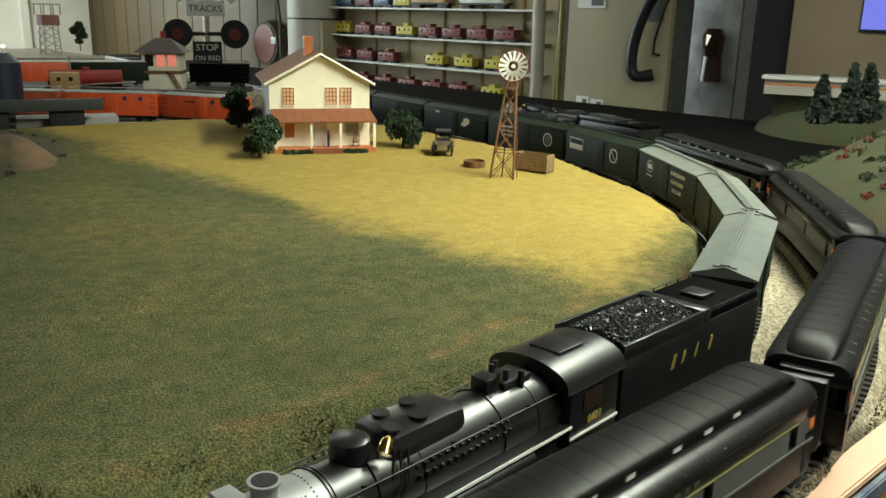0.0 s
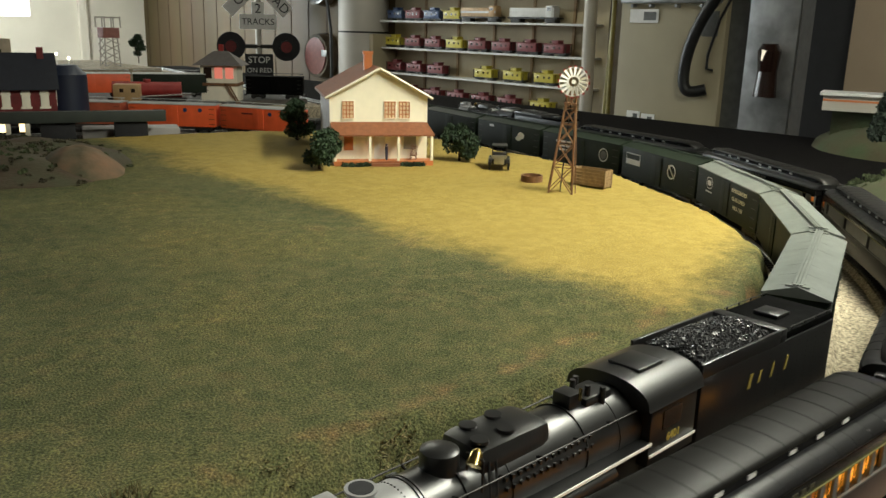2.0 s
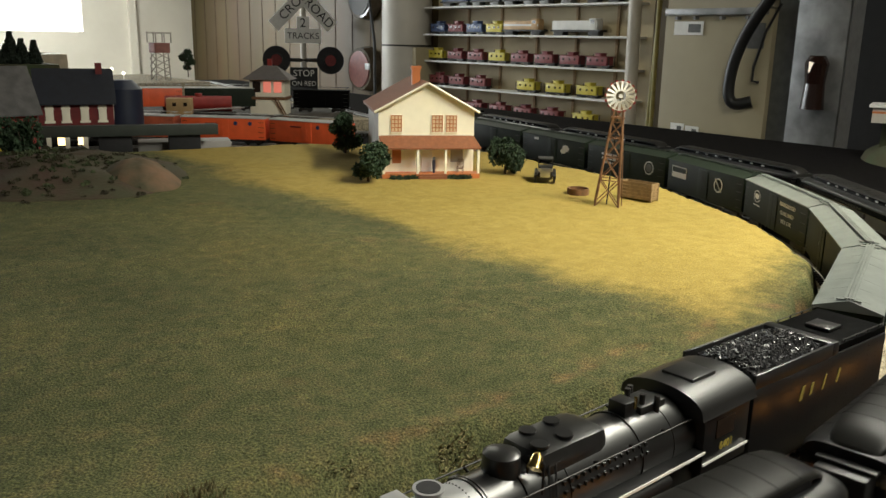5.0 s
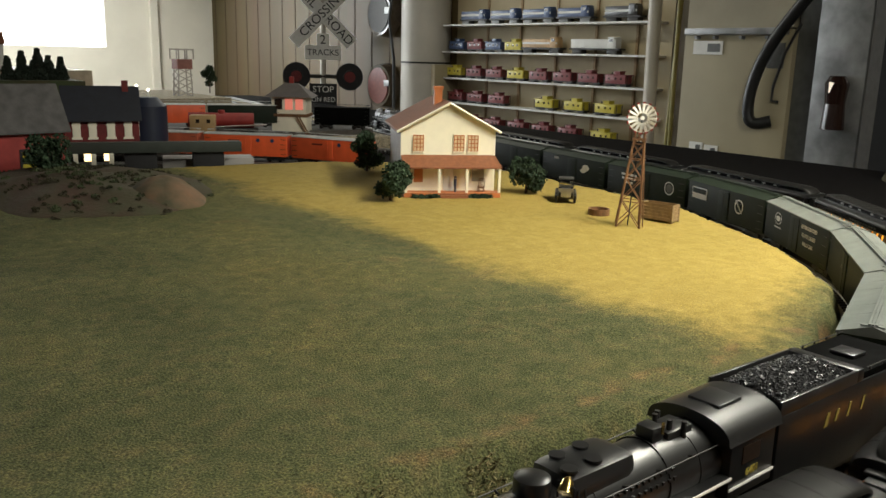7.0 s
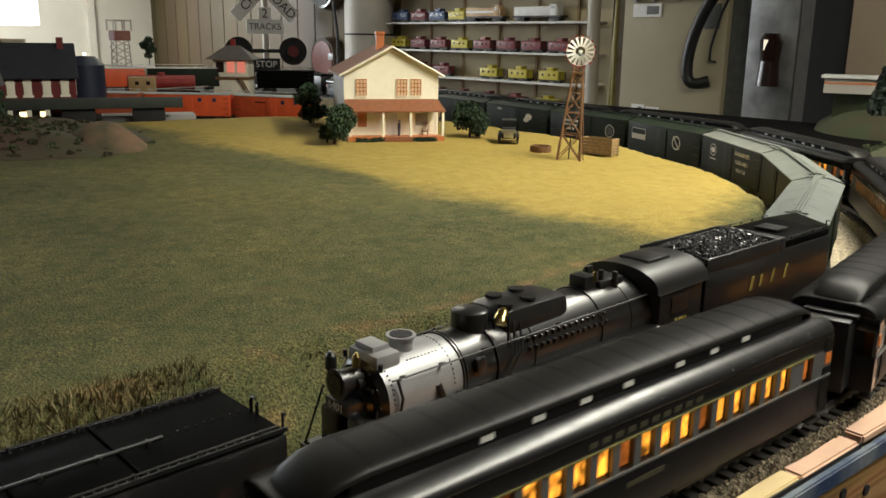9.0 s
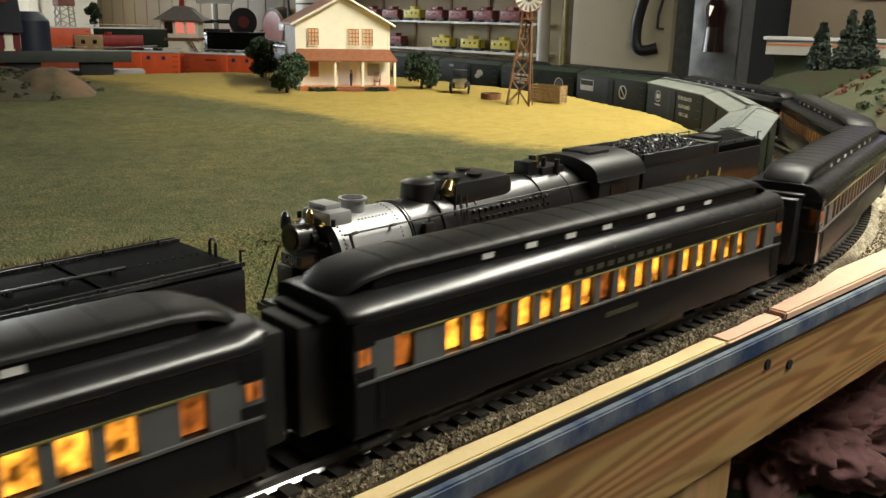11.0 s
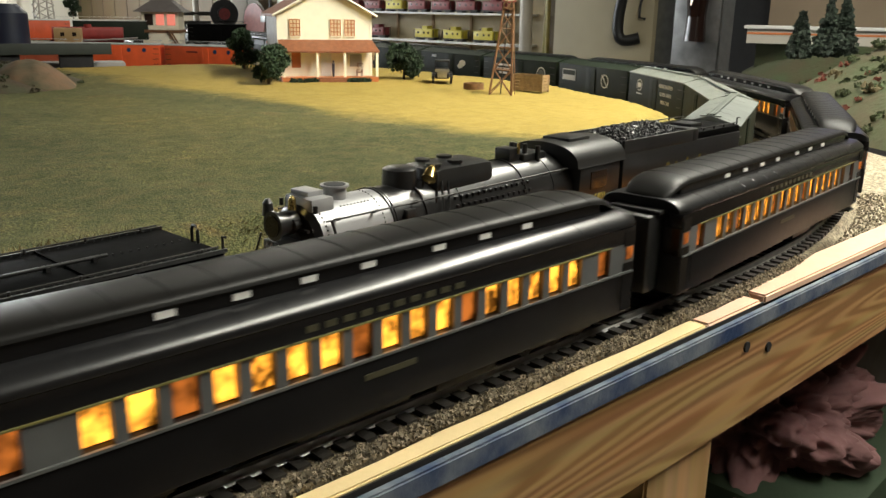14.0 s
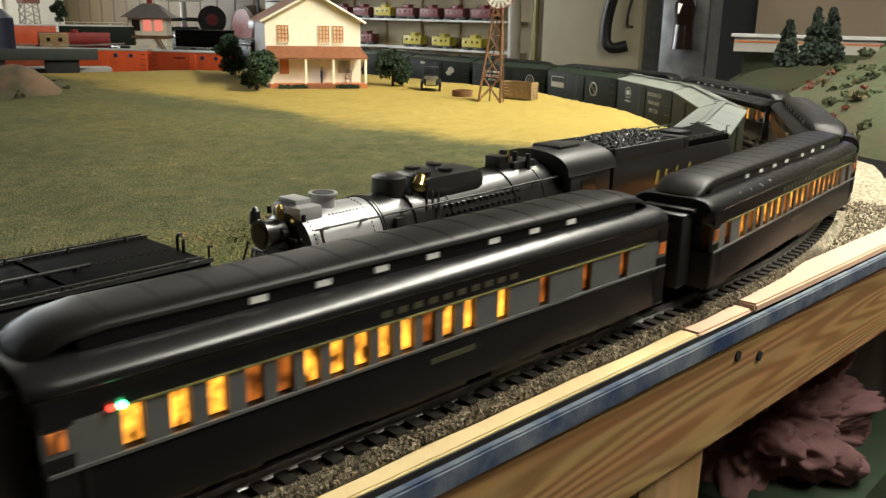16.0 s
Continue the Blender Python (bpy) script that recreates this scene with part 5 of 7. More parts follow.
SPECS = [(BOXROOF, "grey-green box car with pale grey roof behind the tender"), (BOXROOF, "dark green milk car with grey roof and red-white crest"),
         (BOXROOF, "dark green milk car lettered refrigerated glass lined"), (BOXGREEN, "dark green milk car with white panel and round emblem"),
         (BOXGREEN, "dark green milk car with white lettering and round emblem"), (BOXGREEN, "dark green milk car with cream script emblem"),
         (BOXGREEN, "dark green box car at the end of the string"), (BOXGREEN, "dark green box car at the end of the string")]
for k, (rm, lab) in enumerate(SPECS):
    car = freight_car("milk_car", lab, BOXGREEN, rm)
    car.matrix_world = on_track(0.735 + 0.1375 + 0.2855 * k, INNER, 0.095)
    if k == 1:
        disc(car, 0.01, 0.055, 0.010, m=WHITE), disc(car, 0.004, 0.055, 0.006, y=0.0315, m=RED)
    if k == 2:
        ring(car, 0.072, 0.062, 0.0155, 0.0135, squash=0.7), disc(car, 0.072, 0.062, 0.010, squash=0.5)
        bars(car, 0.072, 0.045, [0.03], 0.002)
        for line, z in (("REFRIGERATED", 0.069), ("GLASS LINED", 0.055), ("MILK CAR", 0.041)):
            text_part(line, 0.0092, WHITE, car, pose(-0.062, 0.0316, z, 90, 0, 180))
    if k == 3:
        bm = boxed(0.062, 0.118, 0.0305, 0.0310, 0.048, 0.072)
        part("white_panel", bm, WHITE, car, "white framed panel", smooth=0)
        part("panel_field", boxed(0.064, 0.116, 0.0306, 0.0313, 0.0595, 0.0700), BOXGREEN, car, "green field in the panel", smooth=0)
        ring(car, -0.055, 0.056, 0.0145, 0.0115)
        part("emblem_slash", rods([((-0.066, 0.0313, 0.044), (-0.044, 0.0313, 0.068))], 0.0012), WHITE, car)
    if k == 4:
        ring(car, -0.085, 0.054, 0.0150, 0.0128), disc(car, -0.085, 0.054, 0.010, m=GREYBAND)
        bars(car, 0.055, 0.064, [0.055, 0.05, 0.03], 0.005)
    if k == 5:
        disc(car, -0.06, 0.060, 0.014, m=CREAM, squash=0.6), disc(car, -0.05, 0.052, 0.012, m=CREAM, squash=0.5)
        bars(car, 0.07, 0.07, [0.02], 0.006)

# passenger train: cars from the tail forwards, then its engine
COACHES = []
lit_master = coach("black heavyweight passenger car with glowing amber windows")
dark_master = coach("black heavyweight baggage car with grey side panels", lit=False, plan="baggage")
tail_car = coach("black tail passenger car with marker lights and amber windows", plan="diner", tail=True)
for k in range(13):
    if k == 0:
        COACHES.append(tail_car)
    elif k == 1:
        COACHES.append(lit_master)
    elif k == 9:
        COACHES.append(dark_master)
    else:
        COACHES.append(copy_thing(lit_master if k < 9 else dark_master, Matrix.Identity(4)))
lead_tender = copy_thing(tend, Matrix.Identity(4))
lead_engine = copy_thing(loco, Matrix.Identity(4))
lead_engine["label"] = "black steam locomotive pulling the passenger train"
lead_tender["label"] = "black coal-laden tender of the passenger train"

# ---- farm ----


def farmhouse():
    h = base("farmhouse", pose(1.035, 1.397, FIELD, 0, 0, -29), "cream two-storey model farmhouse with brown roof and front porch", "house")
    w, d, ez, rz = 0.0985, 0.26, 0.1407, 0.1939
    bm = bmesh.new()
    pr = [(-w, 0.0), (w, 0.0), (w, ez), (0, rz - 0.004), (-w, ez)]
    fr = [bm.verts.new((x, 0, z)) for x, z in pr]
    bk = [bm.verts.new((x, 0.004, z)) for x, z in pr]
    bm.faces.new(fr), bm.faces.new(list(reversed(bk)))
    for i in range(5):
        bm.faces.new((fr[i], bk[i], bk[(i + 1) % 5], fr[(i + 1) % 5]))
    bmesh.ops.recalc_face_normals(bm, faces=bm.faces)
    part("front_wall", bm, CREAM, h, "cream front wall", smooth=0)
    # side and back walls get their shade from a greyer colour than the front
    part("side_wall", boxed(-w, -w + 0.004, 0.004, d, 0, ez), SHADEGREY, h, "side wall coloured grey for its shade", smooth=0)
    part("side_wall", boxed(w - 0.004, w, 0.004, d, 0, ez), SHADEGREY, h, "right side wall coloured grey for shade", smooth=0)
    part("back_wall", boxed(-w, w, d - 0.004, d, 0, ez), SHADEGREY, h, smooth=0)
    for s in (-1, 1):
        bm = bmesh.new()
        q = [(0, -0.010), (0, d + 0.008), (s * (w + 0.012), d + 0.008), (s * (w + 0.012), -0.010)]
        slope = (rz - ez) / w
        top = [bm.verts.new((x, y, rz + 0.003 - abs(x) * slope)) for x, y in q]
        low = [bm.verts.new((x, y, rz - 0.002 - abs(x) * slope)) for x, y in q]
        bm.faces.new(top), bm.faces.new(list(reversed(low)))
        for i in range(4):
            bm.faces.new((top[i], low[i], low[(i + 1) % 4], top[(i + 1) % 4]))
        bmesh.ops.recalc_face_normals(bm, faces=bm.faces)
        part("roof", bm, ROOFBROWN, h, "brown shingled roof slope", smooth=0)
        part("bargeboard", rods([((0, -0.011, rz), (s * (w + 0.012), -0.011, rz - (w + 0.012) * slope))], 0.0028, 4), CREAM, h, "cream gable trim")
        part("corner_trim", boxed(s * w - 0.0025, s * w + 0.0025, -0.001, 0.005, 0, ez), CREAM, h, smooth=0)
    part("chimney", box(boxed(-0.021, -0.004, 0.075, 0.092, 0.175, 0.222), -0.023, -0.002, 0.073, 0.094, 0.219, 0.2255), ORANGEPLASTIC, h, "orange brick chimney")

    def window(x, z, ww=0.0105, hh=0.0165):
        wd = part("window", boxed(x - ww, x + ww, -0.0012, 0.0, z - hh, z + hh), mat("warm_pane_backing", (0.86, 0.72, 0.48), 0.4), h, "pale amber window with glazing bars", smooth=0)
        bm = bmesh.new()
        for k in range(5):
            zz = z - hh + k * hh / 2
            box(bm, x - ww - 0.001, x + ww + 0.001, -0.0024, -0.0012, zz - 0.0008, zz + 0.0008)
        for k in range(4):
            xx = x - ww + k * 2 * ww / 3
            box(bm, xx - 0.0008, xx + 0.0008, -0.0026, -0.0012, z - hh, z + hh)
        part("glazing", bm, ORANGEPLASTIC, wd, smooth=0)
        part("frame", box(box(box(boxed(x - ww - 0.002, x + ww + 0.002, -0.002, 0, z + hh, z + hh + 0.002), x - ww - 0.002, x + ww + 0.002, -0.003, 0, z - hh - 0.002, z - hh), x - ww - 0.002, x - ww, -0.002, 0, z - hh, z + hh), x + ww, x + ww + 0.002, -0.002, 0, z - hh, z + hh), CREAM, wd, smooth=0)

    for x in (-0.0639, 0.0223, 0.0523):
        window(x, 0.1105)
    part("porch_shutter", boxed(-0.0725, -0.0535, -0.0016, 0, 0.028, 0.060), ORANGEPLASTIC, h, "orange slatted shutter", smooth=0)
    part("front_door", boxed(-0.010, 0.012, -0.0016, 0, 0.010, 0.058), WHITE, h, "white front door", smooth=0)
    part("porch_window", boxed(0.052, 0.078, -0.0016, 0, 0.030, 0.056), SHADEGREY, h, "grey porch window", smooth=0)
    # porch
    bm = bmesh.new()
    q = [(-w - 0.002, 0.0, 0.0860), (w + 0.002, 0.0, 0.0860), (w + 0.012, -0.036, 0.0640), (-w + 0.001, -0.036, 0.0640)]
    top = [bm.verts.new(p) for p in q]
    low = [bm.verts.new((x, y, z - 0.003)) for x, y, z in q]
    bm.faces.new(top), bm.faces.new(list(reversed(low)))
    for i in range(4):
        bm.faces.new((top[i], low[i], low[(i + 1) % 4], top[(i + 1) % 4]))
    bmesh.ops.recalc_face_normals(bm, faces=bm.faces)
    part("porch_roof", bm, ROOFBROWN, h, "brown porch roof", smooth=0)
    part("porch_floor", boxed(-w + 0.002, w + 0.010, -0.034, 0.0, 0.0, 0.010), ORANGEPLASTIC, h, "brown plank porch floor", smooth=0)
    part("porch_step", box(boxed(-0.021, 0.037, -0.048, -0.034, 0.0, 0.007), -0.021, 0.037, -0.042, -0.034, 0.007, 0.0095), ROOFBROWN, h, "porch steps", smooth=0)
    for x in (-0.0930, -0.0226, 0.0360, 0.1055):
        part("porch_post", boxed(x - 0.0025, x + 0.0025, -0.0335, -0.0290, 0.010, 0.063, 0.0004), CREAM, h, "cream porch post")
    return h


farmhouse()


def house_point(x, y, z):
    return pose(1.035, 1.397, FIELD, 0, 0, -29) @ Vector((x, y, z))


def rocking_chair():
    p = house_point(0.070, -0.016, 0.010)
    c = base("rocking_chair", pose(p.x, p.y, p.z, 0, 0, 40), "tiny dark wooden rocking chair on the porch", "chair")
    part("seat", boxed(-0.006, 0.006, -0.006, 0.006, 0.008, 0.0095), RUSTWOOD, c)
    part("backrest", rods([((0.006, y, 0.009), (0.009, y, 0.027)) for y in (-0.006, -0.003, 0, 0.003, 0.006)] + [((0.009, -0.006, 0.027), (0.009, 0.006, 0.027))], 0.0006), RUSTWOOD, c)
    for s in (-1, 1):
        part("rocker", polyline([(-0.010, s * 0.0055, 0.002), (-0.004, s * 0.0055, 0.0006), (0.004, s * 0.0055, 0.0006), (0.011, s * 0.0055, 0.0025)], 0.0006), RUSTWOOD, c)
        part("leg", rods([((-0.005, s * 0.0055, 0.001), (-0.005, s * 0.0055, 0.013)), ((0.005, s * 0.0055, 0.001), (0.006, s * 0.0055, 0.013)), ((-0.006, s * 0.0055, 0.013), (0.007, s * 0.0055, 0.013))], 0.0006), RUSTWOOD, c)


rocking_chair()


def figurine(x, y, rz, m, hgt=0.034):
    p = house_point(x, y, 0.0102)
    bm = bmesh.new()
    rod(bm, (0, 0, 0), (0, 0, hgt * 0.45), 0.0022, 0.0030, 10)
    rod(bm, (0, 0, hgt * 0.45), (0, 0, hgt * 0.82), 0.0032, 0.0030, 10)
    bmesh.ops.create_icosphere(bm, subdivisions=2, radius=0.0026, matrix=Matrix.Translation((0, 0, hgt * 0.92)))
    ob = tagged(part("figurine", bm, m), "tiny painted plastic figurine on the porch", "figurine")
    ob.matrix_world = pose(p.x, p.y, p.z, 0, 0, rz)


figurine(0.013, -0.020, 10, mat("figurine_blue", (0.03, 0.03, 0.06), 0.6))


def bush_tree(u, v, z, height, spread, seed, label, material=LEAF, trunk=0.2):
    rng = random.Random(seed)
    t = base("tree", pose(u, v, z), label, "tree", "model trees")
    bm = rod(bmesh.new(), (0, 0, 0), (0, 0, height * 0.5), 0.0032, 0.0016, 8)
    for _ in range(5):
        a = rng.random() * 6.28
        rod(bm, (0, 0, height * (0.2 + 0.2 * rng.random())), (math.cos(a) * spread * 0.5, math.sin(a) * spread * 0.5, height * (0.5 + 0.25 * rng.random())), 0.0013, 0.0006, 6)
    part("trunk", bm, BARK, t)
    bm = bmesh.new()
    for _ in range(12):
        a, r = rng.random() * 6.28, spread * 0.62 * math.sqrt(rng.random())
        zc = height * (trunk + 0.12 + (0.78 - trunk) * rng.random())
        clump(bm, (math.cos(a) * r, math.sin(a) * r, zc), spread * rng.uniform(0.32, 0.48), rng, 210, 0.0032, 0.85)
    part("crown", bm, material, t, "dense dark green foliage", smooth=0)
    return t


bush_tree(0.890, 1.400, FIELD, 0.070, 0.049, 1, "round dark green bush tree beside the farmhouse", trunk=0.05)
bush_tree(1.202, 1.330, FIELD, 0.074, 0.046, 2, "dark green lichen tree beside the porch", trunk=0.12)
bush_tree(1.085, 1.790, FIELD, 0.092, 0.046, 3, "dark green tree behind the farmhouse", trunk=0.1)
bush_tree(1.19, 1.46, FIELD, 0.06, 0.03, 4, "straw-brown shrub beside the farmhouse", CRATEWOOD, trunk=0.0)


def porch_shrubs():
    rng = random.Random(8)
    for x0, x1 in ((-0.085, -0.026), (0.041, 0.105)):
        bm = bmesh.new()
        for _ in range(14):
            p = house_point(rng.uniform(x0, x1), rng.uniform(-0.046, -0.038), 0.003)
            clump(bm, p, 0.005, rng, 60, 0.0022)
        tagged(part("shrub", bm, LEAF, smooth=0), "low green shrubs along the porch edge", "shrub", "porch shrubs")


porch_shrubs()


def windmill():
    w = base("windmill", pose(1.112, 0.969, FIELD, 0, 0, -49) @ pose(0, 0, 0, 0, 3.5, 0), "rusty brown lattice windmill with white wheel and red tips", "windmill")
    a, c, top = 0.0205, 0.0075, 0.172
    corners = [(-1, -1), (1, -1), (1, 1), (-1, 1)]
    P = lambda k, f: Vector((corners[k][0] * (a + (c - a) * f), corners[k][1] * (a + (c - a) * f), top * f))
    for k in range(4):
        part("leg", rods([(P(k, 0), P(k, 1))], 0.0019, 6), RUSTWOOD, w)
    lev = [0.0, 0.27, 0.50, 0.70, 0.86, 1.0]
    for k in range(4):
        n = (k + 1) % 4
        pairs = []
        for f, g in zip(lev[:-1], lev[1:]):
            pairs += [(P(k, f), P(n, g)), (P(n, f), P(k, g)), (P(k, g), P(n, g))]
        each("brace", pairs, 0.0010, RUSTWOOD, w, 5)
    part("platform", boxed(-0.012, 0.012, -0.012, 0.012, 0.155, 0.158), RUSTWOOD, w, "small timber platform")
    part("ladder", rods([((0.027, -0.003, 0), (0.0085, -0.003, top)), ((0.027, 0.003, 0), (0.0085, 0.003, top))], 0.0008), RUSTWOOD, w)
    part("mast", rods([((0, 0, 0), (0, 0, 0.190))], 0.0012), DARKMETAL, w)
    wheel = part("wheel", rod(bmesh.new(), (0, 0.003, 0), (0, -0.003, 0), 0.0036, seg=14), WHITE, w, "white bladed wheel")
    wheel.matrix_basis = pose(0, -0.012, 0.194, 0, 0, 8) @ Matrix.Scale(0.95, 4)
    for k in range(16):
        b = part("blade", boxed(-0.0024, 0.0024, -0.0004, 0.0004, 0.009, 0.0265), WHITE, wheel, "white blade", smooth=0)
        b.matrix_basis = pose(0, 0, 0, 0, k * 22.5, 0) @ pose(0, 0, 0, 0, 0, 28)
        tip = part("tip", boxed(-0.0026, 0.0026, -0.0006, 0.0006, 0.0265, 0.0292), RED, wheel, "red blade tip", smooth=0)
        tip.matrix_basis = pose(0, 0, 0, 0, k * 22.5, 0)
    for r in (0.0095, 0.0255):
        part("hoop", polyline([(r * math.cos(i * math.pi / 16), 0, r * math.sin(i * math.pi / 16)) for i in range(33)], 0.0006, 5), WHITE, wheel)
    return w


windmill()


def crate():
    c = base("slatted_crate", pose(1.208, 0.974, FIELD, 0, 0, -80), "open weathered wooden slatted crate on the field", "crate")
    L, W, H = 0.032, 0.013, 0.030
    for s in (-1, 1):
        for k in range(5):
            z = 0.003 + k * 0.0062
            part("slat", boxed(-L, L, s * W - 0.0008, s * W + 0.0008, z, z + 0.0052), CRATEWOOD, c, smooth=0)
            part("slat", boxed(s * L - 0.0008, s * L + 0.0008, -W, W, z, z + 0.0052), CRATEWOOD, c, smooth=0)
        for t in (-1, 1):
            part("post", boxed(s * L - 0.0016, s * L + 0.0016, t * W - 0.0016, t * W + 0.0016, 0, H + 0.002), CRATEWOOD, c, smooth=0)
    part("bottom", boxed(-L, L, -W, W, 0.002, 0.0035), CRATEWOOD, c, smooth=0)


crate()


def trough():
    bm = bmesh.new()
    n = 28
    for r, z in ((0.0205, 0.0), (0.0205, 0.013), (0.0185, 0.013), (0.0185, 0.004)):
        for k in range(n):
            bm.verts.new((r * math.cos(6.2832 * k / n), r * math.sin(6.2832 * k / n), z))
    bm.verts.ensure_lookup_table()
    for j in range(3):
        for k in range(n):
            bm.faces.new((bm.verts[j * n + k], bm.verts[j * n + (k + 1) % n], bm.verts[(j + 1) * n + (k + 1) % n], bm.verts[(j + 1) * n + k]))
    bm.faces.new([bm.verts[3 * n + k] for k in range(n)])
    bmesh.ops.recalc_face_normals(bm, faces=bm.faces)
    ob = tagged(part("round_trough", bm, RUSTWOOD), "low round brown stock trough on the field", "trough")
    ob.matrix_world = pose(1.146, 1.068, FIELD)


trough()


DARKCAR = mat("dull_black_enamel", (0.012, 0.012, 0.012), 0.5)


def antique_car():
    c = base("vintage_car", pose(1.212, 1.220, FIELD, 0, 0, -136), "small black vintage open touring car on the field", "car")
    part("body", box(boxed(-0.030, 0.026, -0.0125, 0.0125, 0.009, 0.018, 0.002), -0.022, 0.008, -0.0125, 0.0125, 0.017, 0.026, 0.002), DARKCAR, c, "black car body")
    part("bonnet", boxed(0.008, 0.030, -0.009, 0.009, 0.016, 0.0255, 0.003), DARKCAR, c)
    part("radiator", boxed(0.030, 0.0325, -0.0085, 0.0085, 0.011, 0.027, 0.001), STEEL, c, "dull nickel radiator")
    part("canopy", boxed(-0.024, 0.008, -0.013, 0.013, 0.039, 0.041, 0.0008), mat("canvas_top", (0.025, 0.025, 0.022), 0.9), c, "grey canvas top")
    each("canopy_post", [((x, s * 0.012, 0.024), (x, s * 0.012, 0.039)) for x in (-0.022, 0.006) for s in (-1, 1)], 0.0006, DARKCAR, c)
    for s in (-1, 1):
        part("fender", sweep(bmesh.new(), [(s * 0.0125, 0.017), (s * 0.0185, 0.017), (s * 0.0185, 0.0182), (s * 0.0125, 0.0182)], [(-0.03, 1, -0.002, 1), (0.02, 1, 0, 1), (0.034, 1, -0.004, 1)]), DARKCAR, c)
        part("headlight", rod(bmesh.new(), (0.030, s * 0.010, 0.024), (0.034, s * 0.010, 0.024), 0.003, seg=12), STEEL, c, "dull nickel headlight")
        for x in (-0.022, 0.022):
            part("wheel", rod(rod(bmesh.new(), (x, s * 0.014, 0.0095), (x, s * 0.0175, 0.0095), 0.0095, seg=20), (x, s * 0.0172, 0.0095), (x, s * 0.0185, 0.0095), 0.003, seg=10), RUBBER, c, "thin black wheel")
    for o in c.children:
        o.data.transform(Matrix.Diagonal((1.2, 1.2, 1.15, 1)))
    return c


antique_car()

# ---- left corner: mound, barns, yard ----


def heap(name, cu, cv, ru, rv, height, z0, material, label, category, seed, rough=0.3, power=1.0):
    bm = bmesh.new()
    rings, n = 22, 64
    verts = []
    for j in range(rings + 1):
        row = []
        f = j / rings
        for k in range(n):
            a = 6.2832 * k / n
            x, y = f * ru * math.cos(a), f * rv * math.sin(a)
            wob = 1 + rough * noise.noise((math.cos(a) * 1.3 + seed, math.sin(a) * 1.3, seed))
            x, y = x * wob, y * wob
            hh = height * (math.cos(f * math.pi / 2) ** power) * (1 + rough * noise.noise((x * 9, y * 9, seed))) + 0.006 * noise.noise((x * 40, y * 40, seed)) * (1 - f)
            row.append(bm.verts.new((x, y, hh if j < rings else -0.01)))
        verts.append(row)
    for j in range(rings):
        for k in range(n):
            if j == 0:
                bm.faces.new((verts[0][k], verts[1][k], verts[1][(k + 1) % n]))
            else:
                bm.faces.new((verts[j][k], verts[j + 1][k], verts[j + 1][(k + 1) % n], verts[j][(k + 1) % n]))
    bmesh.ops.recalc_face_normals(bm, faces=bm.faces)
    ob = structure(part(name, bm, material), label, category)
    ob.matrix_world = pose(cu, cv, z0)
    return ob


heap("rocky_mound", 0.40, 1.82, 0.25, 0.34, 0.045, FIELD - 0.004, mat("mound_scatter", (0.045, 0.046, 0.020), 0.95, 0, 0.6, 12, 0.8, 150, second=(0.055, 0.030, 0.018)), "low brown and green scenic mound at the field's end", "mound", 2.0)
heap("rock_ledge", 0.50, 1.62, 0.085, 0.10, 0.052, FIELD - 0.004, ROCKY, "reddish plaster rock ledge on the mound", "rock", 5.0)


def scatter(ob, n, seed, material, label, r0, r1, low=0.0):
    # tufts of ground foam strewn over a heap
    rng = random.Random(seed)
    vs = [ob.matrix_world @ v.co for v in ob.data.vertices if v.co.z > low]
    bm = bmesh.new()
    for _ in range(n):
        c = rng.choice(vs)
        if noise.noise((c.x * 9, c.y * 9, seed)) < -0.05:
            continue
        r = rng.uniform(r0, r1)
        clump(bm, (c.x + rng.gauss(0, 0.008), c.y + rng.gauss(0, 0.008), c.z + r * 0.2), r, rng, 26, r * 0.32, 0.55)
    tagged(part("ground_foam", bm, material, smooth=0), label, "scatter", kind="stuff")


FOAMGREEN = mat("dark_olive_foam", (0.075, 0.095, 0.04), 0.95, 0, 0.5, 60)
FOAMRUST = mat("rust_red_foam", (0.19, 0.055, 0.035), 0.95, 0, 0.4, 60)
FOAMTAN = mat("dry_tan_foam", (0.16, 0.13, 0.065), 0.95, 0, 0.4, 60)
scatter(bpy.data.objects["rocky_mound"], 500, 3, mat("mound_brown_foam", (0.055, 0.048, 0.024), 0.95, 0, 0.4, 60), "brown and olive ground foam tufts on the mound", 0.004, 0.008)
scatter(bpy.data.objects["rocky_mound"], 300, 6, FOAMGREEN, "olive ground foam tufts on the mound", 0.004, 0.009)
bush_tree(0.375, 1.93, FIELD + 0.02, 0.085, 0.055, 14, "dark green lichen tree on the mound", trunk=0.05)


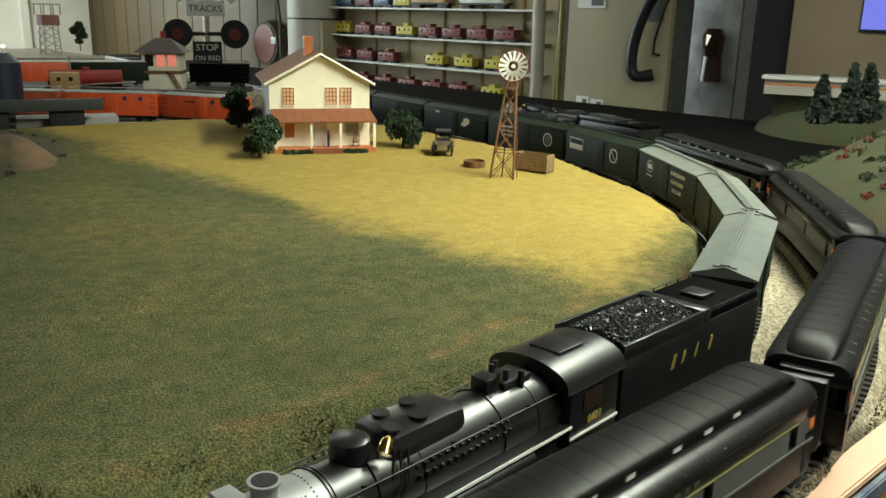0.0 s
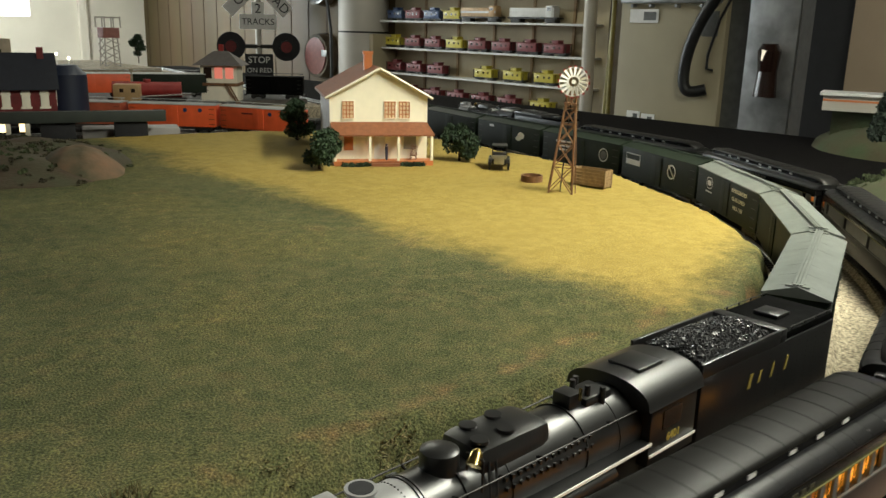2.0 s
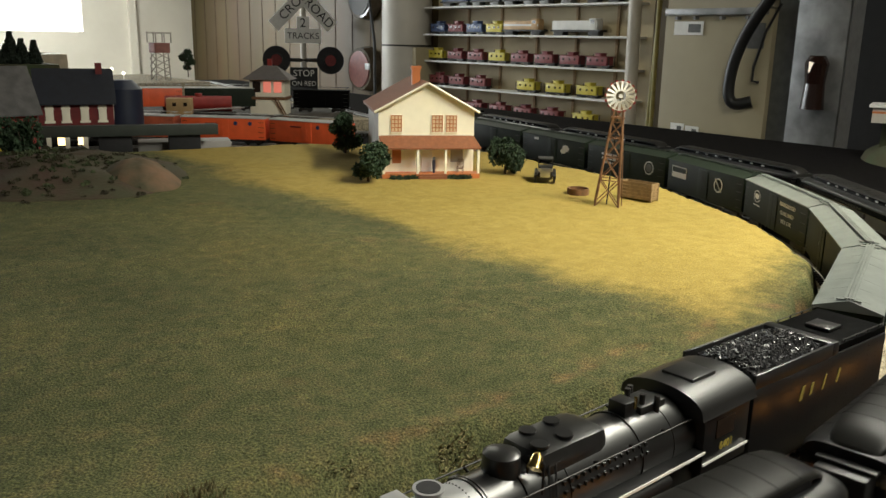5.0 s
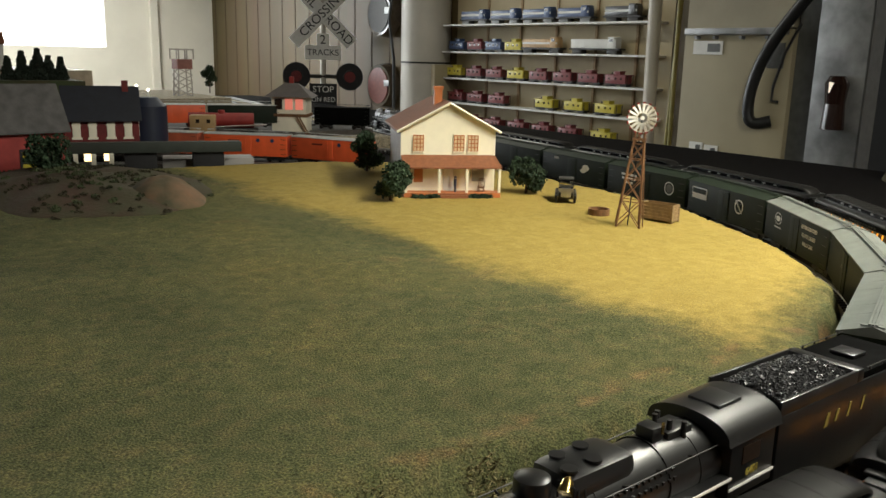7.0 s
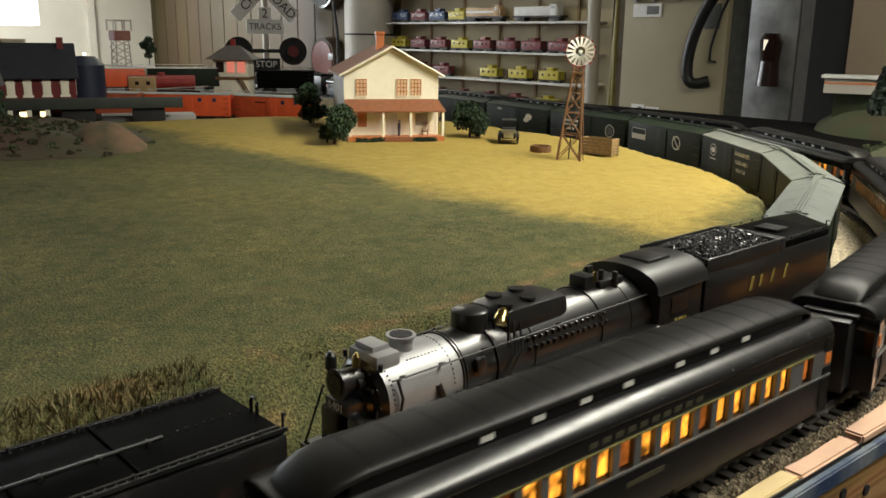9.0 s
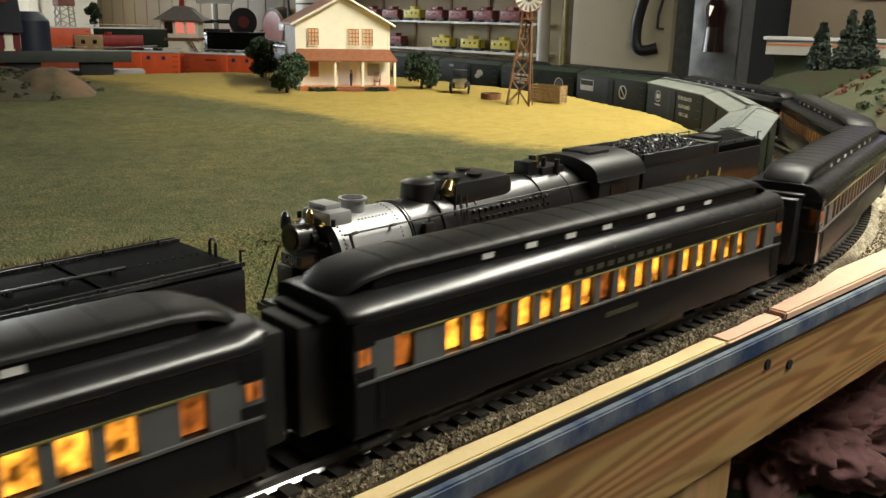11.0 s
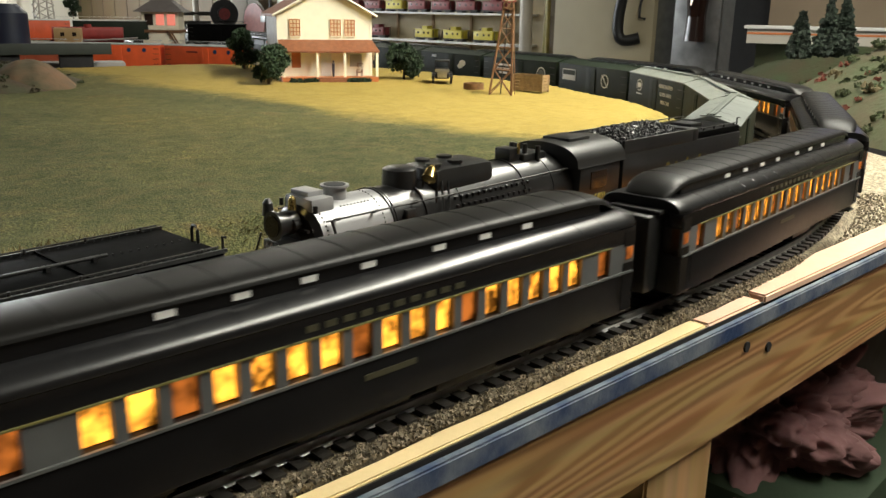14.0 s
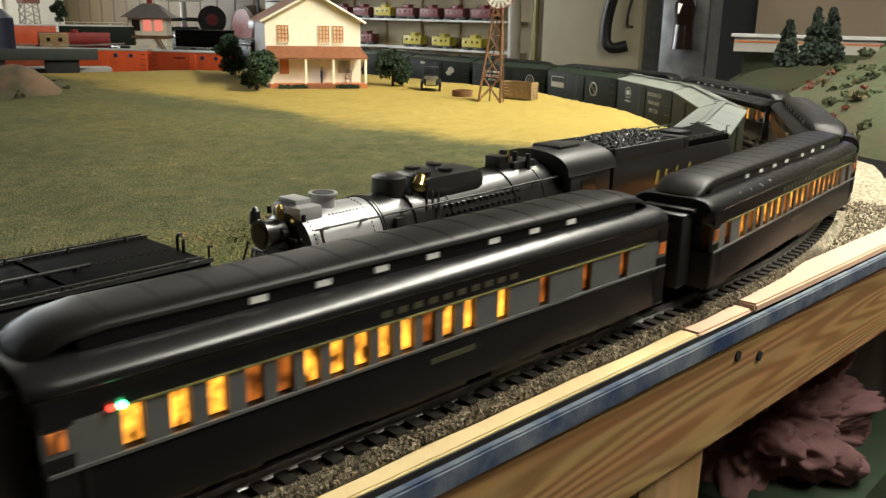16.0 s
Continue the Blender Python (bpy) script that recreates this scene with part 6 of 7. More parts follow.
def gable_shed(name, m, w, d, ez, rz, wall, roof, label, category):
    h = base(name, m, label, category)
    pr = [(-w, 0.0), (w, 0.0), (w, ez), (0, rz), (-w, ez)]
    bm = bmesh.new()
    a = [bm.verts.new((x, 0, z)) for x, z in pr]
    b = [bm.verts.new((x, d, z)) for x, z in pr]
    bm.faces.new(a), bm.faces.new(list(reversed(b)))
    for i in range(5):
        bm.faces.new((a[i], b[i], b[(i + 1) % 5], a[(i + 1) % 5]))
    bmesh.ops.recalc_face_normals(bm, faces=bm.faces)
    part("shell", bm, wall, h, smooth=0)
    slope = (rz - ez) / w
    for s in (-1, 1):
        bm = bmesh.new()
        q = [(0, -0.008), (0, d + 0.008), (s * (w + 0.014), d + 0.008), (s * (w + 0.014), -0.008)]
        t = [bm.verts.new((x, y, rz + 0.005 - abs(x) * slope)) for x, y in q]
        l = [bm.verts.new((x, y, rz + 0.001 - abs(x) * slope)) for x, y in q]
        bm.faces.new(t), bm.faces.new(list(reversed(l)))
        for i in range(4):
            bm.faces.new((t[i], l[i], l[(i + 1) % 4], t[(i + 1) % 4]))
        bmesh.ops.recalc_face_normals(bm, faces=bm.faces)
        part("roof", bm, roof, h, smooth=0)
    return h


ROOFNAVY = mat("dark_slate_roof", (0.012, 0.014, 0.024), 0.6, 0, 0.3, 60, 0.2, 300)
ROOFGREY = mat("weathered_grey_roof", (0.10, 0.095, 0.095), 0.7, 0, 0.4, 40, 0.2, 200)
mill_house = gable_shed("red_depot", pose(0.715, 2.40, 0.078, 0, 0, 76), 0.055, 0.185, 0.095, 0.165, BARNRED, ROOFNAVY, "dark red depot building with cream windows and slate roof", "building")
for y in (0.028, 0.072, 0.118, 0.158):
    part("window", box(box(boxed(-0.057, -0.0545, y - 0.010, y + 0.010, 0.035, 0.076, 0.002), -0.0575, -0.0545, y - 0.013, y + 0.013, 0.030, 0.036), -0.0575, -0.0545, y - 0.012, y + 0.012, 0.066, 0.070), CREAM, mill_house, "cream framed tall window")
for x in (-0.022, 0.022):
    part("window", boxed(x - 0.010, x + 0.010, -0.0025, 0.0, 0.035, 0.076, 0.001), CREAM, mill_house, "cream framed tall window")
part("attic_window", boxed(-0.011, 0.011, -0.0025, 0.0, 0.100, 0.130, 0.001), CREAM, mill_house, "cream attic window")
part("chimney", boxed(-0.012, 0.008, 0.02, 0.036, 0.155, 0.185), BARNRED, mill_house, "red brick chimney")
for k, y in enumerate((0.03, 0.075, 0.12, 0.165)):
    part("pier", boxed(-0.050, -0.035, y - 0.006, y + 0.006, -0.040, 0.0), CREAM, mill_house, "cream foundation pier", smooth=0)
for y in (0.085, 0.135):
    part("lit_window", boxed(-0.0475, -0.046, y - 0.009, y + 0.009, -0.030, -0.008), glow("warm_cellar_light", (1.0, 0.72, 0.35), 2.5), mill_house, "brightly lit basement window", smooth=0)
red_barn = gable_shed("red_barn", pose(0.445, 2.165, 0.055, 0, 0, 96), 0.06, 0.24, 0.120, 0.205, RED, ROOFGREY, "red barn with weathered grey roof beside the mound", "barn")
part("sign_board", boxed(-0.062, -0.0605, 0.055, 0.105, 0.012, 0.066), FLATBLACK, red_barn, "black sign board", smooth=0)
part("sign_bar", boxed(-0.0626, -0.0621, 0.06, 0.10, 0.044, 0.058), CABYELLOW, red_barn, "yellow lettering bar", smooth=0)
part("sign_bar", boxed(-0.0626, -0.0621, 0.06, 0.10, 0.024, 0.032), CABYELLOW, red_barn, "yellow lettering bar", smooth=0)

dome = bmesh.new()
rod(dome, (0, 0, 0), (0, 0, 0.11), 0.055, 0.055, 32)
rod(dome, (0, 0, 0.11), (0, 0, 0.135), 0.055, 0.03, 32)
ob = tagged(part("storage_tank", dome, mat("dark_blue_tank_paint", (0.016, 0.022, 0.045), 0.45, 0, 0.2, 30)), "dark blue round storage tank behind the depot", "tank")
ob.matrix_world = pose(0.79, 2.53, 0.075)

deck = base("plate_girder_bridge", pose(0.45, 2.285, 0.094, 0, 0, -18.4), "grey-green plate girder bridge on black piers", "bridge")
part("girder", box(boxed(0.0, 0.475, -0.03, 0.03, 0.0, 0.018, 0.001), 0.0, 0.475, -0.033, -0.030, -0.006, 0.022, 0.001), mat("grey_green_steel", (0.035, 0.043, 0.036), 0.6, 0, 0.2, 30), deck)
for x in (0.21, 0.38):
    part("pier", boxed(x - 0.03, x + 0.05, -0.022, 0.022, -0.094, 0.0, 0.002), FLATBLACK, deck, "black bridge pier")
slab = structure(part("platform_slab", boxed(0, 0.24, -0.045, 0.045, 0.0, 0.028, 0.003), mat("pale_concrete", (0.42, 0.40, 0.38), 0.8, 0, 0.15, 20)), "pale grey concrete platform slab beside the yard", "platform")
slab.matrix_world = pose(0.735, 2.27, 0.036, 0, 0, -20)


def yard_track(points, label):
    ob = base("yard_track", Matrix.Identity(4), label, "track", "yard tracks", "structure")
    for s in (-1, 1):
        pts = []
        for i, p in enumerate(points):
            a = Vector(points[max(0, i - 1)])
            b = Vector(points[min(len(points) - 1, i + 1)])
            d = (b - a).normalized()
            pts.append((p[0] - d.y * 0.0165 * s, p[1] + d.x * 0.0165 * s, 0.0165))
        part("rail", polyline(pts, 0.0016, 5), STEEL, ob)
    bm = bmesh.new()
    for a, b in zip(points[:-1], points[1:]):
        a, b = Vector(a), Vector(b)
        d = b - a
        for k in range(int(d.length / 0.014)):
            p = a + d * (k * 0.014 / d.length)
            m = pose(p.x, p.y, 0.008, 0, 0, math.degrees(math.atan2(d.y, d.x)))
            bmesh.ops.create_cube(bm, size=1.0, matrix=m @ Matrix.Diagonal((0.007, 0.07, 0.010, 1)))
    tagged(part("tie_row", bm, TIE, ob, "black ties", smooth=0), kind="stuff")


yard_track([(0.55, 2.86), (0.82, 2.72), (0.985, 2.555), (1.18, 2.365), (1.31, 2.11), (1.36, 1.86)], "yard track under the orange box cars")
yard_track([(0.5, 2.62), (0.80, 2.52), (1.05, 2.37), (1.30, 2.16)], "curved yard track in front of the box cars")
yard_track([(0.6, 3.20), (1.0, 3.00), (1.38, 2.78), (1.75, 2.40)], "yard track behind the box cars")


def place_between(car, a, b, z=0.0165):
    a, b = Vector(a), Vector(b)
    m, d = (a + b) / 2, b - a
    car.matrix_world = pose(m.x, m.y, z, 0, 0, math.degrees(math.atan2(d.y, d.x)))


ORANGE2 = mat("weathered_orange_paint", (0.50, 0.11, 0.05), 0.6, 0, 0.3, 25)
for k, (a, b, m) in enumerate((((0.975, 2.545), (1.170, 2.358), ORANGE), ((1.180, 2.345), (1.305, 2.105), ORANGE), ((0.77, 2.74), (0.963, 2.560), ORANGE2))):
    car = freight_car("orange_box_car", "orange box car with silver roof on the yard track", m, SILVERROOF, 0.262, group="orange box cars", flat_roof=True)
    place_between(car, a, b)
    for x in (0.04, 0.085):
        disc(car, x if k < 2 else -x, 0.066, 0.006, y=-0.0312, m=BLUEENG)
    bars(car, -0.03, 0.062, [0.05], 0.004, y=-0.0312, m=BARNRED)
for k, (a, b, m, rm) in enumerate((((0.90, 3.06), (1.15, 2.98), ORANGE, SHELFWHITE), ((1.16, 2.975), (1.40, 2.87), BOXGREEN, SHELFWHITE), ((0.64, 3.14), (0.89, 3.06), ORANGE2, SHELFWHITE))):
    car = freight_car("yard_box_car", "white-roofed box car standing in the yard", m, rm, 0.262, group="yard cars", flat_roof=True)
    place_between(car, a, b, 0.075)
for a, b in (((1.555, 2.905), (1.735, 2.765)),):
    dark = freight_car("black_yard_car", "dull black box car standing in the upper yard", DECK_BLACK, DECK_BLACK, 0.21, group="yard cars", flat_roof=True)
    place_between(dark, a, b, 0.0625)
shelf_deck = structure(part("yard_riser", boxed(0.2, 1.75, 2.78, 3.35, 0.0, 0.062), mat("riser_grit", (0.10, 0.09, 0.08), 0.95, 0, 0.4, 120, 0.5, 250), smooth=0), "raised dark deck under the upper yard", "platform")
tank = base("tank_car", Matrix.Identity(4), "red tank car in the yard", "train car", "yard cars")
part("tank", rod(bmesh.new(), (-0.11, 0, 0.05), (0.11, 0, 0.05), 0.026, seg=24), RED, tank, "red cylindrical tank")
part("dome", rod(bmesh.new(), (0, 0, 0.07), (0, 0, 0.085), 0.012, seg=16), RED, tank)
part("frame", boxed(-0.125, 0.125, -0.024, 0.024, 0.014, 0.024), DARKMETAL, tank)
truck(tank, -0.085), truck(tank, 0.085)
place_between(tank, (1.04, 2.86), (1.24, 2.76), 0.062)
cr = base("crane_car", Matrix.Identity(4), "tan wrecking crane car with black boom in the yard", "train car", "yard cars")
part("cabin", boxed(-0.05, 0.03, -0.028, 0.028, 0.022, 0.075, 0.002), mat("tan_plastic", (0.5, 0.34, 0.16), 0.5), cr, "tan cabin")
part("frame", boxed(-0.07, 0.08, -0.026, 0.026, 0.014, 0.022), DARKMETAL, cr)
part("boom", rods([((0.03, s * 0.012, 0.035), (0.20, s * 0.005, 0.045)) for s in (-1, 1)], 0.002), STEEL, cr, "pale lattice boom")
for s in (-1, 1):
    part("cab_window", boxed(-0.03 if s < 0 else 0.005, -0.018 if s < 0 else 0.017, -0.0285, -0.0278, 0.05, 0.062), DIMWIN, cr, smooth=0)
truck(cr, -0.045), truck(cr, 0.055)
place_between(cr, (0.985, 2.78), (1.125, 2.70), 0.062)


def signal_tower():
    t = base("signal_tower", pose(1.44, 2.86, 0.045, 0, 0, -40) @ Matrix.Scale(1.28, 4), "cream model signal tower with dark hip roof and pink-lit windows", "signal tower")
    part("base_wall", boxed(-0.05, 0.05, -0.04, 0.04, 0.0, 0.058, 0.001), CREAM, t, "cream lower walls")
    part("band", boxed(-0.053, 0.053, -0.043, 0.043, 0.056, 0.064), RUSTWOOD, t, "brown belt course")
    part("upper_wall", boxed(-0.05, 0.05, -0.04, 0.04, 0.064, 0.112), CREAM, t, "cream upper storey")
    pink = glow("pink_tower_light", (1.0, 0.28, 0.2), 0.5)
    for x in (-0.030, 0.0, 0.030):
        part("window", boxed(x - 0.011, x + 0.011, -0.0412, -0.040, 0.076, 0.106), pink if x > -0.02 else DIMWIN, t, "lit tower window", smooth=0)
    for y in (-0.02, 0.012):
        part("window", boxed(-0.0512, -0.050, y - 0.010, y + 0.010, 0.076, 0.106), DIMWIN, t, smooth=0)
    bm = bmesh.new()
    lo = [bm.verts.new(p) for p in ((-0.068, -0.058, 0.112), (0.068, -0.058, 0.112), (0.068, 0.058, 0.112), (-0.068, 0.058, 0.112))]
    hi = [bm.verts.new((-0.02, 0, 0.150)), bm.verts.new((0.02, 0, 0.150))]
    bm.faces.new(list(reversed(lo)))
    bm.faces.new((lo[0], lo[1], hi[1], hi[0])), bm.faces.new((lo[2], lo[3], hi[0], hi[1]))
    bm.faces.new((lo[1], lo[2], hi[1])), bm.faces.new((lo[3], lo[0], hi[0]))
    part("roof", bm, mat("tower_roof", (0.10, 0.085, 0.08), 0.6, 0, 0.2, 60), t, "dark hip roof", smooth=0)
    part("chimney", boxed(-0.006, 0.006, 0.0, 0.012, 0.14, 0.168), RED, t)
    part("stair", rods([((0.055, -0.045, 0.0), (0.02, -0.048, 0.064)), ((0.062, -0.045, 0.0), (0.027, -0.048, 0.064))], 0.002), RUSTWOOD, t, "brown outside stair")


signal_tower()
structure(part("back_deck", boxed(1.3, 1.75, 2.66, 3.35, 0.0, 0.044), BALLAST, smooth=0), "raised scenic deck under the signal tower", "platform")


def street_lamps():
    for u, v, hgt in ((0.94, 3.15, 0.20), (0.958, 3.13, 0.215), (0.995, 3.12, 0.20)):
        s = base("street_lamp", pose(u, v, 0.062), "tiny model street lamp with glowing globe", "street lamp", "yard lamps")
        part("pole", rods([((0, 0, 0), (0, 0, hgt - 0.062))], 0.0015), WHITE, s)
        bm = bmesh.new()
        bmesh.ops.create_icosphere(bm, subdivisions=2, radius=0.005, matrix=Matrix.Translation((0, 0, hgt - 0.06)))
        part("globe", bm, glow("lamp_globe", (1, 0.85, 0.6), 8), s, "glowing globe")


street_lamps()


def coaling_tower():
    t = base("lattice_tower", pose(1.80, 4.88, 0.0), "pink and grey lattice water tower behind the yard", "tower")
    for a in (-1, 1):
        for b in (-1, 1):
            part("leg", rods([((a * 0.045, b * 0.045, 0.0), (a * 0.035, b * 0.035, 0.24))], 0.004), PIPEGREY, t)
    for k in range(6):
        z0, z1 = 0.04 * k, 0.04 * (k + 1)
        part("bracing", rods([((-0.042, -0.042, z0), (0.042, -0.042, z1)), ((0.042, -0.042, z0), (-0.042, -0.042, z1)), ((-0.042, -0.042, z0), (-0.042, 0.042, z1)), ((-0.042, 0.042, z0), (-0.042, -0.042, z1))], 0.0028), PIPEGREY, t)
    part("cabin", boxed(-0.045, 0.045, -0.045, 0.045, 0.235, 0.29, 0.002), mat("faded_red", (0.35, 0.15, 0.13), 0.7), t, "faded red cabin")
    each("railing_post", [((a * 0.05, b * 0.05, 0.29), (a * 0.05, b * 0.05, 0.35)) for a in (-1, 0, 1) for b in (-1, 1)], 0.004, PIPEGREY, t, 6)
    each("railing", [((-0.05, b * 0.05, 0.345), (0.05, b * 0.05, 0.345)) for b in (-1, 1)], 0.004, PIPEGREY, t, 6)


coaling_tower()
bush_tree(1.93, 4.80, 0.10, 0.16, 0.05, 21, "round pale green tree behind the yard")
structure(part("rear_benchwork", boxed(0.2, 1.98, 4.61, 5.6, 0.0005, 0.08), BALLAST, smooth=0), "raised rear benchwork of the layout", "table")


def conifer(u, v, z, hgt, seed, group):
    rng = random.Random(seed)
    t = base("conifer_tree", pose(u, v, z), "dark green model conifer on the layout", "tree", group)
    part("trunk", rod(bmesh.new(), (0, 0, 0), (0, 0, hgt * 0.95), 0.004, 0.001, 8), BARK, t)
    bm = bmesh.new()
    n = 11
    for k in range(n):
        f = k / (n - 1)
        r = hgt * 0.24 * (1 - f) + 0.004
        for _ in range(int(5 + 7 * (1 - f))):
            a = rng.random() * 6.28
            clump(bm, (math.cos(a) * r * 0.6, math.sin(a) * r * 0.6, hgt * (0.12 + 0.86 * f)), r * 0.42 + 0.003, rng, 26, 0.005, 0.6)
    part("crown", bm, LEAF2, t, "ragged dark conifer foliage", smooth=0)


for k, (u, v, z, hh) in enumerate(((0.618, 3.54, 0.22, 0.085), (0.665, 3.53, 0.22, 0.105), (0.703, 3.52, 0.22, 0.07), (0.72, 3.52, 0.22, 0.115), (0.755, 3.51, 0.22, 0.09), (0.795, 3.5, 0.22, 0.085))):
    conifer(u, v, z, hh, 30 + k, "conifers on the back shelf")
structure(part("upper_shelf", boxed(-0.4, 0.86, 3.42, 3.9, 0.17, 0.222), HILLGREEN, smooth=0), "raised scenic shelf with conifers", "shelf")
structure(part("pale_counter", boxed(-0.6, 1.05, 4.0, 4.6, 0.10, 0.245), mat("pale_tan_board", (0.6, 0.5, 0.36), 0.6), smooth=0), "pale tan board behind the conifers", "board")
hb = gable_shed("white_model_house", pose(0.70, 4.05, 0.247, 0, 0, 85), 0.07, 0.24, 0.11, 0.15, WHITE, ROOFBROWN, "white model house with brown roof by the window", "house")

# hill and trees at the far bend
heap("hillside", 2.02, 0.20, 0.62, 0.60, 0.21, 0.0, HILLGREEN, "green and rust-red scenic hillside beyond the bend", "hill", 9.0, 0.25, 0.8)
for k, (u, v, z, hh) in enumerate(((2.045, 0.73, 0.115, 0.135), (2.03, 0.79, 0.11, 0.11), (2.06, 0.70, 0.12, 0.13))):
    conifer(u, v, z, hh, 50 + k, "conifers on the hillside")
HILL = bpy.data.objects["hillside"]
scatter(HILL, 1800, 11, FOAMGREEN, "olive green ground foam tufts over the hillside", 0.006, 0.015)
scatter(HILL, 420, 12, FOAMRUST, "rust-red ground foam tufts over the hillside", 0.005, 0.014)
scatter(HILL, 160, 13, FOAMTAN, "dry tan ground foam tufts over the hillside", 0.008, 0.020)
lowb = base("low_pale_building", pose(2.70, 0.96, 0.125, 0, 0, -70), "long low pale model building behind the hill", "building")
part("shell", boxed(-0.25, 0.25, -0.05, 0.05, 0.0, 0.045), PIPEGREY, lowb, smooth=0)
part("roof", boxed(-0.26, 0.26, -0.06, 0.06, 0.045, 0.055, 0.002), SHELFWHITE, lowb, "pale flat roof", smooth=0)
part("stripe", boxed(-0.25, 0.25, -0.0515, -0.05, 0.028, 0.034), ORANGEPLASTIC, lowb, smooth=0)
heap("scenic_rise", 2.72, 0.90, 0.22, 0.36, 0.112, 0.0, HILLGREEN, "low green scenic rise under the pale building", "hill", 4.0, 0.15, 0.6)
structure(part("building_stand", boxed(2.65, 2.77, 0.74, 1.18, 0.0, 0.124), HILLGREEN, smooth=0), "scenic block under the low building", "platform")

# ---- room ----
structure(part("floor", boxed(-5.2, 4.3, -3.5, 9.7, -1.05, -1.0), CONCRETE, smooth=0), "grey concrete basement floor", "floor")
structure(part("ceiling", boxed(-5.2, 4.3, -3.5, 9.7, 1.6, 1.65), CEIL, smooth=0), "dim board ceiling", "ceiling")
wall_a = structure(part("wall_east", boxed(3.95, 4.1, 2.85, 9.65, -1.0, 1.6), PANEL, smooth=0), "tan vertical panelled basement wall", "wall")
for k in range(24):
    v = 3.2 + 0.27 * k
    part("panel_groove", boxed(3.9465, 3.951, v - 0.006, v + 0.006, -1.0, 1.6), BARK, wall_a, "dark panel groove", smooth=0)
wb = structure(part("wall_north", boxed(2.75, 3.948, 9.5, 9.65, -1.0, 1.6), PLASTER, smooth=0), "white plaster wall with a window", "wall")
structure(part("wall_north_low", boxed(-5.2, 2.75, 9.5, 9.65, -1.0, 0.34), PLASTER, smooth=0), "white plaster wall below the window", "wall")
structure(part("wall_north_high", boxed(-5.2, 2.75, 9.5, 9.65, 1.35, 1.6), PLASTER, smooth=0), "white plaster wall above the window", "wall")
structure(part("wall_pier", boxed(3.22, 3.30, 9.44, 9.499, -1.0, 1.6), PLASTER, smooth=0), "shallow white wall pier", "wall")
structure(part("backdrop", boxed(-5.2, 4.0, 9.9, 9.95, -0.2, 1.8), SUNNY, smooth=0), "bright daylight outside the window", "backdrop")
structure(part("wall_west", boxed(-5.35, -5.2, -3.5, 9.65, -1.0, 1.6), PLASTER, smooth=0), "plain basement wall", "wall")
structure(part("wall_south", boxed(-5.2, 4.3, -3.65, -3.5, -1.0, 1.6), BROWNWALL, smooth=0), "plain brown basement wall", "wall")
structure(part("wall_right", boxed(3.30, 3.45, -3.5, 1.435, -1.0, 1.6), BROWNWALL, smooth=0), "brown basement wall beside the dark doorway", "wall")
# black block closes the doorway, its colour replaces the shade inside
structure(part("dark_doorway", boxed(3.40, 3.46, 1.436, 1.632, -1.0, 1.6), FLATBLACK, smooth=0), "black sheet standing in for the shaded doorway recess", "doorway")
tv = base("wall_screen", Matrix.Identity(4), "blue-violet glowing screen on the brown wall", "screen")
part("bezel", boxed(3.285, 3.2995, 0.78, 1.182, 0.312, 0.545, 0.002), DARKMETAL, tv, "dark bezel")
part("panel", boxed(3.2815, 3.2845, 0.79, 1.174, 0.322, 0.535), glow("violet_screen", (0.20, 0.20, 0.80), 0.75), tv, "glowing violet picture area", smooth=0)
# grey furnace casing, metal door plate and lamp
furn = base("furnace_casing", Matrix.Identity(4), "large grey sheet-metal furnace casing with black hose", "furnace")
part("casing", boxed(3.43, 4.2, 2.035, 2.60, -1.0, 0.50, 0.004), GREYSHEET, furn, "grey sheet metal front")
part("side_recess", boxed(3.46, 4.2, 1.852, 2.034, -1.0, 1.6), mat("dark_grey_recess", (0.10, 0.10, 0.09), 0.7), furn, "dark grey recess", smooth=0)
part("top_flange", boxed(3.405, 3.43, 2.06, 2.59, 0.475, 0.505, 0.003), PLATE, furn, "shiny folded flange")
part("hood", boxed(3.44, 4.2, 2.05, 2.60, 0.506, 1.5), mat("grey_hood", (0.36, 0.315, 0.22), 0.6, 0, 0.2, 4), furn, "grey hood above", smooth=0)
part("hose", polyline(rounded([(3.40, 1.95, 0.66), (3.395, 2.03, 0.56), (3.39, 2.10, 0.46), (3.385, 2.154, 0.356), (3.385, 2.19, 0.24), (3.385, 2.197, 0.13), (3.39, 2.18, 0.09), (3.40, 2.149, 0.083), (3.425, 2.10, 0.10)]), 0.026, 12), RUBBER, furn, "thick black rubber hose")
part("cable", polyline([(3.415, 2.00, 0.52), (3.415, 2.06, 0.40), (3.415, 2.10, 0.25), (3.415, 2.10, 0.19), (3.415, 2.07, 0.185)], 0.006, 8), RUBBER, furn)
bm = bmesh.new()
for v in (2.15, 2.28, 2.42, 2.52):
    rod(bm, (3.40, v, 0.462), (3.43, v, 0.462), 0.008, seg=8)
part("hook", bm, PLATE, furn, "row of small hooks")
for v0, v1, z0, z1, m in ((2.385, 2.545, 0.385, 0.447, WHITE), (2.07, 2.15, 0.33, 0.44, GREYBAND), (2.445, 2.52, -0.115, -0.03, WHITE), (2.36, 2.435, -0.115, -0.038, WHITE)):
    sh = tagged(part("paper_sheet", boxed(3.425, 3.4285, v0, v1, z0, z1), m, smooth=0), "small printed paper sheet on the grey casing", "paper", "paper sheets")
    part("print_block", boxed(3.4235, 3.4249, v0 + 0.012, (v0 + v1) / 2, z0 + 0.012, z1 - 0.012), GREYBAND, sh, "grey printed block", smooth=0)
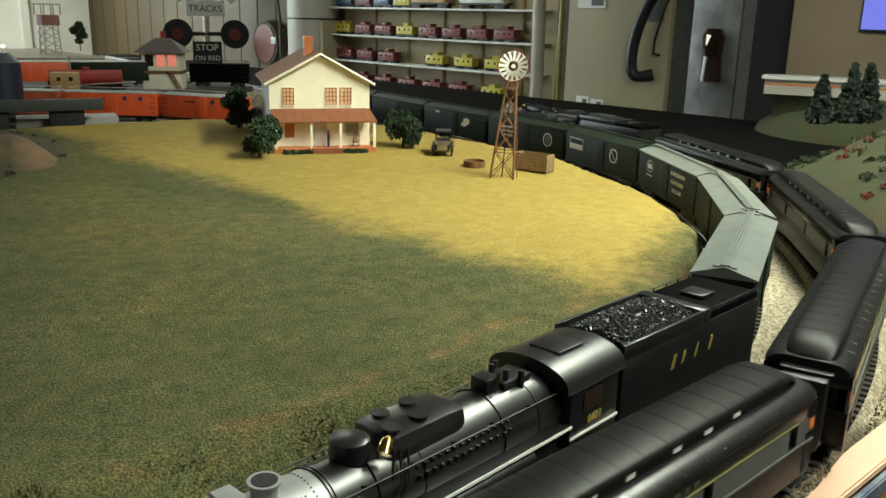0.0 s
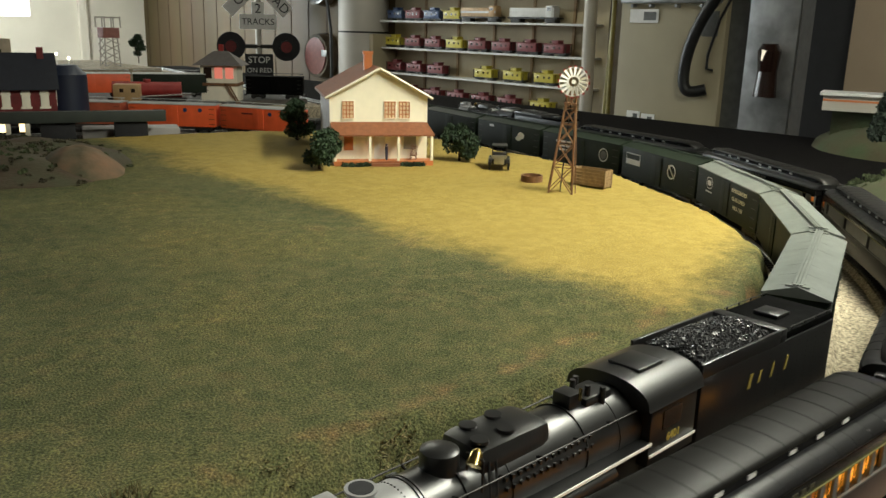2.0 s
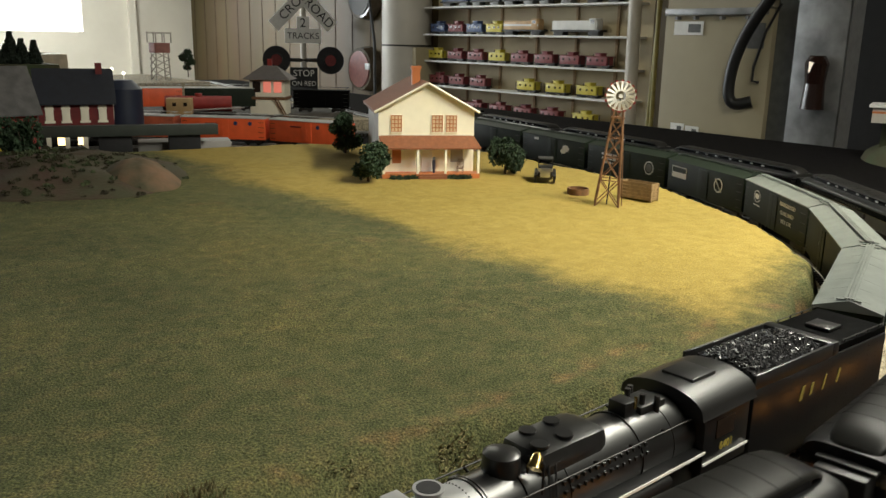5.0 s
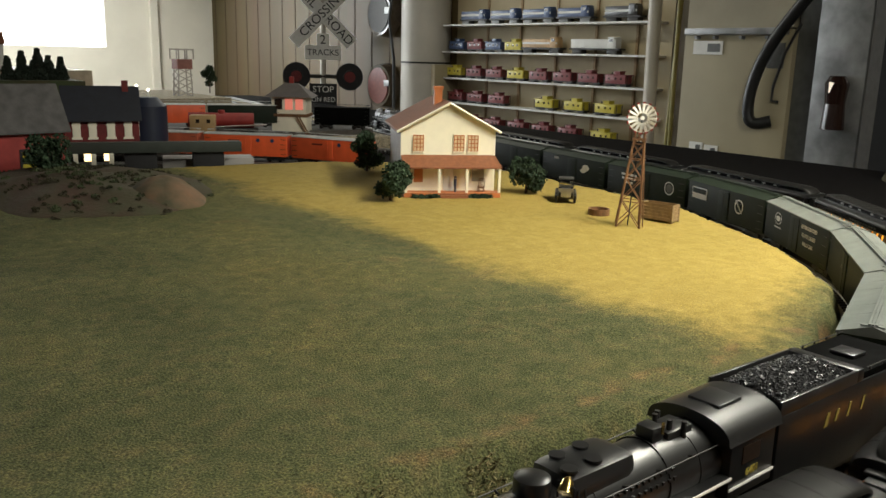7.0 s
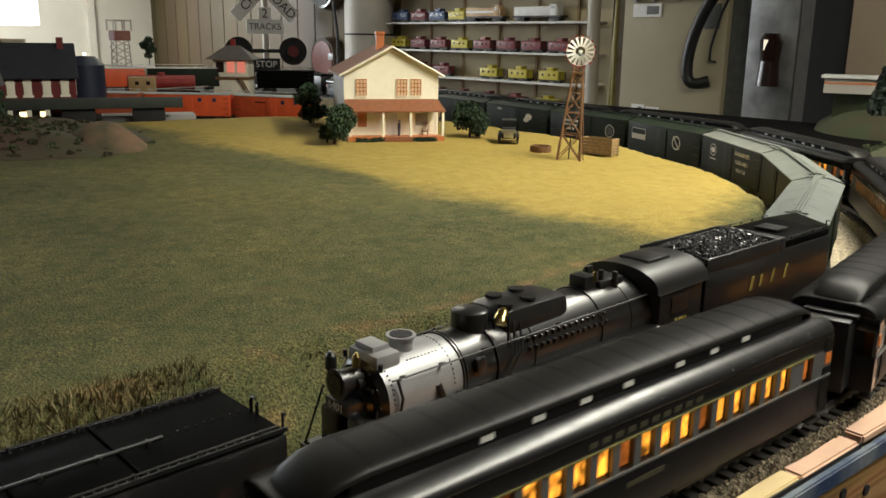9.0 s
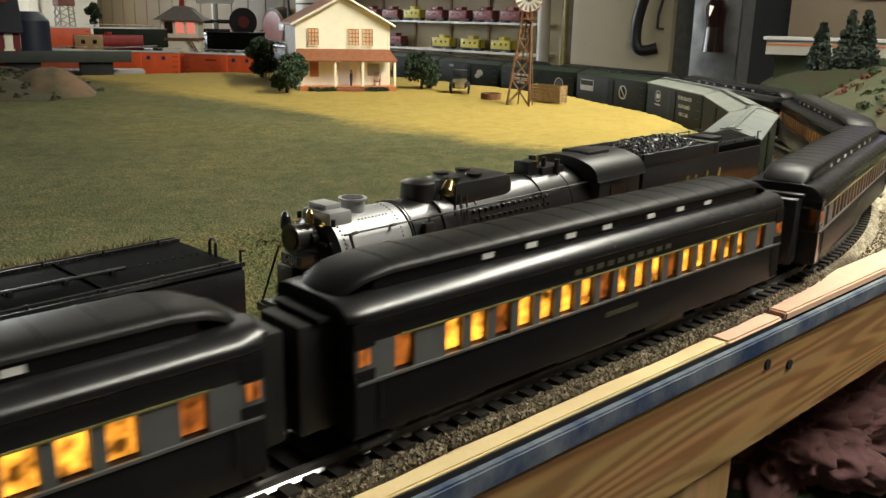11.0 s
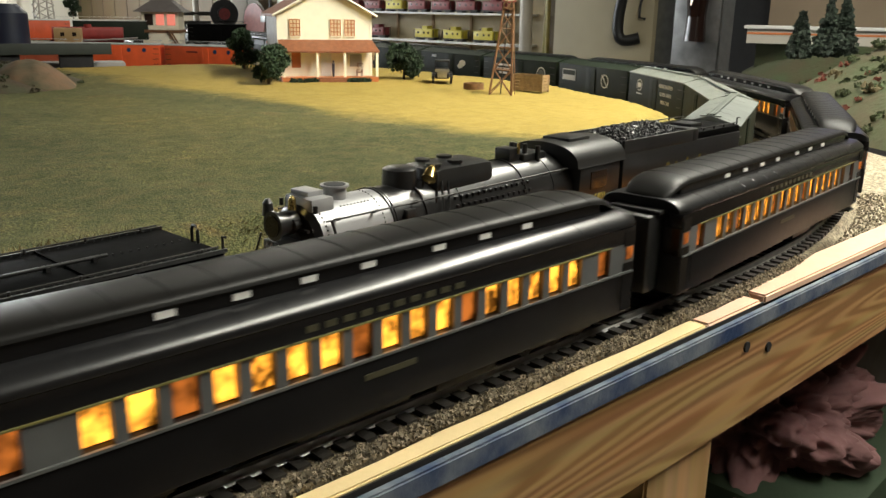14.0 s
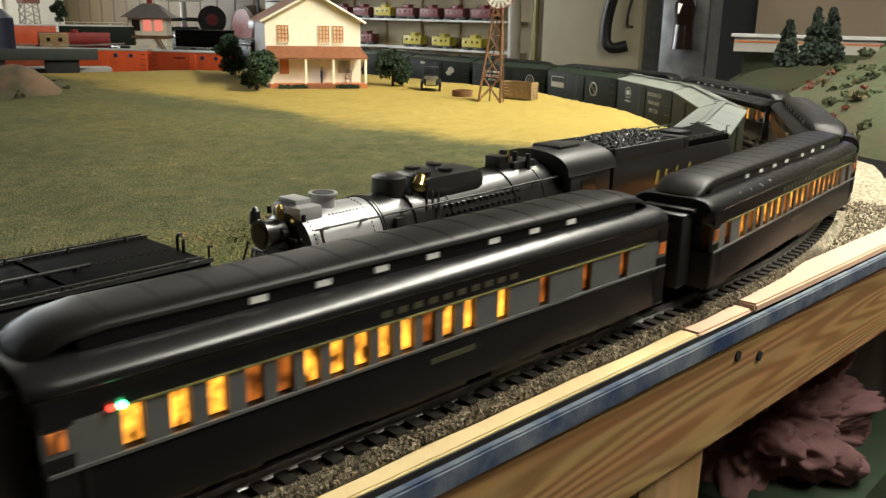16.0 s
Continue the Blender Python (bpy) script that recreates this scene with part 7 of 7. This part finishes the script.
plate = base("metal_door_plate", Matrix.Identity(4), "brushed metal door plate with an amber lamp", "door")
part("plate", boxed(3.28, 3.30, 1.633, 1.845, -1.0, 1.5, 0.003), PLATE, plate)
lampb = base("wall_lamp", Matrix.Identity(4), "dark bottle-shaped wall lamp with a glowing glint", "lamp")
bm = rod(bmesh.new(), (3.245, 1.722, 0.10), (3.245, 1.722, 0.20), 0.045, 0.038, 24)
rod(bm, (3.245, 1.722, 0.20), (3.245, 1.722, 0.28), 0.038, 0.046, 24)
rod(bm, (3.245, 1.722, 0.28), (3.245, 1.722, 0.31), 0.046, 0.030, 24)
part("housing", bm, mat("dark_red_brown_gloss", (0.02, 0.008, 0.006), 0.2), lampb, "dark glossy housing")
# small glowing cone stands in for the reflection on the glossy housing
part("bulb", rod(bmesh.new(), (3.209, 1.730, 0.245), (3.205, 1.722, 0.285), 0.006, 0.011, 14), glow("glint_glow", (1.0, 0.86, 0.68), 0.8), lampb, "small glowing glint on the housing")
post = structure(part("column", rod(bmesh.new(), (3.78, 3.045, -1.0), (3.78, 3.09, 1.6), 0.036, seg=28), PIPEGREY), "pale grey round steel column", "column")
duct = structure(part("duct", rod(bmesh.new(), (3.80, 5.2, -1.0), (3.80, 5.2, 1.6), 0.185, seg=40), PIPEGREY), "large pale round duct", "duct")
part("band", rod(bmesh.new(), (3.80, 5.2, 0.285), (3.80, 5.2, 0.297), 0.188, seg=40), DARKMETAL, duct, "dark band")
part("cable", polyline([(3.62, 5.33, 1.0), (3.60, 5.40, 0.6), (3.62, 5.36, 0.3), (3.64, 5.38, -0.2)], 0.012, 6), RUBBER, duct)
structure(part("grey_cupboard", boxed(3.72, 3.949, 4.98, 5.02, -1.0, 0.28), GREYSHEET, smooth=0), "narrow blue-grey cupboard side beside the shelves", "cupboard")
tagged(part("pole", rods([((3.72, 2.86, -0.15), (3.78, 2.92, 1.3)), ((3.74, 2.90, -0.15), (3.80, 2.90, 1.3))], 0.012, 8), YELLOWHOSE), "pair of thin yellow poles against the wall", "pole")
structure(part("dark_strip", boxed(3.8, 4.1, 2.61, 2.849, -1.0, 1.6), BROWNWALL, smooth=0), "brown wall strip beside the column", "wall")


def shelf_unit():
    for k, z in enumerate((0.565, 0.378, 0.193, 0.018, -0.150)):
        sh = structure(part("shelf_board", boxed(3.80, 3.949, 3.10, 5.00, z - 0.012, z, 0.001), SHELFWHITE, smooth=0), "thin white display shelf with model trains", "shelf")
    # sheet added over the wall, its lighter tan holds the light falling there
    structure(part("shelf_backing", boxed(3.9395, 3.9445, 3.06, 5.00, -0.4, 1.2), mat("tan_lit_wall", (0.40, 0.33, 0.20), 0.7, 0, 0.12, 6, 0.05, 80), smooth=0), "added tan sheet for the lit wall behind the display shelves", "board")
    up = structure(part("shelf_uprights", boxed(3.930, 3.9393, 3.30, 3.318, -0.4, 1.2), CRATEWOOD, smooth=0), "brown shelf uprights", "shelf")
    for v in (3.62, 3.96, 4.3, 4.64):
        part("upright", boxed(3.930, 3.9393, v, v + 0.018, -0.4, 1.2), CRATEWOOD, up, smooth=0)


shelf_unit()


def caboose(m, u, v, z, label, group="model cabooses on the shelf"):
    c = base("model_caboose", pose(u, v, z, 0, 0, 90), label, "model train", group)
    part("body", boxed(-0.075, 0.075, -0.030, 0.030, 0.022, 0.082, 0.002), m, c)
    part("roof", boxed(-0.088, 0.088, -0.033, 0.033, 0.082, 0.088, 0.002), BARNRED if m is CABRED else m, c)
    part("cupola", box(boxed(-0.028, 0.018, -0.024, 0.024, 0.088, 0.108, 0.001), -0.032, 0.022, -0.027, 0.027, 0.108, 0.112), m, c)
    part("frame", boxed(-0.09, 0.09, -0.024, 0.024, 0.012, 0.022), DARKMETAL, c)
    for x in (-0.045, -0.005, 0.045):
        part("window", boxed(x - 0.007, x + 0.007, 0.0302, 0.031, 0.050, 0.066), DIMWIN, c, smooth=0)
    for e in (-1, 1):
        each("platform_rail", [((e * 0.087, s * 0.026, 0.022), (e * 0.087, s * 0.026, 0.082)) for s in (-1, 1)], 0.002, DARKMETAL, c)
        part("truck", boxed(e * 0.055 - 0.022, e * 0.055 + 0.022, -0.022, 0.022, 0.0, 0.012, 0.003), DARKMETAL, c)
    part("stack", rods([((0.04, 0.01, 0.088), (0.04, 0.01, 0.104))], 0.003), DARKMETAL, c)
    for o in c.children:
        o.data.transform(Matrix.Diagonal((1.03, 1, 0.80, 1)))
    return c


def shelf_engine(m, u, v, z, label, length=0.30):
    e = base("model_diesel", pose(u, v, z, 0, 0, 90), label, "model train", "model diesels on the shelf")
    h = length / 2
    part("hood", boxed(-h + 0.03, h - 0.01, -0.026, 0.026, 0.034, 0.088, 0.004), m, e)
    part("cab", boxed(-h + 0.04, -h + 0.09, -0.030, 0.030, 0.034, 0.100, 0.003), m, e)
    part("frame", boxed(-h, h, -0.030, 0.030, 0.024, 0.034), DARKMETAL, e)
    part("stripe", boxed(-h + 0.03, h - 0.012, 0.0262, 0.0268, 0.055, 0.068), SHELFWHITE, e, "pale lettering bar", smooth=0)
    part("window", boxed(-h + 0.05, -h + 0.08, 0.0302, 0.031, 0.072, 0.090), DIMWIN, e, smooth=0)
    for s in (-1, 1):
        part("truck", boxed(s * (h - 0.06) - 0.04, s * (h - 0.06) + 0.04, -0.024, 0.024, 0.0, 0.024, 0.003), GREYBAND if m is BLUEENG else DARKMETAL, e)
    return e


protos = {}


def shelf_caboose(m, v, z, label):
    key = m.name
    if key not in protos:
        protos[key] = caboose(m, 3.865, v, z, label)
    else:
        copy_thing(protos[key], pose(3.865, v, z, 0, 0, 90))


RC, YC = "red plastic model caboose on the display shelf", "yellow plastic model caboose on the display shelf"
for k in range(8):
    m = CABYELLOW if k in (0, 3) else CABRED
    shelf_caboose(m, 4.90 - 0.218 * k, 0.193, YC if m is CABYELLOW else RC)
for v in (4.88, 4.66, 4.43):
    shelf_caboose(CABRED, v, 0.018, RC)
for v in (3.96, 3.70, 3.44):
    shelf_caboose(CABYELLOW, v, 0.018, YC)
for v in (4.7, 4.46, 4.22, 3.98, 3.74):
    shelf_caboose(CABRED, v, -0.150, RC)
shelf_caboose(CABYELLOW, 3.46, -0.150, YC)
for k, m in enumerate((BLUEENG, CABRED, BLUEENG, CABYELLOW)):
    cc = caboose(m, 3.865, 4.88 - 0.2 * k, 0.378, "small model caboose on the second shelf")
shelf_engine(TANENG, 3.865, 4.02, 0.378, "tan and orange model diesel on the display shelf", 0.36)
shelf_engine(SHELFWHITE, 3.865, 3.56, 0.378, "pale cream model diesel on the display shelf", 0.40)
for k in range(4):
    shelf_engine(BLUEENG, 3.865, 4.70 - 0.32 * k, 0.565, "dark blue model diesel with pale stripe on the top shelf", 0.30)
shelf_engine(BLACK, 3.865, 3.36, 0.565, "black model diesel on the top shelf", 0.28)

# ---- crossing sign and lights on the far wall ----


def crossbuck():
    s = base("railroad_crossing_sign", pose(3.62, 6.42, 0.0, 0, 0, 150.5), "white railroad crossing sign with two-tracks plate on a post", "sign")

    def letters(text, m, size, colour=FLATBLACK):
        text_part(text, size, colour, s, m, 0.001)

    cz, L, W = 0.665, 0.345, 0.056
    for ang, y in ((45, 0.014), (-45, 0.0)):
        b = part("blade", boxed(-L, L, -0.005, 0.005, -W, W, 0.004), WHITE, s, "white crossbuck blade")
        b.matrix_basis = pose(0, y, cz, 0, ang, 0)
    letters("CROSSING", pose(0, 0.0195, cz, 90, 0, 180) @ pose(0, 0, 0, 0, 0, 45), 0.105)
    k = 0.190 * math.sqrt(0.5)
    letters("ROAD", pose(-k, 0.0055, cz - k, 90, 0, 180) @ pose(0, 0, 0, 0, 0, -45), 0.105)
    letters("RAIL", pose(k, 0.0055, cz + k, 90, 0, 180) @ pose(0, 0, 0, 0, 0, -45), 0.105)
    part("number_plate", boxed(-0.05, 0.05, 0.021, 0.027, 0.39, 0.50, 0.003), WHITE, s, "white two plate")
    letters("2", pose(0, 0.0285, 0.447, 90, 0, 180), 0.105)
    part("tracks_plate", boxed(-0.15, 0.15, 0.021, 0.027, 0.285, 0.402, 0.003), WHITE, s, "white tracks plate")
    letters("TRACKS", pose(0, 0.0285, 0.343, 90, 0, 180), 0.072)
    part("post", rods([((0, -0.03, -1.0), (0, -0.03, 1.05))], 0.025, 12), PIPEGREY, s)
    part("cross_arm", rods([((-0.22, -0.02, 0.145), (0.22, -0.02, 0.145))], 0.016, 10), DARKMETAL, s)
    for x in (-0.225, 0.225):
        l = part("light", rod(rod(bmesh.new(), (x, -0.01, 0.145), (x, 0.0, 0.145), 0.115, seg=32), (x, 0.0, 0.145), (x, 0.07, 0.145), 0.055, 0.055, 24), FLATBLACK, s, "round black flasher target")
        part("lens", rod(bmesh.new(), (x, 0.05, 0.145), (x, 0.071, 0.145), 0.046, seg=24), BARNRED, l, "dull red lens")
    part("stop_plate", boxed(-0.115, 0.115, 0.01, 0.018, -0.11, 0.085, 0.003), FLATBLACK, s, "black stop on red plate")
    for txt, z, size in (("STOP", 0.035, 0.075), ("ON RED", -0.05, 0.055)):
        letters(txt, pose(0, 0.0195, z, 90, 0, 180), size, WHITE)


crossbuck()
DIALRIM = mat("smoky_glass_rim", (0.10, 0.08, 0.06), 0.12)
DIALRED = mat("dull_red_lens", (0.20, 0.05, 0.04), 0.3)
for z, m in ((0.09, DIALRED), (0.66, DARKMETAL)):
    d = base("round_signal_lens", pose(3.93, 5.90, z, 0, 0, 90), "round glass signal lens in a metal ring on the wall", "signal")
    part("rim", rod(bmesh.new(), (0, 0.0, 0), (0, 0.09, 0), 0.185, 0.170, 40), DIALRIM, d, "smoky glass rim")
    part("face", rod(bmesh.new(), (0, 0.09, 0), (0, 0.098, 0), 0.145, seg=36), m, d, "dull coloured lens")
    # bright plate added before the lens as its glint
    part("glint_bracket", boxed(-0.17, -0.10, 0.10, 0.105, 0.0, 0.05, 0.004), PLATE, d)

# ---- under the table ----


def cloth_heap():
    bm = bmesh.new()
    bmesh.ops.create_icosphere(bm, subdivisions=6, radius=1.0)
    for v in bm.verts:
        n = v.co.normalized()
        f = 1 + 0.45 * noise.noise(n * 2.2) + 0.30 * abs(noise.noise(n * 5.0)) - 0.26 * abs(noise.noise(n * 8.0 + Vector((3, 1, 2)))) - 0.16 * abs(noise.noise(n * 14.0 + Vector((1, 4, 2)))) + 0.05 * noise.noise(n * 30)
        v.co = Vector((n.x * 0.15, n.y * 0.13, n.z * 0.10)) * f
    ob = tagged(part("cloth", bm, PINKCLOTH, smooth=3.1), "crumpled heap of pale pink cloths in a carton under the table", "cloth")
    ob.matrix_world = pose(0.93, 0.34, -0.30)


cloth_heap()
cart = base("carton", pose(0.95, 0.34, -0.62), "dark green carton under the table", "box")
part("body", boxed(-0.20, 0.20, -0.17, 0.17, 0.0, 0.30, 0.003), GREENBOX, cart)
part("print_bar", boxed(-0.10, 0.02, -0.1715, -0.170, 0.20, 0.25), WHITE, cart, "white lettering bar", smooth=0)
structure(part("low_shelf", boxed(-1.2, 2.4, 0.22, 1.2, -0.64, -0.622), BEAM, smooth=0), "storage shelf under the table", "shelf")
tagged(part("coiled_hose", polyline([(1.25, 0.30 + 0.02 * math.sin(k), -0.17 - 0.02 * k) if k % 2 else (1.6, 0.26, -0.17 - 0.02 * k) for k in range(5)], 0.012, 8), RUBBER), "black hose hanging under the table", "hose")
tagged(part("strap", polyline([(1.0, 0.30, -0.125), (1.2, 0.29, -0.15), (1.5, 0.27, -0.16), (1.9, 0.25, -0.12)], 0.008, 8), YELLOWHOSE), "yellow strap hanging under the table", "strap")
tagged(part("storage_bin", boxed(1.25, 1.75, 0.35, 0.8, -0.62, -0.22, 0.01), mat("grey_bin_plastic", (0.10, 0.09, 0.08), 0.6)), "dark grey storage bin on the low shelf", "bin")
tagged(part("storage_bin", boxed(0.25, 0.62, 0.33, 0.8, -0.62, -0.30, 0.01), mat("brown_bin_plastic", (0.07, 0.045, 0.03), 0.6)), "dark brown storage bin on the low shelf", "bin")

# ---- motion ----
TAIL = [(0.0, -3.873), (1.0, -3.632), (3.0, -3.149), (9.5, -1.602), (10.0, -1.477), (12.5, -0.872), (13.0, -0.757), (13.5, -0.634), (14.5, -0.383), (15.0, -0.266), (16.0, -0.012)]


def tail_at(t):
    return float(np.interp(t, [a for a, _ in TAIL], [b for _, b in TAIL]))


def motions():
    times = [0.4 * k for k in range(41)]
    for k, car in enumerate(COACHES):
        off = PITCH * k + COACH / 2
        walk(car, [(t, on_track(tail_at(t) + off, OUTER, 0.14)) for t in times])
    front = 13 * PITCH + 0.01
    back = pose(0, 0, 0, 0, 0, 180)
    walk(lead_tender, [(t, on_track(tail_at(t) + front + 0.1065, OUTER, 0.06) @ back @ pose(-0.1065, 0, 0)) for t in times])
    walk(lead_engine, [(t, on_track(tail_at(t) + front + 0.222 + 0.16, OUTER, 0.08) @ back @ pose(0.16, 0, 0)) for t in times])


motions()
